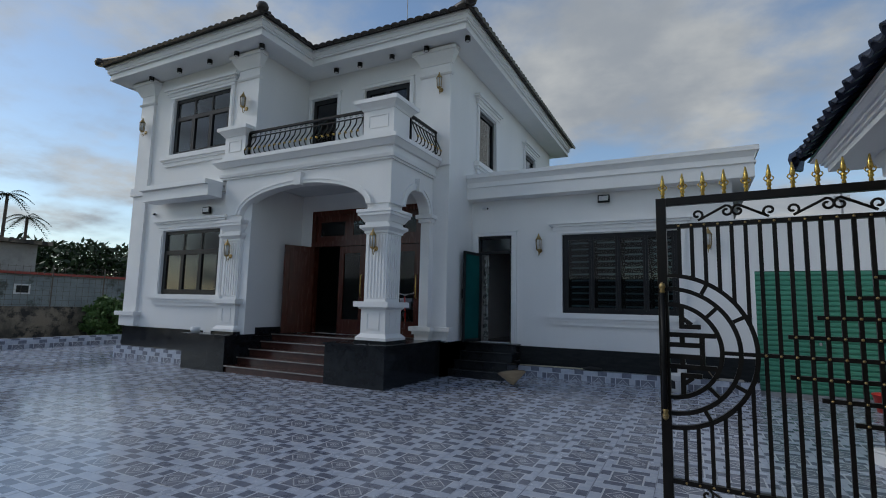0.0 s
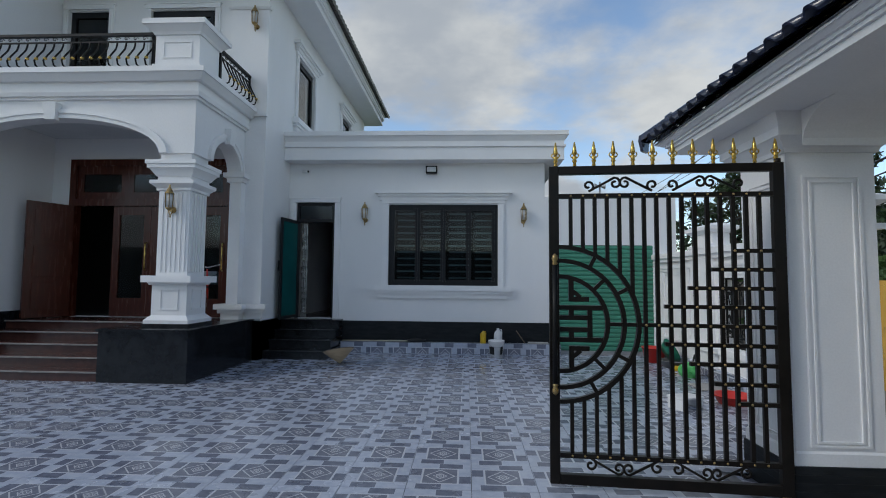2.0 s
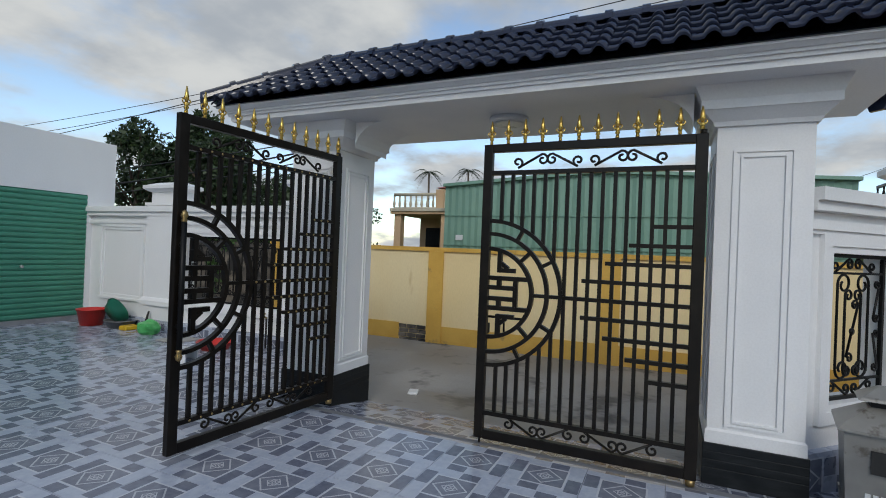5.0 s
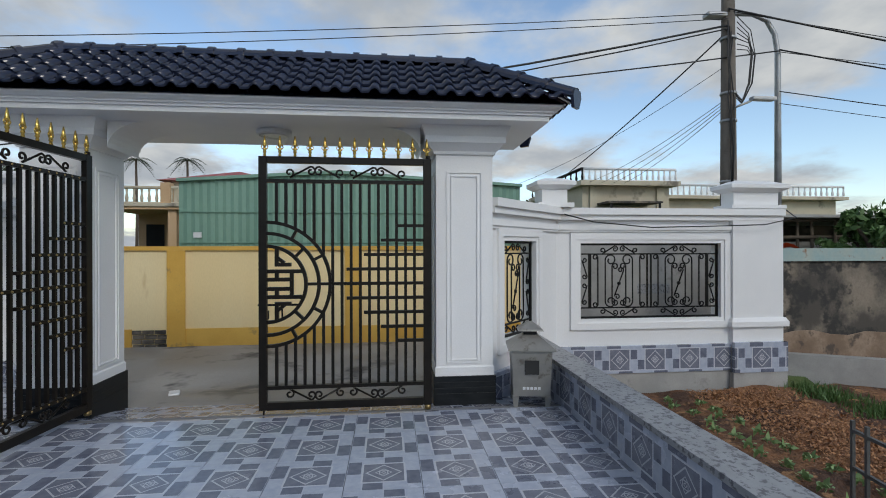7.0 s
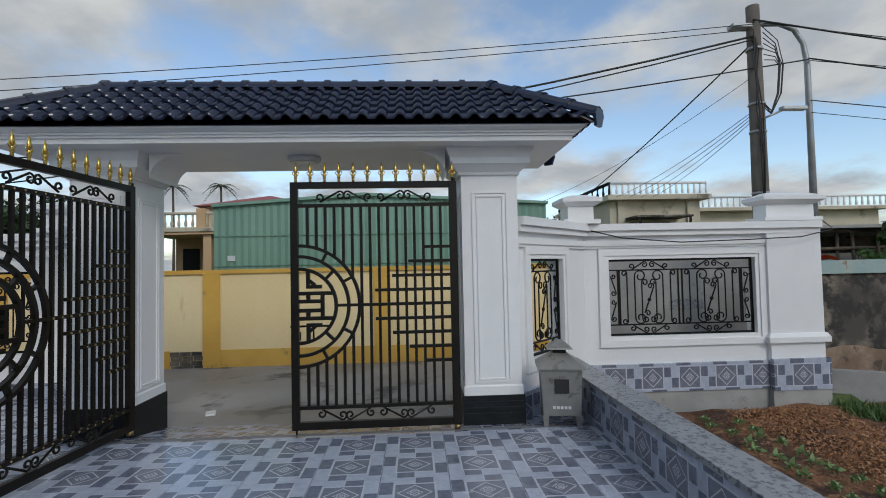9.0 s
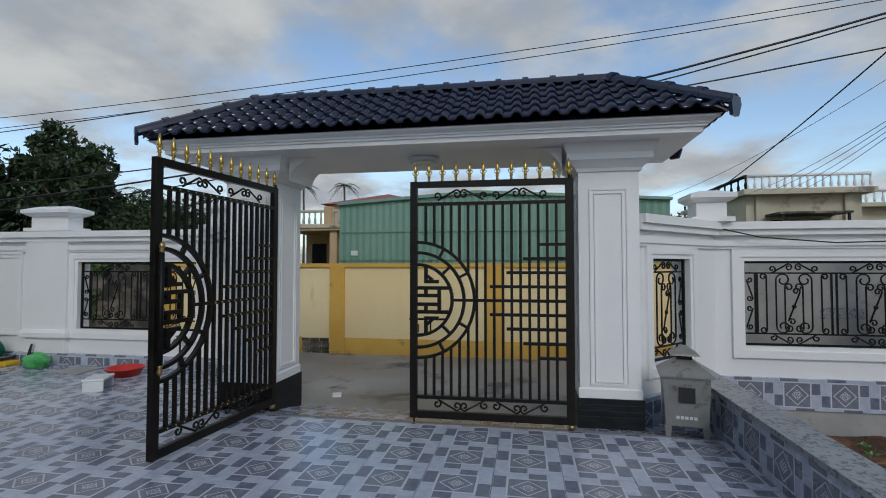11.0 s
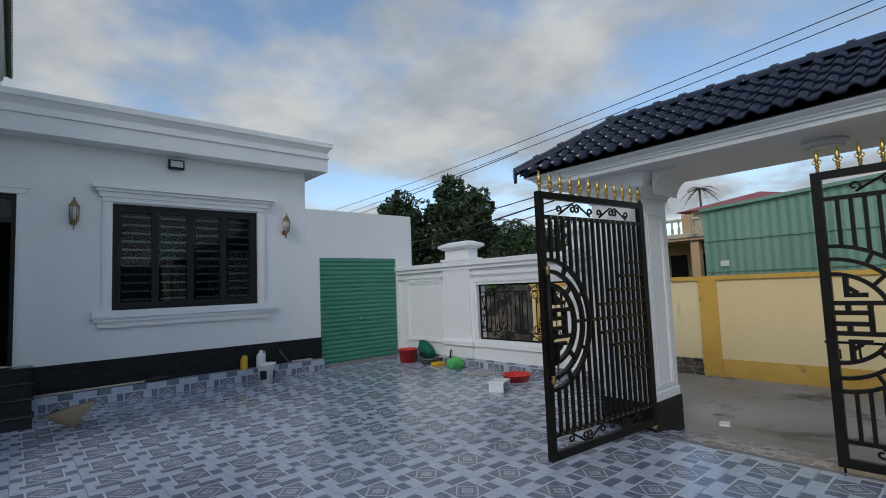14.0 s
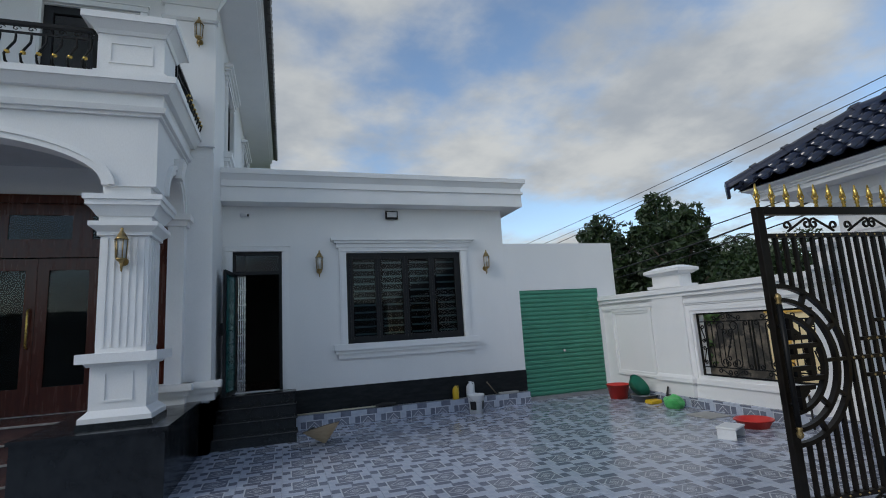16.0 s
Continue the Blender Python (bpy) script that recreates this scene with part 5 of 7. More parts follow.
def slope_tiles(side):
    """Courses on one slope: side 0 west, 1 east, 2 south end, 3 north end."""
    for j in range(NR):
        run = j * rowlen * math.cos(SL)
        if side in (0, 1):
            a0, a1 = RY0 + run, RY1 - run
        else:
            a0, a1 = RX0 + run, RX1 - run
        mid = (a0 + a1) / 2
        n = int((a1 - a0) / 2 / TWI + 0.5)
        for k in range(-n, n + 1):
            a = mid + k * TWI
            if a - TWI * 0.3 < a0 or a + TWI * 0.3 > a1: continue
            z = 2.785 + run * 0.70
            if side == 0: m = pose(RX0 - 0.03 + run, a, z, 0, 0, -90)
            elif side == 1: m = pose(RX1 + 0.03 - run, a, z, 0, 0, 90)
            elif side == 2: m = pose(a, RY0 - 0.03 + run, z, 0, 0, 0)
            else: m = pose(a, RY1 + 0.03 - run, z, 0, 0, 180)
            ob = new("roof_tile", TILEMESH); ob.parent = gr
            ob.matrix_local = m @ pose(0, 0, 0, math.degrees(SL))


for s in range(4):
    slope_tiles(s)
bm = bmesh.new()
half = [(0.085 * math.cos(a), 0.085 * math.sin(a)) for a in [math.pi * k / 8 for k in range(9)]]
for s0, s1, k in ((0, 0.30, 1.0), (0.27, 0.33, 1.18)):
    prism(bm, [(x * k, z * k) for x, z in half] + [(x * k * 0.8, z * k * 0.8) for x, z in half[::-1]], "y", s0, s1)
CAPMESH = mesh_of("ridge_tile", bm, ROOF)


def cap_run(p, q):
    p, q = Vector(p), Vector(q)
    n = max(1, round((q - p).length / 0.29))
    for k in range(n):
        a = p.lerp(q, k / n)
        d = (q - p).normalized()
        ob = new("ridge_tile", CAPMESH); ob.parent = gr
        yaw = math.degrees(math.atan2(-d.x, d.y)); el = math.degrees(math.asin(d.z))
        ob.matrix_local = pose(*a, 0, 0, yaw) @ pose(0, 0, 0, el)


ZR = 2.78 + (HALF - 0.02) * 0.70 + 0.05
XM = (RX0 + RX1) / 2
ya, yb = RY0 + HALF, RY1 - HALF
cap_run((XM, ya, ZR), (XM, yb, ZR))
for cx, cy, e in ((RX0, RY0, ya), (RX1, RY0, ya), (RX0, RY1, yb), (RX1, RY1, yb)):
    sx, sy = (-1 if cx < XM else 1), (-1 if cy < GYC else 1)
    cap_run((cx + sx * 0.03, cy + sy * 0.03, 2.83), (XM, e, ZR))
    bm = bmesh.new()
    prism(bm, [(-0.05, -0.10), (0.05, -0.10), (0.085, 0.0), (0.06, 0.06), (-0.06, 0.06), (-0.085, 0.0)], "z", -0.02, 0.01)
    ob = part("hip_end", bm, ROOF, gr)
    ob.matrix_local = look((cx + sx * 0.04, cy + sy * 0.04, 2.83), (cx + sx, cy + sy, 2.75))
cl = thing("canopy_light", "round flat white lamp under the gate canopy", "ceiling lamp", pose(1.68, GYC, 2.656))
bm = bmesh.new(); lathe(bm, [(0.15, -0.05), (0.17, -0.035), (0.17, 0.0)], 28); part("body", bm, WHITEPL, cl)
bm = bmesh.new(); lathe(bm, [(0.12, -0.058), (0.145, -0.051)], 28); part("diffuser", bm, LAMPGLASS, cl)


# ---- yard walls beside the gate ----
FX = 3.0


def rot_boxes(m, *dims):
    bm = boxes(*dims)
    bm.transform(m)
    return bm


def hook_bar(u, side, r, z0, z1):
    """An upright whose two ends bend over towards side and end in a small curl."""
    top = []
    for k in range(19):
        a = math.pi - k * math.pi / 8
        q = r if k <= 6 else r * (1 - (k - 6) * 0.055)
        top.append((side * (r + q * math.cos(a)), q * math.sin(a)))
    pts = [(u + x, 0, z0 + r - z) for x, z in top[::-1]] + [(u + x, 0, z1 - r + z) for x, z in top]
    return tube(bmesh.new(), pts, 0.0095, 6)


def grille(m, w, h, narrow=False):
    """Black wrought-iron grille of hooked uprights and lyre scrolls: u along, z up."""
    g = thing("fence_grille", "black wrought-iron scroll grille set in the white yard wall", "grille", m, "yard wall grilles")
    for d in ((0, w, 0, 0.028), (0, w, h - 0.028, h), (0, 0.028, 0.028, h - 0.028), (w - 0.028, w, 0.028, h - 0.028)):
        part("frame_bar", boxes((d[0], d[1], -0.013, 0.013, d[2], d[3])), BLACKIRON, g)
    zt, zb = h - 0.145, 0.145
    for z in (zt, zb):
        part("rail", boxes((0.028, w - 0.028, -0.009, 0.009, z - 0.009, z + 0.009)), BLACKIRON, g)

    def s_curl(p, q, r, f):
        part("scroll", tube(bmesh.new(), [(a, 0, c) for a, c in scroll(p, q, 1.15, r, f)], 0.0095, 6), BLACKIRON, g)
    for c in ((w / 2,) if narrow else (w * 0.285, w * 0.715)):
        for s in (-1, 1):
            part("lyre_bar", hook_bar(c + s * 0.098, -s, 0.040, zb + 0.03, zt - 0.13), BLACKIRON, g)
            part("lyre_bar", hook_bar(c + s * 0.195, -s, 0.072, zb + 0.012, zt - 0.012), BLACKIRON, g)
            if not narrow:
                part("upright", hook_bar(c + s * 0.30, s, 0.034, zb + 0.011, zt - 0.011), BLACKIRON, g)
                part("upright", boxes((c + s * 0.405 - 0.010, c + s * 0.405 + 0.010, -0.008, 0.008, zb + 0.009, zt - 0.009)), BLACKIRON, g)
            for z, hh in ((h - 0.086, 1), (0.086, -1)):
                s_curl((c + s * 0.055, z + 0.01 * hh), (c + s * 0.235, z - 0.01 * hh), 0.042, s * hh)
        s_curl((c + 0.025, zb + (zt - zb) * 0.70), (c - 0.025, zb + (zt - zb) * 0.20), 0.042, 1)
        bm = lathe(bmesh.new(), [(0.0, -0.012), (0.024, -0.008), (0.024, 0.008), (0.0, 0.012)], 12, (c, 0, zb + (zt - zb) * 0.45), "y")
        part("rosette", bm, BLACKIRON, g)
    for u, s in ((0.085, 1), (w - 0.085, -1)):
        if not narrow:
            part("upright", boxes((u + s * 0.062 - 0.010, u + s * 0.062 + 0.010, -0.008, 0.008, zb + 0.009, zt - 0.009)), BLACKIRON, g)
        for z0, z1 in ((zb + 0.08, h / 2 - 0.06), (h / 2 + 0.06, zt - 0.08)):
            s_curl((u, z0), (u, z1), 0.036, s if z0 < h / 2 else -s)
    return g


def panel_frame(parent, m, u0, u1, z0, z1, grow=0.14, d=-1):
    """Raised moulded frame round an opening or a panel, on the face at local y 0."""
    for g0, g1, t in ((0.0, 0.05, 0.018), (0.05, grow, 0.035)):
        for e in ((u0 - g1, u1 + g1, z0 - g1, z0 - g0), (u0 - g1, u1 + g1, z1 + g0, z1 + g1), (u0 - g1, u0 - g0, z0 - g0, z1 + g0), (u1 + g0, u1 + g1, z0 - g0, z1 + g0)):
            part("frame_moulding", rot_boxes(m, (e[0], e[1], -t, 0.0, e[2], e[3])), TRIM, parent)


def local_pierced(m, u0, u1, z0, z1, t, holes):
    bm = pierced("x", u0, u1, z0, z1, 0.0, t, holes)
    bm.transform(m)
    return bm


def wall_run(name, m, u0, u1, holes, blank=None, z0=0.16, zb=-0.4):
    """A stretch of white yard wall: local u along, local -y towards the yard."""
    structure(name, local_pierced(m, u0, u1, zb, 1.86, 0.2, holes), WHITE, "white painted yard wall with framed openings", "wall")
    t = thing("trim_" + name, "white coping and frames of the yard wall", "moulding", kind="structure")
    for g, a, c in ((0.03, 1.70, 1.73), (0.05, 1.73, 1.80), (0.08, 1.861, 1.93), (0.12, 1.93, 2.02)):
        back = 0.2 + g if a > 1.86 else 0.0
        part("coping_course", rot_boxes(m, (u0, u1, -g, back, a, c)), TRIM, t)
    for h in holes:
        panel_frame(t, m, *h)
    if blank:
        panel_frame(t, m, *blank, grow=0.09)
    return t


def wall_pier(name, m, u0, u1):
    t = thing(name, "white wall pier with a stepped cap", "wall pier", kind="structure")
    part("shaft", rot_boxes(m, (u0, u1, -0.07, 0.27, -0.4, 2.03)), TRIM, t)
    bm = tiers((u0, u1, -0.07, 0.27), ((0.03, 2.03, 0.03, 2.08), (-0.04, 2.08, -0.04, 2.26), (-0.02, 2.26, 0.06, 2.31), (0.06, 2.31, 0.06, 2.36), (0.06, 2.36, -0.1, 2.42)))
    bm.transform(m); part("cap", bm, TRIM, t)
    bm = tiers((u0, u1, -0.07, 0.27), ((0.05, 0.40, 0.05, 0.47), (0.05, 0.47, 0.02, 0.52)), (1, 1, 1, 0))
    bm.transform(m); part("base_moulding", bm, TRIM, t)


MN = pose(FX, 0, 0, 0, 0, -90)          # local u = -world y, local -y = world -x
HN, HS = (-9.0, -6.99, 0.53, 1.55), (0.37, 2.38, 0.53, 1.55)
wall_run("wall_yard_north", MN, -11.5, -6.66, (HN,), blank=(-11.1, -10.1, 0.50, 1.62))
wall_run("wall_yard_south", MN, 0.04, 3.27, (HS,))
wall_pier("wall_pier_north", MN, -9.89, -9.14)
wall_pier("wall_pier_south", MN, 2.52, 3.27)
grille(pose(FX + 0.06, 9.0, 0.53, 0, 0, -90), 2.01, 1.02)
grille(pose(FX + 0.06, -0.37, 0.53, 0, 0, -90), 2.01, 1.02)
for nm, p, q in (("wall_splay_south", (1.75, 1.13), (3.0, -0.04)), ("wall_splay_north", (3.0, 6.66), (1.75, 5.49))):
    p, q = Vector(p), Vector(q)
    L = (q - p).length
    yaw = math.degrees(math.atan2(q.y - p.y, q.x - p.x))
    m = pose(p.x, p.y, 0, 0, 0, yaw)
    c = 0.695 if "south" in nm else L - 0.695
    hole = (c - 0.39, c + 0.39, 0.47, 1.57)
    wall_run(nm, m, 0, L, (hole,))
    grille(m @ pose(c - 0.39, 0.06, 0.47), 0.78, 1.10, True)
    structure("baseboard_" + nm, rot_boxes(m, (0, L, -0.06, 0.0, -0.3, 0.16)), TILE_Y, "patterned blue tile skirting", "skirting")
structure("baseboard_yard_north", boxes((FX - 0.07, FX, 6.66, 11.3, -0.1, 0.16)), TILE_Y, "patterned blue tile skirting along the yard wall", "skirting")
structure("baseboard_yard_south", boxes((FX - 0.05, FX, -2.5, -0.04, -0.20, 0.165)), TILE_Y, "patterned blue tile skirting along the garden side", "skirting")
structure("baseboard_pier_south", boxes((FX - 0.13, FX - 0.07, -3.29, -2.5, -0.22, 0.19)), TILE_Y, "patterned blue tile skirting of the pier", "skirting")
structure("footing_pier_south", boxes((FX - 0.12, FX - 0.035, -3.29, -2.49, -0.6, -0.222)), CONCRETE, "bare concrete footing under the pier", "footing")
structure("wall_footing_south", boxes((FX - 0.03, FX + 0.05, -3.3, -0.05, -0.6, -0.2)), CONCRETE, "bare concrete footing under the wall", "footing")

# planter kerb
structure("kerb", boxes((-17.0, 2.30, 0.34, 0.56, -0.6, 0.36)), TILE_K, "tile-faced kerb wall between yard and garden", "kerb")
bm = boxes((-17.0, 2.35, 0.31, 0.585, 0.361, 0.40))
structure("kerb_coping", bm, SLATEGREY, "grey granite coping on the kerb wall", "coping")
bm = bmesh.new()
nx, ny = 90, 46
grid = [[bm.verts.new((-8 + 10.9 * i / nx, -8.0 + 8.33 * j / ny, -0.43 + 0.075 * noise.noise((i * 0.33, j * 0.33, 0)) + 0.06 * noise.noise((i * 0.9, j * 0.9, 3)))) for j in range(ny + 1)] for i in range(nx + 1)]
for i in range(nx):
    for j in range(ny):
        bm.faces.new((grid[i][j], grid[i + 1][j], grid[i + 1][j + 1], grid[i][j + 1])).smooth = True
structure("ground_garden_bed", bm, SOIL, "dug reddish soil of the vegetable bed", "soil")

for yy, nm in ((0.02, "wall_cap_south"), (6.60, "wall_cap_north")):
    t = thing(nm, "white stepped cap where the wall turns", "wall cap", kind="structure")
    part("cap", tiers((2.86, 3.24, yy - 0.19, yy + 0.19), ((0.05, 2.022, 0.05, 2.08), (-0.02, 2.08, -0.02, 2.26), (0.0, 2.26, 0.07, 2.31), (0.07, 2.31, 0.07, 2.36), (0.07, 2.36, -0.08, 2.41))), TRIM, t)


# ---- lane, neighbours and distance ----
structure("wall_lane_yellow", boxes((6.3, 6.5, -1.2, 10.4, -0.4, 1.46)), YELLOW, "cream yellow rendered wall across the lane", "wall")
yt = thing("trim_lane_wall", "ochre coping, foot band and pilasters of the lane wall", "moulding", kind="structure")
part("coping", boxes((6.26, 6.54, -1.2, 10.4, 1.461, 1.54)), OCHRE, yt)
part("foot_band", boxes((6.28, 6.299, -1.2, 6.26, -0.4, 0.0)), OCHRE, yt)
part("foot_band", boxes((6.28, 6.299, 6.92, 10.4, -0.4, 0.0)), OCHRE, yt)
rng = np.random.RandomState(21)
for j in range(4):
    for k in range(3):
        a = 6.27 + k * 0.215 + 0.05 * (j % 2)
        part("exposed_brick", soft_box(6.272 + 0.01 * rng.rand(), 6.2985, a, min(a + 0.20, 6.915), -0.36 + j * 0.088, -0.285 + j * 0.088, 0.006), OLDWALL, yt, "blackened brick where the render has fallen")
for y in (2.71, 5.97, 9.9):
    part("pilaster", boxes((6.25, 6.279, y, y + 0.32, -0.4, 1.46)), OCHRE, yt)
structure("wall_lane_dark", boxes((6.4, 6.6, 10.401, 40.0, -0.4, 1.5)), OLDWALL, "dark mossy wall further along the lane", "wall")
structure("wall_lane_grey", boxes((6.3, 6.5, -14.0, -1.201, -0.4, 1.62)), CONCRETE, "grey stained rendered wall across the lane", "wall")
bm = boxes((6.292, 6.298, -3.6, -2.9, 0.55, 0.75))
solid("stencilled_sign", bm, SLATEGREY, "faded dark stencilled patch on the grey lane wall", "sign")

shed = thing("green_shed", "green corrugated steel shed behind the yellow wall", "shed")
bm = bmesh.new()
n = 92
pts = []
for k in range(n + 1):
    y = 6.78 - 7.66 * k / n
    pts.append((8.0 + (0.025 if k % 2 else 0.0), y, 2.96 + 0.24 * max(0.0, 1 - abs(y - 3.4) / 3.9)))
for a, c in zip(pts, pts[1:]):
    vs = [bm.verts.new(p) for p in ((a[0], a[1], -0.36), (c[0], c[1], -0.36), c, a)]
    bm.faces.new(vs)
bmesh.ops.remove_doubles(bm, verts=bm.verts[:], dist=0.001)
bmesh.ops.solidify(bm, geom=bm.faces[:], thickness=0.02)
part("wall", bm, SHEDGREEN, shed)
bm = bmesh.new()
prism(bm, [(6.81, 2.97), (3.4, 3.19), (-0.92, 2.94), (-0.92, 3.0), (3.4, 3.26), (6.81, 3.04)], "x", 7.92, 14.0)
part("roof", bm, SHEDGREEN, shed)
part("side_wall", boxes((8.03, 14.0, 6.74, 6.78, -0.36, 2.97)), SHEDGREEN, shed)
part("notice", boxes((7.975, 7.985, 6.30, 6.47, 1.74, 1.86)), WHITEPL, shed, "small white notice")
# ridge girts
for z in (1.62, 2.3):
    part("girt", boxes((7.98, 7.998, -0.88, 6.78, z, z + 0.015)), SHEDGREEN, shed)


def baluster_row(parent, p, q, z, h, mat, step=0.22):
    p, q = Vector((*p, z)), Vector((*q, z))
    n = max(2, int((q - p).length / step))
    bm = bmesh.new(); lathe(bm, [(0.03, 0), (0.05, h * 0.25), (0.025, h * 0.55), (0.035, h * 0.8), (0.035, h * 0.86)], 8)
    me = mesh_of("baluster", bm, mat)
    for k in range(n + 1):
        ob = new("baluster", me); ob.parent = parent; ob.matrix_local = Matrix.Translation(p.lerp(q, k / n))
    bm = bmesh.new()
    for zz, r in ((h * 0.92, 0.06), (-0.03, 0.05)):
        tube(bm, [p + Vector((0, 0, zz)), q + Vector((0, 0, zz))], r, 4)
    part("handrail", bm, mat, parent)


bh = thing("peach_house", "faded peach two-storey house with a balustraded balcony", "house")
part("wall", boxes((13.6, 17, 7.0, 10.3, -0.36, 2.64)), PEACH, bh)
part("balcony_slab", boxes((11.6, 17.2, 7.0, 10.4, 2.64, 2.72)), PEACH, bh)
part("balcony_edge", boxes((11.55, 17.2, 7.0, 10.4, 2.722, 2.82)), CREAM, bh)
for y in (8.35, 10.05):
    part("post", boxes((11.7, 11.95, y, y + 0.24, -0.36, 2.64)), PEACH, bh)
for y in (8.75, 9.5):
    w = part("window", boxes((13.57, 13.61, y, y + 0.55, 1.2, 2.3)), DARKFRAME, bh)
    part("sill", boxes((13.5, 13.6, y - 0.05, y + 0.6, 1.14, 1.195)), CREAM, w)
baluster_row(bh, (11.75, 8.3), (11.75, 10.35), 2.86, 0.46, CREAM, 0.2)
part("corner_pedestal", boxes((11.62, 11.9, 8.5, 8.76, 2.822, 3.42)), PEACH, bh)
bm = bmesh.new(); hip(bm, 15.0, 20, 6.0, 10.4, 3.95, 0.30)
part("roof", bm, REDROOF, bh, "red tin roof")
part("upper_wall", boxes((15.4, 19.5, 6.4, 10.0, 2.82, 3.95)), CREAM, bh)

ch = thing("cream_house", "stained cream house with a flat balustraded roof", "house")
part("wall", boxes((13.2, 19, -7.7, -4.5, -0.36, 3.66)), CREAM, ch)
part("roof_slab", boxes((12.8, 19.2, -7.9, -4.3, 3.66, 3.82)), CREAM, ch)
baluster_row(ch, (12.95, -4.45), (12.95, -7.8), 3.85, 0.42, TRIM, 0.2)
baluster_row(ch, (12.95, -4.4), (18.9, -4.4), 3.85, 0.42, BLACKIRON, 0.5)
for y in (-4.75, -7.2):
    part("pier", boxes((13.1, 13.2, y - 0.25, y, -0.36, 3.66)), CREAM, ch)
part("awning", boxes((12.2, 13.2, -6.9, -5.0, 3.0, 3.06)), OLDWALL, ch, "sagging dark awning")
for y in (-5.1, -6.8):
    part("awning_post", boxes((12.25, 12.31, y - 0.06, y, -0.36, 3.0)), DARKFRAME, ch)
part("window", boxes((13.17, 13.21, -6.6, -5.2, 1.6, 2.9)), DARKFRAME, ch)
ch2 = thing("cream_house", "stained cream house with a flat balustraded roof and porch", "house")
part("wall", boxes((15.0, 21, -16.0, -8.5, -0.36, 3.42)), CREAM, ch2)
part("roof_slab", boxes((14.6, 21, -16.2, -8.4, 3.42, 3.54)), CREAM, ch2)
baluster_row(ch2, (14.75, -8.5), (14.75, -16.1), 3.57, 0.42, TRIM, 0.24)

# Out of view; added so the house windows reflect something darker than sky
structure("wall_south_reflected", boxes((-30.0, 3.4, -14.2, -14.0, -0.6, 3.6)), NEIGHBOUR, "unseen added wall that darkens the window reflections", "wall")

# old wall south of the yard
structure("wall_old_neighbour", boxes((3.55, 3.8, -22.0, -3.1, -0.5, 1.28)), OLDWALL, "mouldy blackened old rendered wall", "wall")
structure("wall_old_coping", boxes((3.50, 3.86, -5.64, -3.1, 1.281, 1.48)), BLUETOP, "peeling blue coping stained with rust", "coping")
bm = bmesh.new()
lip = [(-21.0, 0.12)] + [(-21.0 + 17.9 * k / 60, 0.16 + 0.16 * noise.noise((k * 0.31, 2.0, 0.0)) + 0.07 * noise.noise((k * 1.1, 5.0, 0.0))) for k in range(61)]
prism(bm, [(-3.1, -0.5), (-21.0, -0.5)] + lip[1:], "x", 3.53, 3.549)
structure("wall_old_foot", bm, BAREWALL, "bare brown render where the old paint has worn off", "wall")
bm = boxes((0, 7.0, -0.08, 0.08, -0.6, -0.05))
solid("low_concrete_kerb", bm, CONCRETE, "low bare concrete kerb at the garden edge", "kerb", m=pose(3.35, -3.4, 0, 0, 0, 180 + 62))
fr = thing("garden_railing", "dark grey painted metal railing in the garden", "railing", pose(-0.25, -1.06, -0.43, 0, 0, 170))
for u in (0.0, 0.13, 0.45, 0.9, 1.35):
    part("post", boxes((u - 0.011, u + 0.011, -0.011, 0.011, 0, 0.70)), RAILGREY, fr)
for z in (0.36, 0.62):
    part("rail", boxes((-0.011, 1.6, -0.012, 0.012, z, z + 0.022)), RAILGREY, fr)


# ---- plants ----
def leaf_cloud(centres, count, size, seed, squash=0.8):
    """Many small folded leaves scattered over clumps."""
    rng = np.random.RandomState(seed)
    verts, faces = [], []
    for k in range(count):
        c = centres[rng.randint(len(centres))]
        d = rng.normal(size=3); d /= np.linalg.norm(d) + 1e-6
        rad = c[3] * (0.55 + 0.5 * rng.rand() ** 0.5)
        p = Vector((c[0] + d[0] * rad, c[1] + d[1] * rad, c[2] + d[2] * rad * squash))
        a = Vector(rng.normal(size=3)).normalized()
        b = a.orthogonal().normalized()
        b.rotate(Matrix.Rotation(rng.rand() * 6.28, 3, a))
        s = size * (0.6 + 0.8 * rng.rand())
        i = len(verts)
        verts += [p - a * s, p + b * s * 0.42, p + a * s, p - b * s * 0.42]
        faces.append((i, i + 1, i + 2, i + 3))
    return verts, faces


def cloud_part(name, centres, count, size, seed, mat, parent, label=""):
    me = bpy.data.meshes.new(name)
    v, f = leaf_cloud(centres, count, size, seed)
    me.from_pydata([tuple(p) for p in v], [], f); me.materials.append(mat)
    ob = new(name, me); ob.parent = parent
    if label: ob["label"] = label
    return ob


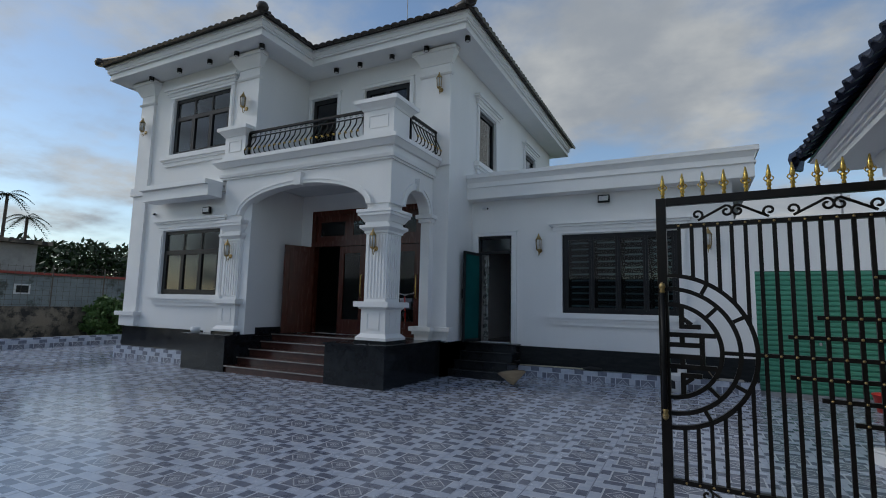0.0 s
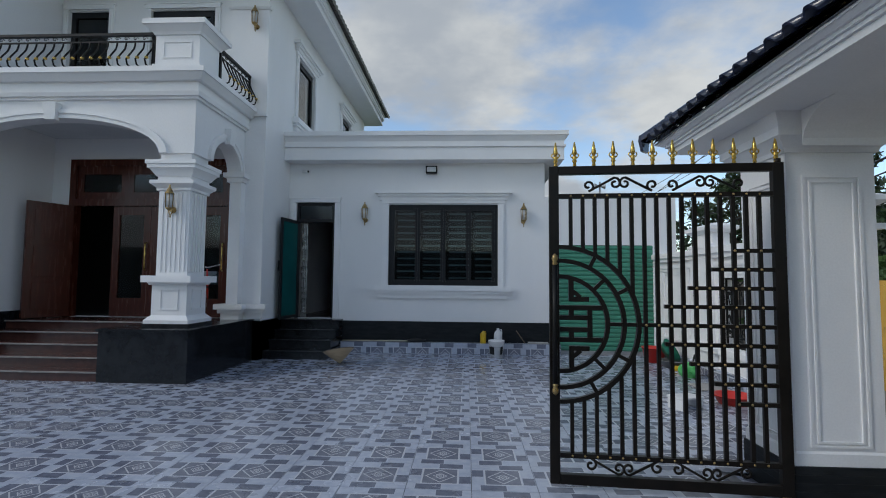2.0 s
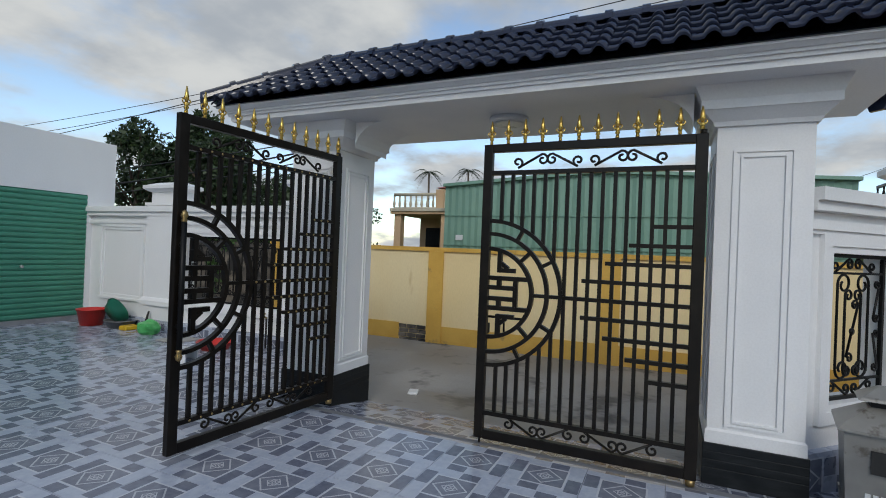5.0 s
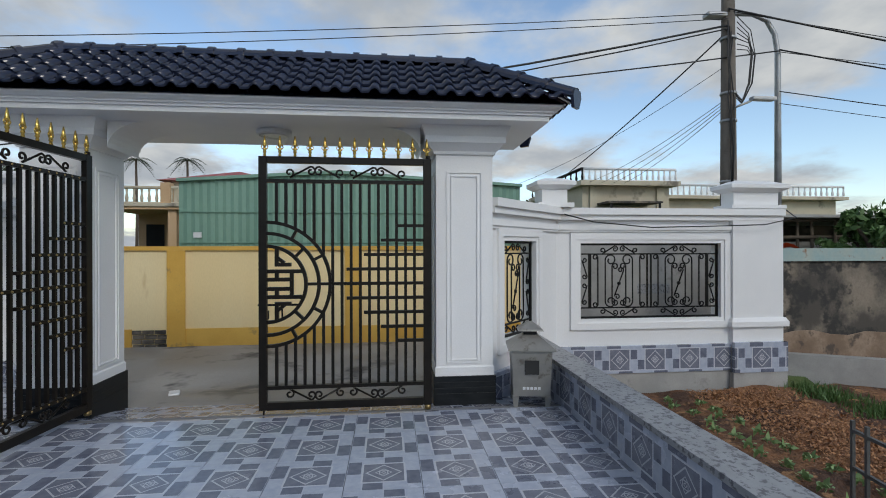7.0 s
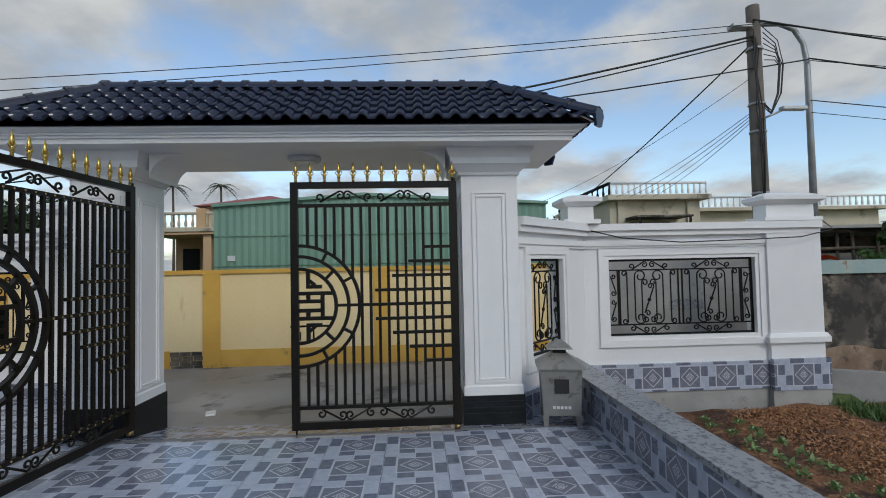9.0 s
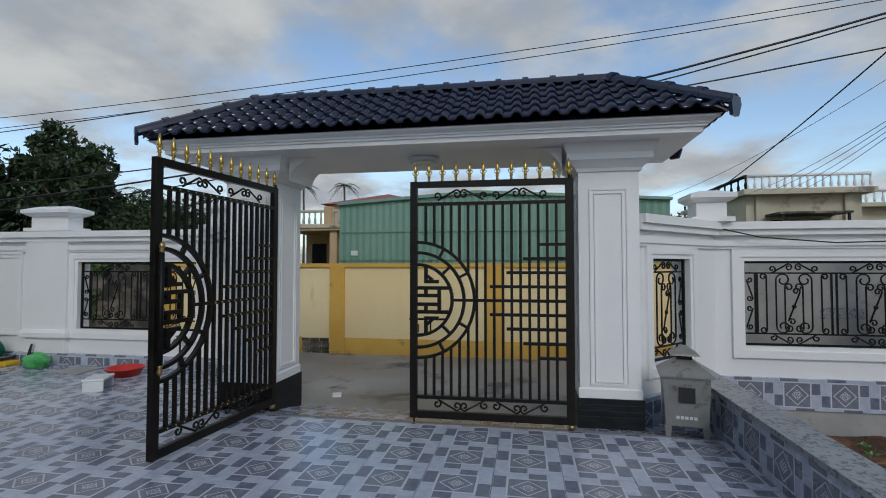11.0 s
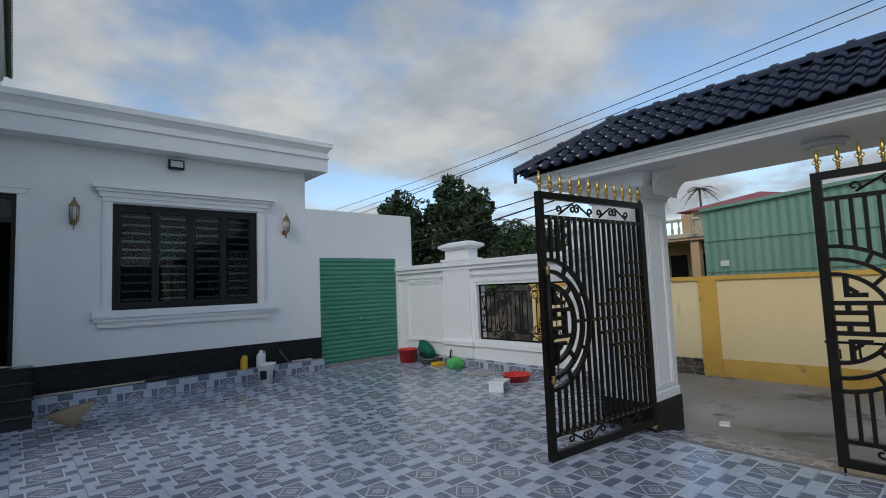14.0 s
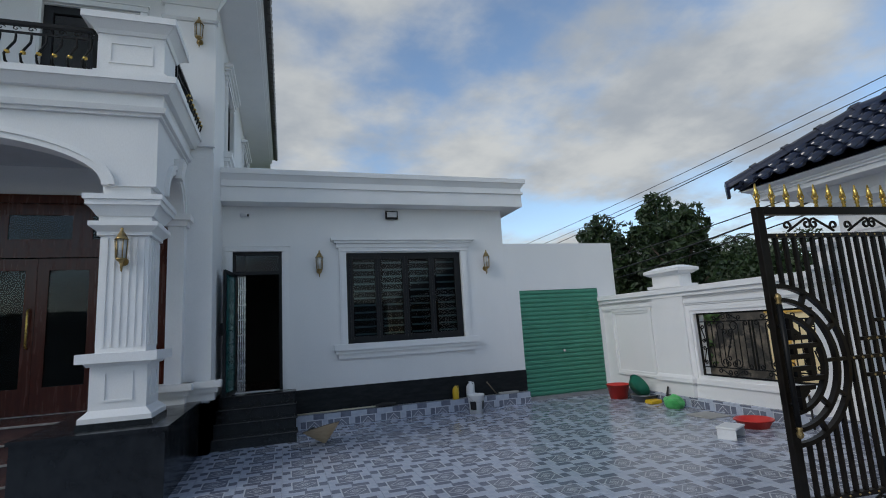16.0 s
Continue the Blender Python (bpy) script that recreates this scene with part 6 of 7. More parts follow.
def tree(x, y, h, r, seed, label, mat=LEAF, count=7000, size=0.11):
    rng = np.random.RandomState(seed)
    t = thing("tree", label, "tree", pose(x, y, -0.36), "trees beyond the walls")
    bm = bmesh.new()
    tube(bm, [(0, 0, 0), (0.05, 0.03, h * 0.3), (0.0, 0.1, h * 0.55), (0.08, 0.0, h * 0.8)], [0.16, 0.13, 0.09, 0.03], 8)
    cs = []
    for k in range(26):
        a = k * 2.4 + rng.rand()
        u = 0.30 + 0.72 * (k + rng.rand()) / 26
        rr = r * math.sqrt(max(0.1, 1 - ((u - 0.55) / 0.55) ** 2)) * (0.5 + 0.75 * rng.rand())
        tip = (math.cos(a) * rr, math.sin(a) * rr, h * u)
        tube(bm, [(0.0, 0.05, h * u * 0.6), (tip[0] * 0.5, tip[1] * 0.5, h * u * 0.82), tip], [0.05, 0.035, 0.012], 6)
        cs.append((*tip, r * (0.10 + 0.13 * rng.rand())))
        cs.append((tip[0] * 0.78, tip[1] * 0.78, tip[2] - 0.05 * h, r * (0.14 + 0.10 * rng.rand())))
        cs.append((tip[0] * 0.5, tip[1] * 0.5, h * (u + 0.01), r * 0.25))
    part("trunk", bm, BARK, t)
    cloud_part("crown", cs, count, size, seed + 5, mat, t)
    return t


for k, (x, y, h, r) in enumerate(((9.8, 20.5, 5.8, 2.2), (8.8, 15.2, 5.0, 1.5), (9.4, 12.6, 3.2, 1.2), (10.5, 17.6, 6.1, 2.0), (15.5, 17.6, 4.2, 2.2), (18.0, 21.0, 5.0, 2.4), (20, 20, 5.0, 3.0), (13.2, 21.5, 5.6, 2.6))):
    tree(x, y, h, r, 11 + k, "dense dark green tree beyond the yard wall", count=9000)
for k, (x, y, h, r) in enumerate(((7.3, 12.0, 2.3, 1.0), (7.2, 13.8, 2.4, 1.0), (7.3, 15.8, 2.4, 1.0), (-18.4, 12.6, 2.2, 0.9), (-18.3, 11.2, 1.7, 0.8), (5.1, -7.2, 2.5, 0.9), (5.8, -10.4, 2.3, 1.1))):
    tree(x, y, h, r, 41 + k, "bright green shrub behind the old wall", LEAF2, 4000, 0.09)
for k, (x, y) in enumerate(((-40, 30), (-46, 26), (-34, 40), (-28, 44), (-50, 20), (40, 40), (52, 20), (48, -12), (44, -30))):
    tree(x, y, 6.0, 5.0, 71 + k, "far dark green tree on the skyline", LEAF, 4000, 0.3)


def palm(x, y, h, seed):
    rng = np.random.RandomState(seed)
    p = thing("palm_tree", "tall areca palm with a slim trunk against the sky", "palm", pose(x, y, -0.36), "areca palms")
    bm = bmesh.new(); tube(bm, [(0, 0, 0), (0.1, 0, h * 0.5), (0.05, 0.05, h)], [0.12, 0.10, 0.08], 8); part("trunk", bm, BARK, p)
    verts, faces = [], []
    for k in range(13):
        a = k * 2.4 + rng.rand() * 0.4
        el = 0.9 - 1.3 * (k / 13)
        d = Vector((math.cos(a), math.sin(a), 0))
        L = 1.05 + 0.25 * rng.rand()
        side = Vector((-d.y, d.x, 0))
        spine = [Vector((0.05, 0.05, h)) + d * (L * s) + Vector((0, 0, math.sin(el) * L * s - 1.05 * s * s)) for s in [j / 12 for j in range(13)]]
        for j in range(1, 13):
            for sg in (-1, 1):
                i = len(verts)
                b = spine[j]
                w = 0.30 * math.sin(math.pi * (0.15 + 0.8 * j / 13))
                tip = b + side * sg * w + d * 0.18 - Vector((0, 0, w * 0.55))
                verts += [tuple(b - d * 0.04), tuple(b + d * 0.05), tuple(tip)]
                faces.append((i, i + 1, i + 2))
    me = bpy.data.meshes.new("crown"); me.from_pydata(verts, [], faces); me.materials.append(PALM)
    ob = new("crown", me); ob.parent = p
    return p


for k, (x, y, h) in enumerate(((35.0, 20.7, 8.5), (35.0, 17.1, 8.5), (20.0, 22.8, 5.9), (-36.0, 14.8, 7.8), (-36.0, 15.9, 6.6), (-40.0, 16.2, 5.2))):
    palm(x, y, h, 5 + k)

# seedlings, straw and grass of the vegetable bed
seed = thing("seedling", "small pale green vegetable seedling in the soil", "seedling", pose(1.4, -0.7, -0.40), "seedlings in the bed")
cloud_part("leaves", [(0, 0, 0.04, 0.05)], 14, 0.042, 3, SPROUT, seed)
rng = np.random.RandomState(4)
for k in range(34):
    x, y = (2.2 - 0.11 * k + rng.rand() * 0.1, -1.14 - 0.32 * (k % 2) - 0.10 * rng.rand())
    copy_thing(seed, pose(x, y, -0.41, 0, 0, rng.rand() * 360))
v, f = [], []
for k in range(26000):
    x, y = -3 + 5.7 * rng.rand(), -2.25 + 0.40 * rng.normal()
    if y > -1.62 or y < -3.0: continue
    a, L = rng.rand() * 6.28, 0.012 + 0.03 * rng.rand()
    p = Vector((x, y, -0.425 + 0.06 * rng.rand())); d = Vector((math.cos(a), math.sin(a), 0.5 * rng.normal()))
    i = len(v); w = Vector((-d.y, d.x, 0.6 * rng.normal())) * (0.004 + 0.008 * rng.rand())
    v += [tuple(p), tuple(p + d * L * 0.5 + w), tuple(p + d * L), tuple(p + d * L * 0.5 - w)]; f.append((i, i + 1, i + 2, i + 3))
me = bpy.data.meshes.new("leaf_litter"); me.from_pydata(v, [], f); me.materials.append(STRAW)
tagged(new("leaf_litter", me), "dry brown leaf litter strewn over the garden soil", "leaf litter", kind="stuff")
v, f = [], []
for k in range(2600):
    s = rng.rand()
    x, y = 3.0 - 3.0 * s + 0.22 * rng.normal(), -3.45 - 0.1 * s + 0.14 * rng.normal()
    if x > 2.85: continue
    h = 0.06 + 0.1 * rng.rand(); a = rng.rand() * 6.28
    i = len(v); c, sn = math.cos(a) * 0.012, math.sin(a) * 0.012
    v += [(x - c, y - sn, -0.46), (x + c, y + sn, -0.46), (x + 0.04 * rng.normal(), y + 0.04 * rng.normal(), -0.42 + h * 0.7)]; f.append((i, i + 1, i + 2))
me = bpy.data.meshes.new("grass_verge"); me.from_pydata(v, [], f); me.materials.append(LEAF2)
tagged(new("grass_verge", me), "ragged green grass along the concrete kerb", "grass", kind="stuff")

# timber scaffold and tarpaulin behind the old wall
sc = thing("timber_scaffold", "old timber and bamboo scaffold behind the mouldy wall", "scaffold", pose(6.0, -5.5, -0.70))
for k in range(16):
    bm = bmesh.new(); u = -k * 0.38
    tube(bm, [(0, u, 0), (0.1 * math.sin(k), u + 0.08 * math.cos(k * 2), 2.75)], 0.03, 6); part("pole", bm, BAMBOO, sc)
for z in (2.0, 2.4, 2.75):
    bm = bmesh.new(); tube(bm, [(0, 0.2, z), (0, -6.2, z + 0.05)], 0.035, 6); part("ledger", bm, BAMBOO, sc)
# Added sheet; its dark colour stands in for the shade under the roof
part("dark_backing", boxes((2.8, 2.9, -6.3, 0.2, 0, 2.79)), OLDWALL, sc, "added dark sheet standing in for the shaded inside")
part("roof_sheet", boxes((-0.3, 3.0, -6.4, 0.3, 2.8, 2.86)), CONCRETE, sc, "grey fibre cement sheet")
for a, c in (((0.2, -3.0, 2.8), (0.2, -4.0, 4.4)), ((0.2, -4.2, 2.8), (0.2, -3.9, 4.3))):
    bm = bmesh.new(); tube(bm, [a, c], 0.025, 6); part("pole", bm, BAMBOO, sc)
bm = bmesh.new()
tp = [[bm.verts.new((4.25 + 0.2 * i, -4.75 + 0.14 * j, 1.45 + 0.12 * math.sin(i * 1.3 + j) * 0.6 + 0.03 * j)) for j in range(6)] for i in range(4)]
for i in range(3):
    for j in range(5):
        bm.faces.new((tp[i][j], tp[i + 1][j], tp[i + 1][j + 1], tp[i][j + 1]))
bmesh.ops.solidify(bm, geom=bm.faces[:], thickness=0.01)
tarp = solid("tarpaulin", bm, ORANGE, "crumpled orange tarpaulin heaped behind the old wall", "tarpaulin")
solid("rubble_stand", boxes((4.2, 4.9, -4.9, -3.9, -0.36, 1.40)), OLDWALL, "old block pile behind the mouldy wall", "block pile")

# left edge of the yard
structure("kerb_west", boxes((-17.2, -16.9, 0.3, 30.0, -0.36, 0.28)), TILE_Y, "patterned tile kerb at the far yard edge", "kerb")
structure("wall_west_low", boxes((-18.9, -18.7, 4, 30, -0.36, 1.15)), OLDWALL, "low dark stained wall beyond the yard kerb", "wall")
structure("coping_west", boxes((-24.3, -23.9, 4, 30, 2.352, 2.45)), REDROOF, "red tile edge on the neighbour wall", "coping")
structure("wall_west_neighbour", boxes((-24.2, -24.0, 4, 30, -0.36, 2.35)), NEIGHBOUR, "grey stained neighbour wall", "wall")
hut = thing("grey_hut", "low grey neighbour hut with a flat roof and window", "hut")
part("wall", boxes((-30, -25.6, 8.0, 12.1, -0.36, 3.7)), CONCRETE, hut)
part("roof", boxes((-30.4, -25.2, 7.8, 12.5, 3.7, 3.86)), OLDWALL, hut)
wf = thing("wire_fence", "thin wire mesh fence on slim posts", "fence")
for k in range(7):
    part("post", boxes((-18.78, -18.75, 8 + k * 1.6, 8.03 + k * 1.6, 1.14, 2.5)), POLEMAT, wf)
for k in range(9):
    part("wire", boxes((-18.77, -18.763, 8, 17.6, 1.2 + k * 0.15, 1.207 + k * 0.15)), POLEMAT, wf)
for k in range(50):
    part("wire", boxes((-18.762, -18.756, 8 + k * 0.195, 8.007 + k * 0.195, 1.16, 2.45)), POLEMAT, wf)
hatch = thing("wall_vent", "small white framed vent in the neighbour wall", "vent")
part("frame", boxes((-24.0 + 0.001, -23.96, 10.75, 11.3, 1.55, 1.95)), WHITEPL, hatch)
# Solid slab over the frame; the hole's darkness is only its colour
part("opening", boxes((-23.96 + 0.001, -23.95, 10.82, 11.23, 1.61, 1.89)), DARKFRAME, hatch)

# ---- poles and cables ----
up = thing("utility_pole", "weathered utility pole hung with black cables", "utility pole", pose(5.0, -3.97, -0.33))
bm = bmesh.new(); tube(bm, [(0, 0, 0), (0, 0, 6.42)], [0.16, 0.11], 14); part("pole", bm, POLEMAT, up)
for z in (3.0, 4.1, 4.6, 5.6):
    part("band", lathe(bmesh.new(), [(0.135, z), (0.145, z + 0.02), (0.135, z + 0.05)], 14), GALV, up)
rng = np.random.RandomState(8)
for k in range(7):
    bm = bmesh.new()
    w = 0.30 + 0.16 * rng.rand()
    tube(bm, [(-0.1, -0.10, 6.0 - 0.1 * k), (-0.12, -w * 0.8, 5.75 - 0.06 * k), (-0.12, -w, 5.3), (-0.1, -w * 0.9, 4.8), (-0.1, -w * 0.5, 4.42 + 0.05 * rng.rand()), (-0.1, -0.05, 4.55 + 0.1 * rng.rand())], 0.008, 6)
    part("cable_loop", bm, CABLE, up)
for k in range(4):
    bm = bmesh.new()
    tube(bm, [(-0.14, 0.10 - 0.03 * k, 5.9 - 0.1 * k), (-0.17, 0.14 + 0.03 * rng.normal(), 5.2), (-0.16, 0.08 + 0.05 * rng.normal(), 4.5), (-0.15, 0.03 + 0.05 * rng.normal(), 3.6), (-0.15, 0.04, 2.6)], 0.011, 6)
    part("cable_run", bm, CABLE, up)
lp = thing("street_lamp", "galvanised street lamp with a curved arm", "street lamp", pose(5.0, -4.95, -0.33))
bm = bmesh.new(); tube(bm, [(0, 0, 0), (0, 0, 5.4), (0, 0.06, 5.75), (0, 0.22, 6.0), (0, 0.5, 6.1), (0, 1.1, 6.08)], [0.07, 0.05, 0.045, 0.045, 0.04, 0.035], 12); part("post", bm, GALV, lp)
part("lamp_head", soft_box(-0.1, 0.1, 1.05, 1.42, 6.0, 6.08, 0.02), GALV, lp)
lp2 = thing("street_lamp", "small flat lamp on a short arm fixed to the pole", "street lamp", pose(4.86, -3.97, 4.0))
bm = bmesh.new(); tube(bm, [(0, 0, 0), (-0.05, -0.3, 0.12)], 0.02, 8); part("arm", bm, GALV, lp2)
part("lamp_head", soft_box(-0.12, 0.02, -0.75, -0.3, 0.13, 0.20, 0.02), LAMPGLASS, lp2)


def cable(p, q, sag, r=0.012, label="black overhead cable strung along the lane"):
    p, q = Vector(p), Vector(q)
    bm = bmesh.new()
    tube(bm, [p.lerp(q, s) - Vector((0, 0, sag * 4 * s * (1 - s))) for s in [k / 24 for k in range(25)]], r, 6)
    solid("overhead_cable", bm, CABLE, label, "cable", "overhead cables")


P = (5.0, -3.97)
cable((4.9, -3.9, 5.72), (4.9, 40, 4.9), 0.9, 0.007)
cable((4.9, -3.9, 5.62), (4.9, 40, 4.5), 0.9, 0.007)
cable((4.9, -3.9, 5.50), (6.2, 40, 4.8), 2.4, 0.018)
cable((4.9, -3.9, 5.44), (6.4, 40, 4.6), 2.5, 0.012)
cable((4.9, -4.9, 5.08), (6.0, 40, 4.4), 1.6, 0.012)
cable((4.9, -3.9, 5.80), (4.5, -45, 4.2), 1.2, 0.018)
cable((4.9, -3.9, 5.76), (4.5, -45, 4.4), 0.9, 0.008)
cable((4.9, -4.9, 5.10), (4.5, -45, 3.6), 1.0, 0.014)
cable((4.9, -4.9, 5.06), (4.5, -45, 4.2), 0.6, 0.007)
cable((4.9, -4.9, 4.34), (4.5, -45, 3.4), 0.8, 0.009)
cable((4.9, -4.9, 4.12), (4.5, -45, 3.1), 0.8, 0.006)
cable((4.9, -3.9, 5.4), (13.0, -3.3, 3.6), 0.1, 0.014)
cable((4.9, -3.9, 4.8), (13.0, -1.0, 3.3), 0.3, 0.005)
for k in range(4):
    cable((4.9, -3.9, 4.2 - 0.05 * k), (13.0 + k * 0.3, -4.6 - k * 0.5, 3.75), 0.15, 0.006)
cable((3.2, 8.0, 3.9), (8.0, 40, 5.0), 0.4, 0.008)
bm = bmesh.new(); tube(bm, [(2.86, -0.1, 1.93), (2.85, -0.5, 1.83), (2.85, -1.3, 1.76), (2.85, -2.2, 1.78), (2.80, -2.9, 1.80), (2.85, -3.4, 1.9), (4.8, -4.6, 2.4)], 0.008, 6)
solid("loose_wire", bm, CABLE, "thin black wire sagging along the wall top", "wire")


# ---- wall lanterns, floodlights and small fixtures ----
lan = thing("wall_lantern", "small antique brass wall lantern with clear glass", "wall lantern", pose(-2.98, AY, 2.62), "brass wall lanterns")
bm = bmesh.new(); lathe(bm, [(0.045, -0.02), (0.05, 0.0)], 14, (0, 0, 0.10), "y"); part("backplate", bm, BRASS, lan)
bm = bmesh.new(); tube(bm, [(0, -0.01, 0.10), (0, -0.06, 0.03), (0, -0.10, 0.02), (0, -0.115, 0.08)], 0.009, 8); tube(bm, [(0, -0.05, 0.04), (0, -0.075, -0.02), (0, -0.105, -0.01), (0, -0.10, 0.02)], 0.006, 8); part("arm", bm, BRASS, lan)
bm = bmesh.new(); lathe(bm, [(0.02, 0.08), (0.05, 0.105), (0.058, 0.12)], 6, (0, -0.115, 0)); part("base", bm, BRASS, lan)
bm = bmesh.new(); lathe(bm, [(0.046, 0.12), (0.056, 0.33)], 6, (0, -0.115, 0)); part("glass", bm, LAMPGLASS, lan)
bm = bmesh.new()
for k in range(6):
    a = math.pi * k / 3
    tube(bm, [(0.052 * math.cos(a), -0.115 + 0.052 * math.sin(a), 0.12), (0.062 * math.cos(a), -0.115 + 0.062 * math.sin(a), 0.33)], 0.006, 5)
part("cage", bm, BRASS, lan)
bm = bmesh.new(); lathe(bm, [(0.075, 0.33), (0.06, 0.35), (0.035, 0.40), (0.02, 0.42), (0.012, 0.44), (0.018, 0.455), (0.0, 0.47)], 6, (0, -0.115, 0)); part("roof", bm, BRASS, lan)
for x, y, z in ((0.30, AY, 2.60), (-5.29, 8.516, 2.40), (-9.17, 8.516, 2.35), (-4.82, MY - 0.07, 6.10), (-9.02, WY - 0.07, 5.75), (-12.7, WY - 0.07, 5.70)):
    copy_thing(lan, pose(x, y, z))
fl = thing("floodlight", "small black LED floodlight on the white wall", "floodlight", pose(-1.60, AY, 3.77), "wall floodlights")
part("body", soft_box(-0.12, 0.12, -0.10, -0.04, -0.08, 0.08, 0.01), BLACKIRON, fl)
part("lens", boxes((-0.095, 0.095, -0.104, -0.1005, -0.045, 0.055)), LAMPGLASS, fl)
part("bracket", boxes((-0.03, 0.03, -0.04, 0.0, -0.02, 0.03)), BLACKIRON, fl)
copy_thing(fl, pose(-10.1, WY, 3.56))
cc = thing("security_camera", "small white bullet camera on the wall", "camera", pose(-4.30, AY, 3.75), "security cameras")
bm = bmesh.new(); tube(bm, [(0, 0, 0), (0, -0.06, 0.0)], 0.035, 12); part("mount", bm, WHITEPL, cc)
bm = bmesh.new(); tube(bm, [(-0.02, -0.05, 0.0), (0.10, -0.10, -0.02)], 0.028, 12); part("body", bm, WHITEPL, cc)
bm = bmesh.new(); tube(bm, [(0.101, -0.1005, -0.0202), (0.112, -0.105, -0.022)], 0.024, 12); part("lens", bm, BLACKIRON, cc)
copy_thing(cc, pose(-12.1, WY, 3.60))

# rooftop water tank
wt = thing("water_tank", "stainless steel water tank on a frame on the annex roof", "water tank", pose(-2.9, 15.8, 4.0))
bm = bmesh.new(); lathe(bm, [(0.0, -0.62), (0.30, -0.55), (0.36, -0.45), (0.36, 0.45), (0.30, 0.55), (0.0, 0.62)], 24, (0, 0, 1.25), "y"); part("tank", bm, STEEL, wt)
for y in (-0.4, 0.4):
    for x in (-0.3, 0.3):
        part("leg", boxes((x - 0.02, x + 0.02, y - 0.02, y + 0.02, 0, 0.98)), GALV, wt)
    part("cross_bar", boxes((-0.34, 0.34, y - 0.021, y + 0.021, 0.9, 0.94)), GALV, wt)
ls = thing("horn_speaker", "pair of grey horn loudspeakers on a thin mast", "loudspeaker", pose(5.2, 24.0, -0.36))
bm = bmesh.new(); tube(bm, [(0, 0, 0), (0, 0, 6.4)], 0.04, 8); part("mast", bm, GALV, ls)
for s in (-1, 1):
    bm = bmesh.new(); lathe(bm, [(0.03, 0.0), (0.05, 0.07), (0.13, 0.22), (0.14, 0.23)] if s > 0 else [(0.14, -0.23), (0.13, -0.22), (0.05, -0.07), (0.03, 0.0)], 16, (0, 0, 6.2), "x"); part("horn", bm, GALV, ls)
an = thing("roof_aerial", "thin metal aerial rod on the roof", "aerial", pose(-7.3, 12.6, 9.0))
bm = bmesh.new(); tube(bm, [(0, 0, 0), (0, 0, 2.2)], 0.012, 6); part("rod", bm, GALV, an)

# ---- loose things in the yard ----
un = thing("burning_furnace", "dull tin votive paper burner with a hipped lid on four feet", "paper burner", pose(1.28, 0.80, 0.0, 0, 0, -8))
un.matrix_world = pose(1.28, 0.82, fall(1.28), 0, 0, -10)
part("body", tiers((-0.17, 0.17, -0.17, 0.17), ((0.0, 0.12, 0.02, 0.55),)), RUSTTIN, un)
# Solid plate, not a hole; its black paints the darkness inside
part("mouth_plate", boxes((-0.196, -0.188, -0.065, 0.065, 0.33, 0.46)), RUBBER, un, "square black plate painting the dark of the opening")
part("lid", tiers((-0.17, 0.17, -0.17, 0.17), ((0.05, 0.55, 0.05, 0.565), (0.05, 0.565, -0.10, 0.68))), RUSTTIN, un)
part("chimney", tiers((-0.06, 0.06, -0.06, 0.06), ((0.0, 0.68, 0.0, 0.72),)), RUBBER, un)
part("cowl", tiers((-0.06, 0.06, -0.06, 0.06), ((0.06, 0.72, 0.05, 0.735), (0.05, 0.735, -0.04, 0.80))), RUSTTIN, un)
for sx in (-1, 1):
    for sy in (-1, 1):
        part("leg", tiers((sx * 0.15 - 0.025, sx * 0.15 + 0.025, sy * 0.15 - 0.025, sy * 0.15 + 0.025), ((-0.008, 0.0, 0.005, 0.12),)), RUSTTIN, un)
for k in range(5):
    part("inscription_bar", boxes((-0.182, -0.1775, -0.08 + k * 0.035, -0.055 + k * 0.035, 0.185, 0.21)), WHITEPL, un, "pale unreadable lettering")


def basin(name, label, mat, m, r, h):
    b = thing(name, label, "basin", m)
    bm = bmesh.new(); lathe(bm, [(0.0, 0.0), (r * 0.72, 0.0), (r * 0.97, h), (r, h), (r * 1.02, h - 0.012), (r * 1.0, h + 0.006), (r * 0.93, h), (r * 0.69, 0.012), (0.0, 0.012)], 28)
    part("bowl", bm, mat, b)
    return b


basin("plastic_basin", "shallow red plastic wash basin on the tiles", REDPL, pose(2.42, 7.62, 0.0), 0.24, 0.11)
basin("plastic_basin", "deep red plastic tub beside the wall", REDPL, pose(2.62, 10.75, 0.0), 0.22, 0.27)
basin("metal_bowl", "grey metal bowl on the tiles", GREYPL, pose(2.76, 10.2, 0.0), 0.24, 0.12)
basin("plastic_basin", "dark green plastic bowl tipped against the wall", GREENPL, pose(2.66, 10.28, 0.23, 0, 62, 0), 0.22, 0.12)
bm = bmesh.new(); bmesh.ops.create_icosphere(bm, subdivisions=3, radius=0.16)
for v in bm.verts:
    v.co *= 1 + 0.22 * noise.noise(v.co * 9); v.co.z *= 0.8
    v.co.z = max(v.co.z, -0.11)
    if v.co.z > 0.09: v.co.x *= 0.6; v.co.y *= 0.6
solid("plastic_bag", bm, BAGGREEN, "crumpled green plastic bag on the tiles", "plastic bag", m=pose(2.62, 9.28, 0.11))
bag = solid("dustpan", soft_box(-0.12, 0.12, -0.09, 0.09, 0, 0.07, 0.02), YELPL, "yellow dustpan beside the bowl", "dustpan", m=pose(2.70, 9.88, 0.0))
bm = bmesh.new(); tube(bm, [(0, 0, 0), (0.06, -0.02, 0.30)], [0.028, 0.014], 8)
solid("hand_broom", bm, RUBBER, "short black hand broom leaning on the wall", "broom", m=pose(2.82, 9.70, 0.0))
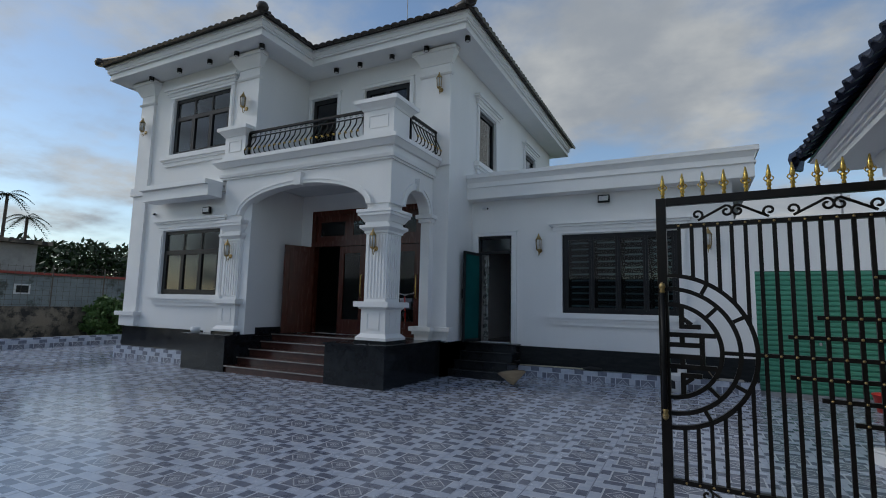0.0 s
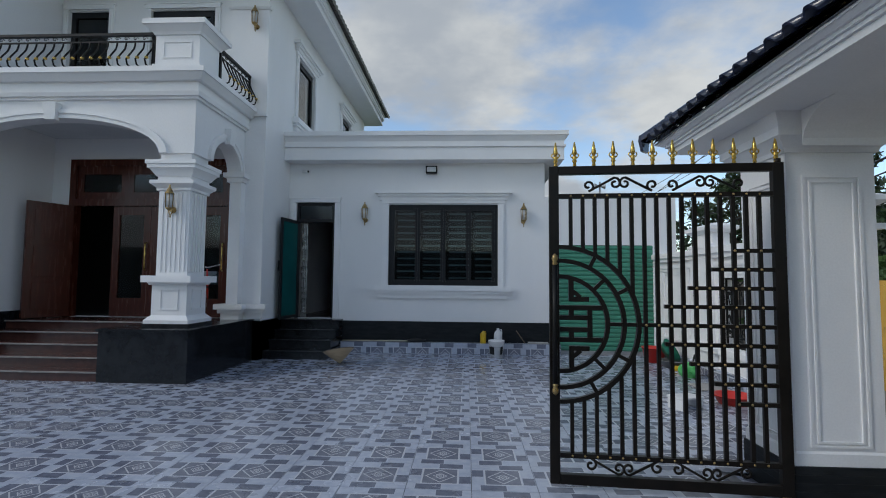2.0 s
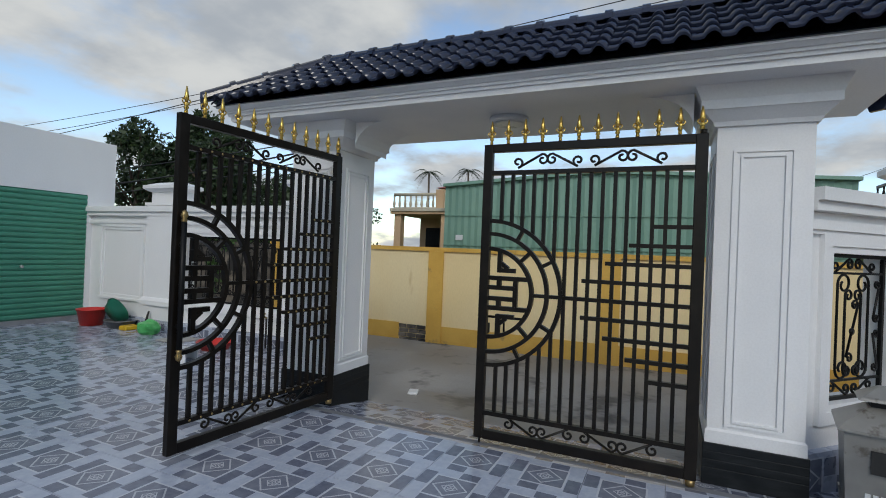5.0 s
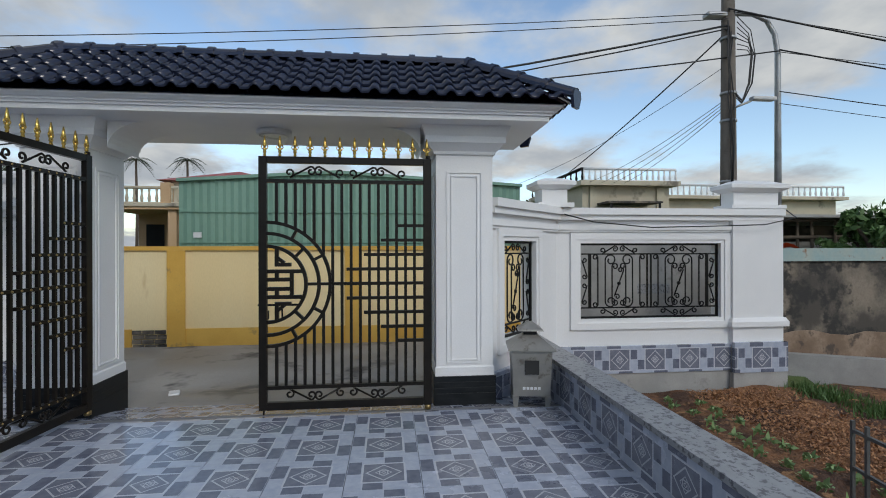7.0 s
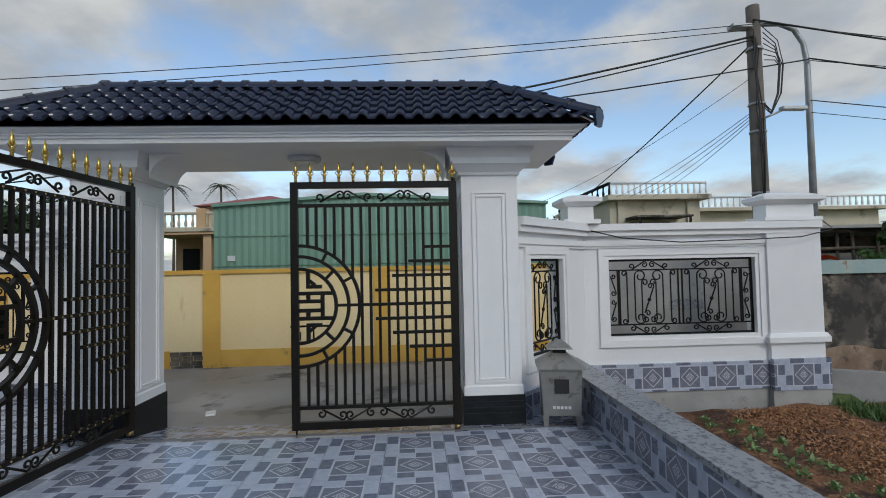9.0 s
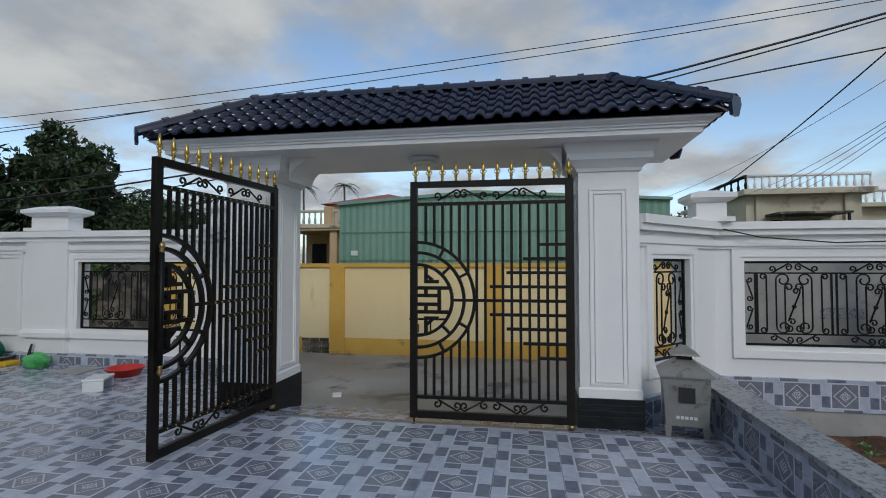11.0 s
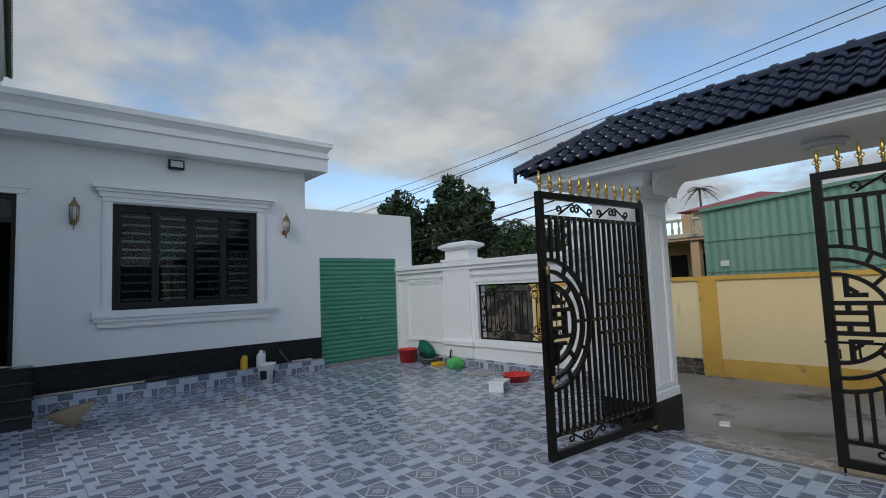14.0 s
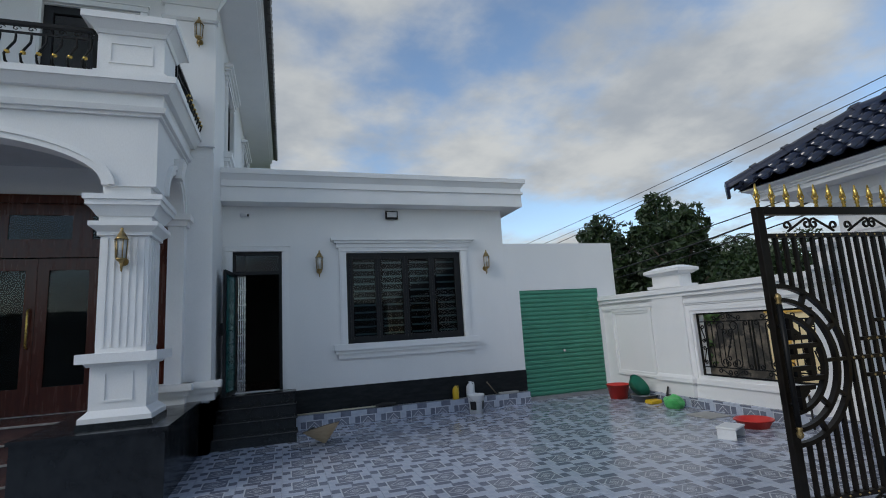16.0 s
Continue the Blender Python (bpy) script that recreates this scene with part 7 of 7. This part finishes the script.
st = thing("low_stool", "low white plastic stool on the tiles", "stool", pose(1.72, 7.35, 0.0, 0, 0, 25))
part("seat", soft_box(-0.17, 0.17, -0.12, 0.12, 0.12, 0.15, 0.01), WHITEPL, st)
for sx in (-1, 1):
    part("leg_panel", soft_box(sx * 0.15 - 0.012, sx * 0.15 + 0.012, -0.11, 0.11, 0, 0.12, 0.008), WHITEPL, st)
structure("drain_cover", boxes((2.35, 2.75, 8.30, 8.75, 0.0045, 0.02)), CONCRETE, "square dark drain cover in the yard tiles", "drain cover")
tap = thing("garden_tap", "brass garden tap on a black standpipe", "tap", pose(2.84, 7.12, 0.0))
bm = bmesh.new(); tube(bm, [(0, 0, 0), (0, 0, 0.44)], 0.014, 8); part("pipe", bm, RUBBER, tap)
bm = bmesh.new(); tube(bm, [(0, 0.0, 0.43), (-0.06, 0, 0.46), (-0.11, 0, 0.45), (-0.12, 0, 0.41)], 0.014, 8); lathe(bm, [(0.008, 0.46), (0.03, 0.49), (0.03, 0.50)], 8, (-0.05, 0, 0)); part("spout", bm, BRASS, tap)
bk = thing("paint_bucket", "white plastic bucket with a worn label on the tiles", "bucket", pose(-0.28, 10.98, 0.0))
bm = bmesh.new(); lathe(bm, [(0.0, 0.0), (0.12, 0.0), (0.15, 0.30), (0.16, 0.31), (0.16, 0.33), (0.145, 0.33), (0.11, 0.02), (0.0, 0.02)], 24); part("body", bm, WHITEPL, bk)
bm = bmesh.new()
for a, c in ((200, 250), (300, 330)):
    pa = [(0.139 * math.cos(radians(t)), 0.139 * math.sin(radians(t))) for t in range(a, c + 1, 10)]
    rr = [[bm.verts.new((x * (1 + (z - 0.15) * 0.75), y * (1 + (z - 0.15) * 0.75), z)) for x, y in pa] for z in (0.07, 0.22)]
    for k in range(len(pa) - 1):
        bm.faces.new((rr[0][k], rr[0][k + 1], rr[1][k + 1], rr[1][k]))
part("label_patch", bm, DARKFRAME, bk, "dark blue printed patch")
bm = bmesh.new(); tube(bm, [(0.155 * math.cos(a), 0.155 * math.sin(a) * 0.8 - 0.06, 0.31 - 0.10 * abs(math.sin(a))) for a in [math.pi + math.pi * k / 12 for k in range(13)]], 0.004, 5); part("handle", bm, GALV, bk)


def jug(name, label, mat, m, w, h):
    j = thing(name, label, "jug", m)
    bm = bmesh.new()
    lathe(bm, [(0.0, 0.0), (w, 0.0), (w * 1.03, 0.02), (w, h * 0.62), (w * 0.8, h * 0.78), (w * 0.32, h * 0.9), (w * 0.3, h * 0.95)], 16)
    part("body", bm, mat, j)
    bm = bmesh.new(); lathe(bm, [(w * 0.36, h * 0.952), (w * 0.36, h), (0.0, h * 1.01)], 12); part("cap", bm, RUBBER if mat is YELPL else WHITEPL, j)
    bm = bmesh.new(); tube(bm, [(w * 0.3, 0, h * 0.9), (w * 0.85, 0, h * 0.92), (w * 0.98, 0, h * 0.72), (w * 0.9, 0, h * 0.6)], w * 0.13, 8); part("handle", bm, mat, j)


jug("oil_bottle", "yellow plastic bottle on the tile ledge", YELPL, pose(-0.52, AY - 0.10, 0.216), 0.06, 0.26)
jug("plastic_jug", "white plastic jug on the tile ledge", WHITEPL, pose(-0.22, AY - 0.105, 0.216), 0.08, 0.30)
bm = bmesh.new(); tube(bm, [(0, 0, 0.02), (0.18, 0.0, 0.26)], 0.012, 8)
tr = solid("trowel_handle", bm, BAMBOO, "short wooden tool handle leaning on the dado", "tool", m=pose(0.32, AY - 0.10, 0.21, 0, 0, 160))
bm = soft_box(-0.2, 0.2, -0.05, 0.05, 0.0, 0.04, 0.012)
solid("mortar_tray", bm, CONCRETE, "mortar-crusted board on the tile ledge", "board", m=pose(0.58, AY - 0.095, 0.216))
bm = bmesh.new(); tube(bm, [(-3.4, AY - 0.1, 0.233), (-2.05, AY - 0.1, 0.243)], 0.014, 8)
br = thing("broom", "long pale-handled broom lying on the tile ledge", "broom")
part("handle", bm, CREAM, br)
bm = bmesh.new(); tube(bm, [(-2.05, AY - 0.1, 0.25), (-1.9, AY - 0.1, 0.26), (-1.68, AY - 0.1, 0.25)], [0.02, 0.045, 0.028], 8); part("head", bm, RUBBER, br)
hat = thing("conical_hat", "pale palm-leaf conical hat lying upturned on the tiles", "hat", pose(-3.05, 9.9, 0.02, -13, -11, 0))
bm = bmesh.new(); lathe(bm, [(0.004, 0.0), (0.05, 0.035), (0.16, 0.13), (0.262, 0.225), (0.266, 0.232), (0.256, 0.228), (0.155, 0.14), (0.045, 0.045), (0.004, 0.012)], 32); part("crown", bm, HATSTRAW, hat)
bm = bmesh.new(); tube(bm, [(0.263 * math.cos(a), 0.263 * math.sin(a), 0.229) for a in [2 * math.pi * k / 32 for k in range(33)]], 0.006, 6, False); part("rim", bm, BAMBOO, hat)
bm = bmesh.new(); tube(bm, [(-0.19, 0.10, 0.175), (-0.17, 0.05, 0.245), (-0.11, 0.0, 0.25), (-0.06, -0.06, 0.17)], 0.022, 8); part("chin_strap", bm, RUBBER, hat, "dark cloth chin strap")
bm = bmesh.new(); lathe(bm, [(0.0, 0.0), (0.08, 0.0), (0.10, 0.05), (0.10, 0.13), (0.09, 0.13), (0.0, 0.12)], 16)
solid("small_pot", bm, WHITEPL, "small white pot on the granite plinth", "pot", m=pose(-9.8, 8.25, PZ))
bm = soft_box(-0.09, 0.09, -0.06, 0.06, 0, 0.03, 0.012)
solid("litter", bm, WHITEPL, "scrap of white litter on the lane", "litter", m=pose(2.85, 4.75, -0.262, 0, 0, 20))

# bicycle on the porch
bi = thing("bicycle", "old bicycle with a pale basket leaning on the porch wall", "bicycle", pose(-5.62, 9.72, PZ, 0, 8, 92))
for u in (-0.5, 0.5):
    bm = bmesh.new(); tube(bm, [(u + 0.31 * math.cos(a), 0, 0.33 + 0.31 * math.sin(a)) for a in [2 * math.pi * k / 28 for k in range(29)]], 0.017, 8, False)
    wh = part("wheel", bm, RUBBER, bi)
    bm = bmesh.new()
    for k in range(12):
        a = math.pi * k / 6
        tube(bm, [(u, 0, 0.33), (u + 0.295 * math.cos(a), 0, 0.33 + 0.295 * math.sin(a))], 0.002, 4)
    part("spokes", bm, STEEL, wh)
bm = bmesh.new()
for p, q in (((-0.5, 0, 0.33), (-0.15, 0, 0.78)), ((-0.5, 0, 0.33), (-0.02, 0, 0.30)), ((-0.02, 0, 0.30), (-0.17, 0, 0.85)), ((-0.02, 0, 0.30), (0.36, 0, 0.80)), ((0.34, 0, 0.95), (0.5, 0, 0.33)), ((-0.1, 0, 0.6), (0.37, 0, 0.78))):
    tube(bm, [p, q], 0.016, 8)
part("frame", bm, REDPL, bi, "faded red tube frame")
part("saddle", soft_box(-0.28, -0.06, -0.07, 0.07, 0.85, 0.91, 0.025), RUBBER, bi)
bm = bmesh.new(); tube(bm, [(0.25, -0.26, 1.02), (0.36, -0.2, 1.03), (0.34, 0, 0.98), (0.36, 0.2, 1.03), (0.25, 0.26, 1.02)], 0.012, 8); part("handlebar", bm, STEEL, bi)
part("basket", tiers((0.42, 0.66, -0.14, 0.14), ((-0.04, 0.70, 0.02, 0.92),)), WHITEPL, bi, "pale front basket")

# ---- yard tiles ----
GAP = 0.0022
bm = bmesh.new()
quad_box(bm, -PX / 2 + GAP, PX / 2 - GAP, -PY / 2 + GAP, PY / 2 - GAP, -0.005, 0.003)
TILEM = mesh_of("tile", bm, TILE_FLOOR)
BLOCKS = ((-13.2, -8.86, 8.35, 12.0), (PLX, PRX, PFY - 0.0, 12.0), (-4.76, -3.42, 10.36, 12), (-13.2, 3.4, 11.5, 12.5))
near_count = 0
rv, rf = [], []
i0, i1 = int(math.floor((-16.9 - X0) / PX)), int(math.ceil((2.95 - X0) / PX))
for i in range(i0, i1 + 1):
    for j in range(-9, 15):
        x, y = X0 + i * PX, Y0 + j * PY
        xa, xb = x - PX / 2 + GAP, x + PX / 2 - GAP
        ya_, yb_ = max(y - PY / 2 + GAP, 0.56), y + PY / 2 - GAP
        if yb_ - ya_ < 0.05 or ya_ > 11.4: continue
        if xa < -16.9: continue
        if any(b[0] < xa and xb < b[1] and b[2] < ya_ and yb_ < b[3] for b in BLOCKS): continue
        whole = yb_ - ya_ > PY - 0.01
        if -4.5 < x < 1.0 and whole and xb < 1.15 and near_count < 300:
            ob = new("tile", TILEM); ob.parent = floor
            ob.matrix_local = pose(x, y, 0.0006 * math.sin(i * 7.1 + j * 3.3), 0.05 * math.sin(i * 3.7 + j), 0.05 * math.cos(i + j * 2.9), 0)
            near_count += 1
            continue
        if xb > 2.06 and y < 5.5: 
            if xa > 2.0: continue
            xb = min(xb, 2.06)
        if y >= 5.5 and xb > 2.0 and y < 5.6 + (x - 2.0) * 1.18: continue
        lo = fall if y < 5.6 else (lambda q: 0.0)
        k = len(rv)
        for z in (-0.005, 0.003):
            rv += [(xa, ya_, lo(xa) + z), (xb, ya_, lo(xb) + z), (xb, yb_, lo(xb) + z), (xa, yb_, lo(xa) + z)]
        rf += [tuple(k + q for q in f) for f in ((3, 2, 1, 0), (4, 5, 6, 7), (0, 1, 5, 4), (1, 2, 6, 5), (2, 3, 7, 6), (3, 0, 4, 7))]
me = bpy.data.meshes.new("tile_field"); me.from_pydata(rv, [], rf); me.materials.append(TILE_FLOOR)
ob = new("tile_field", me); ob.parent = floor
tagged(ob, "patterned glazed tiles further off in the yard", "", kind="stuff")
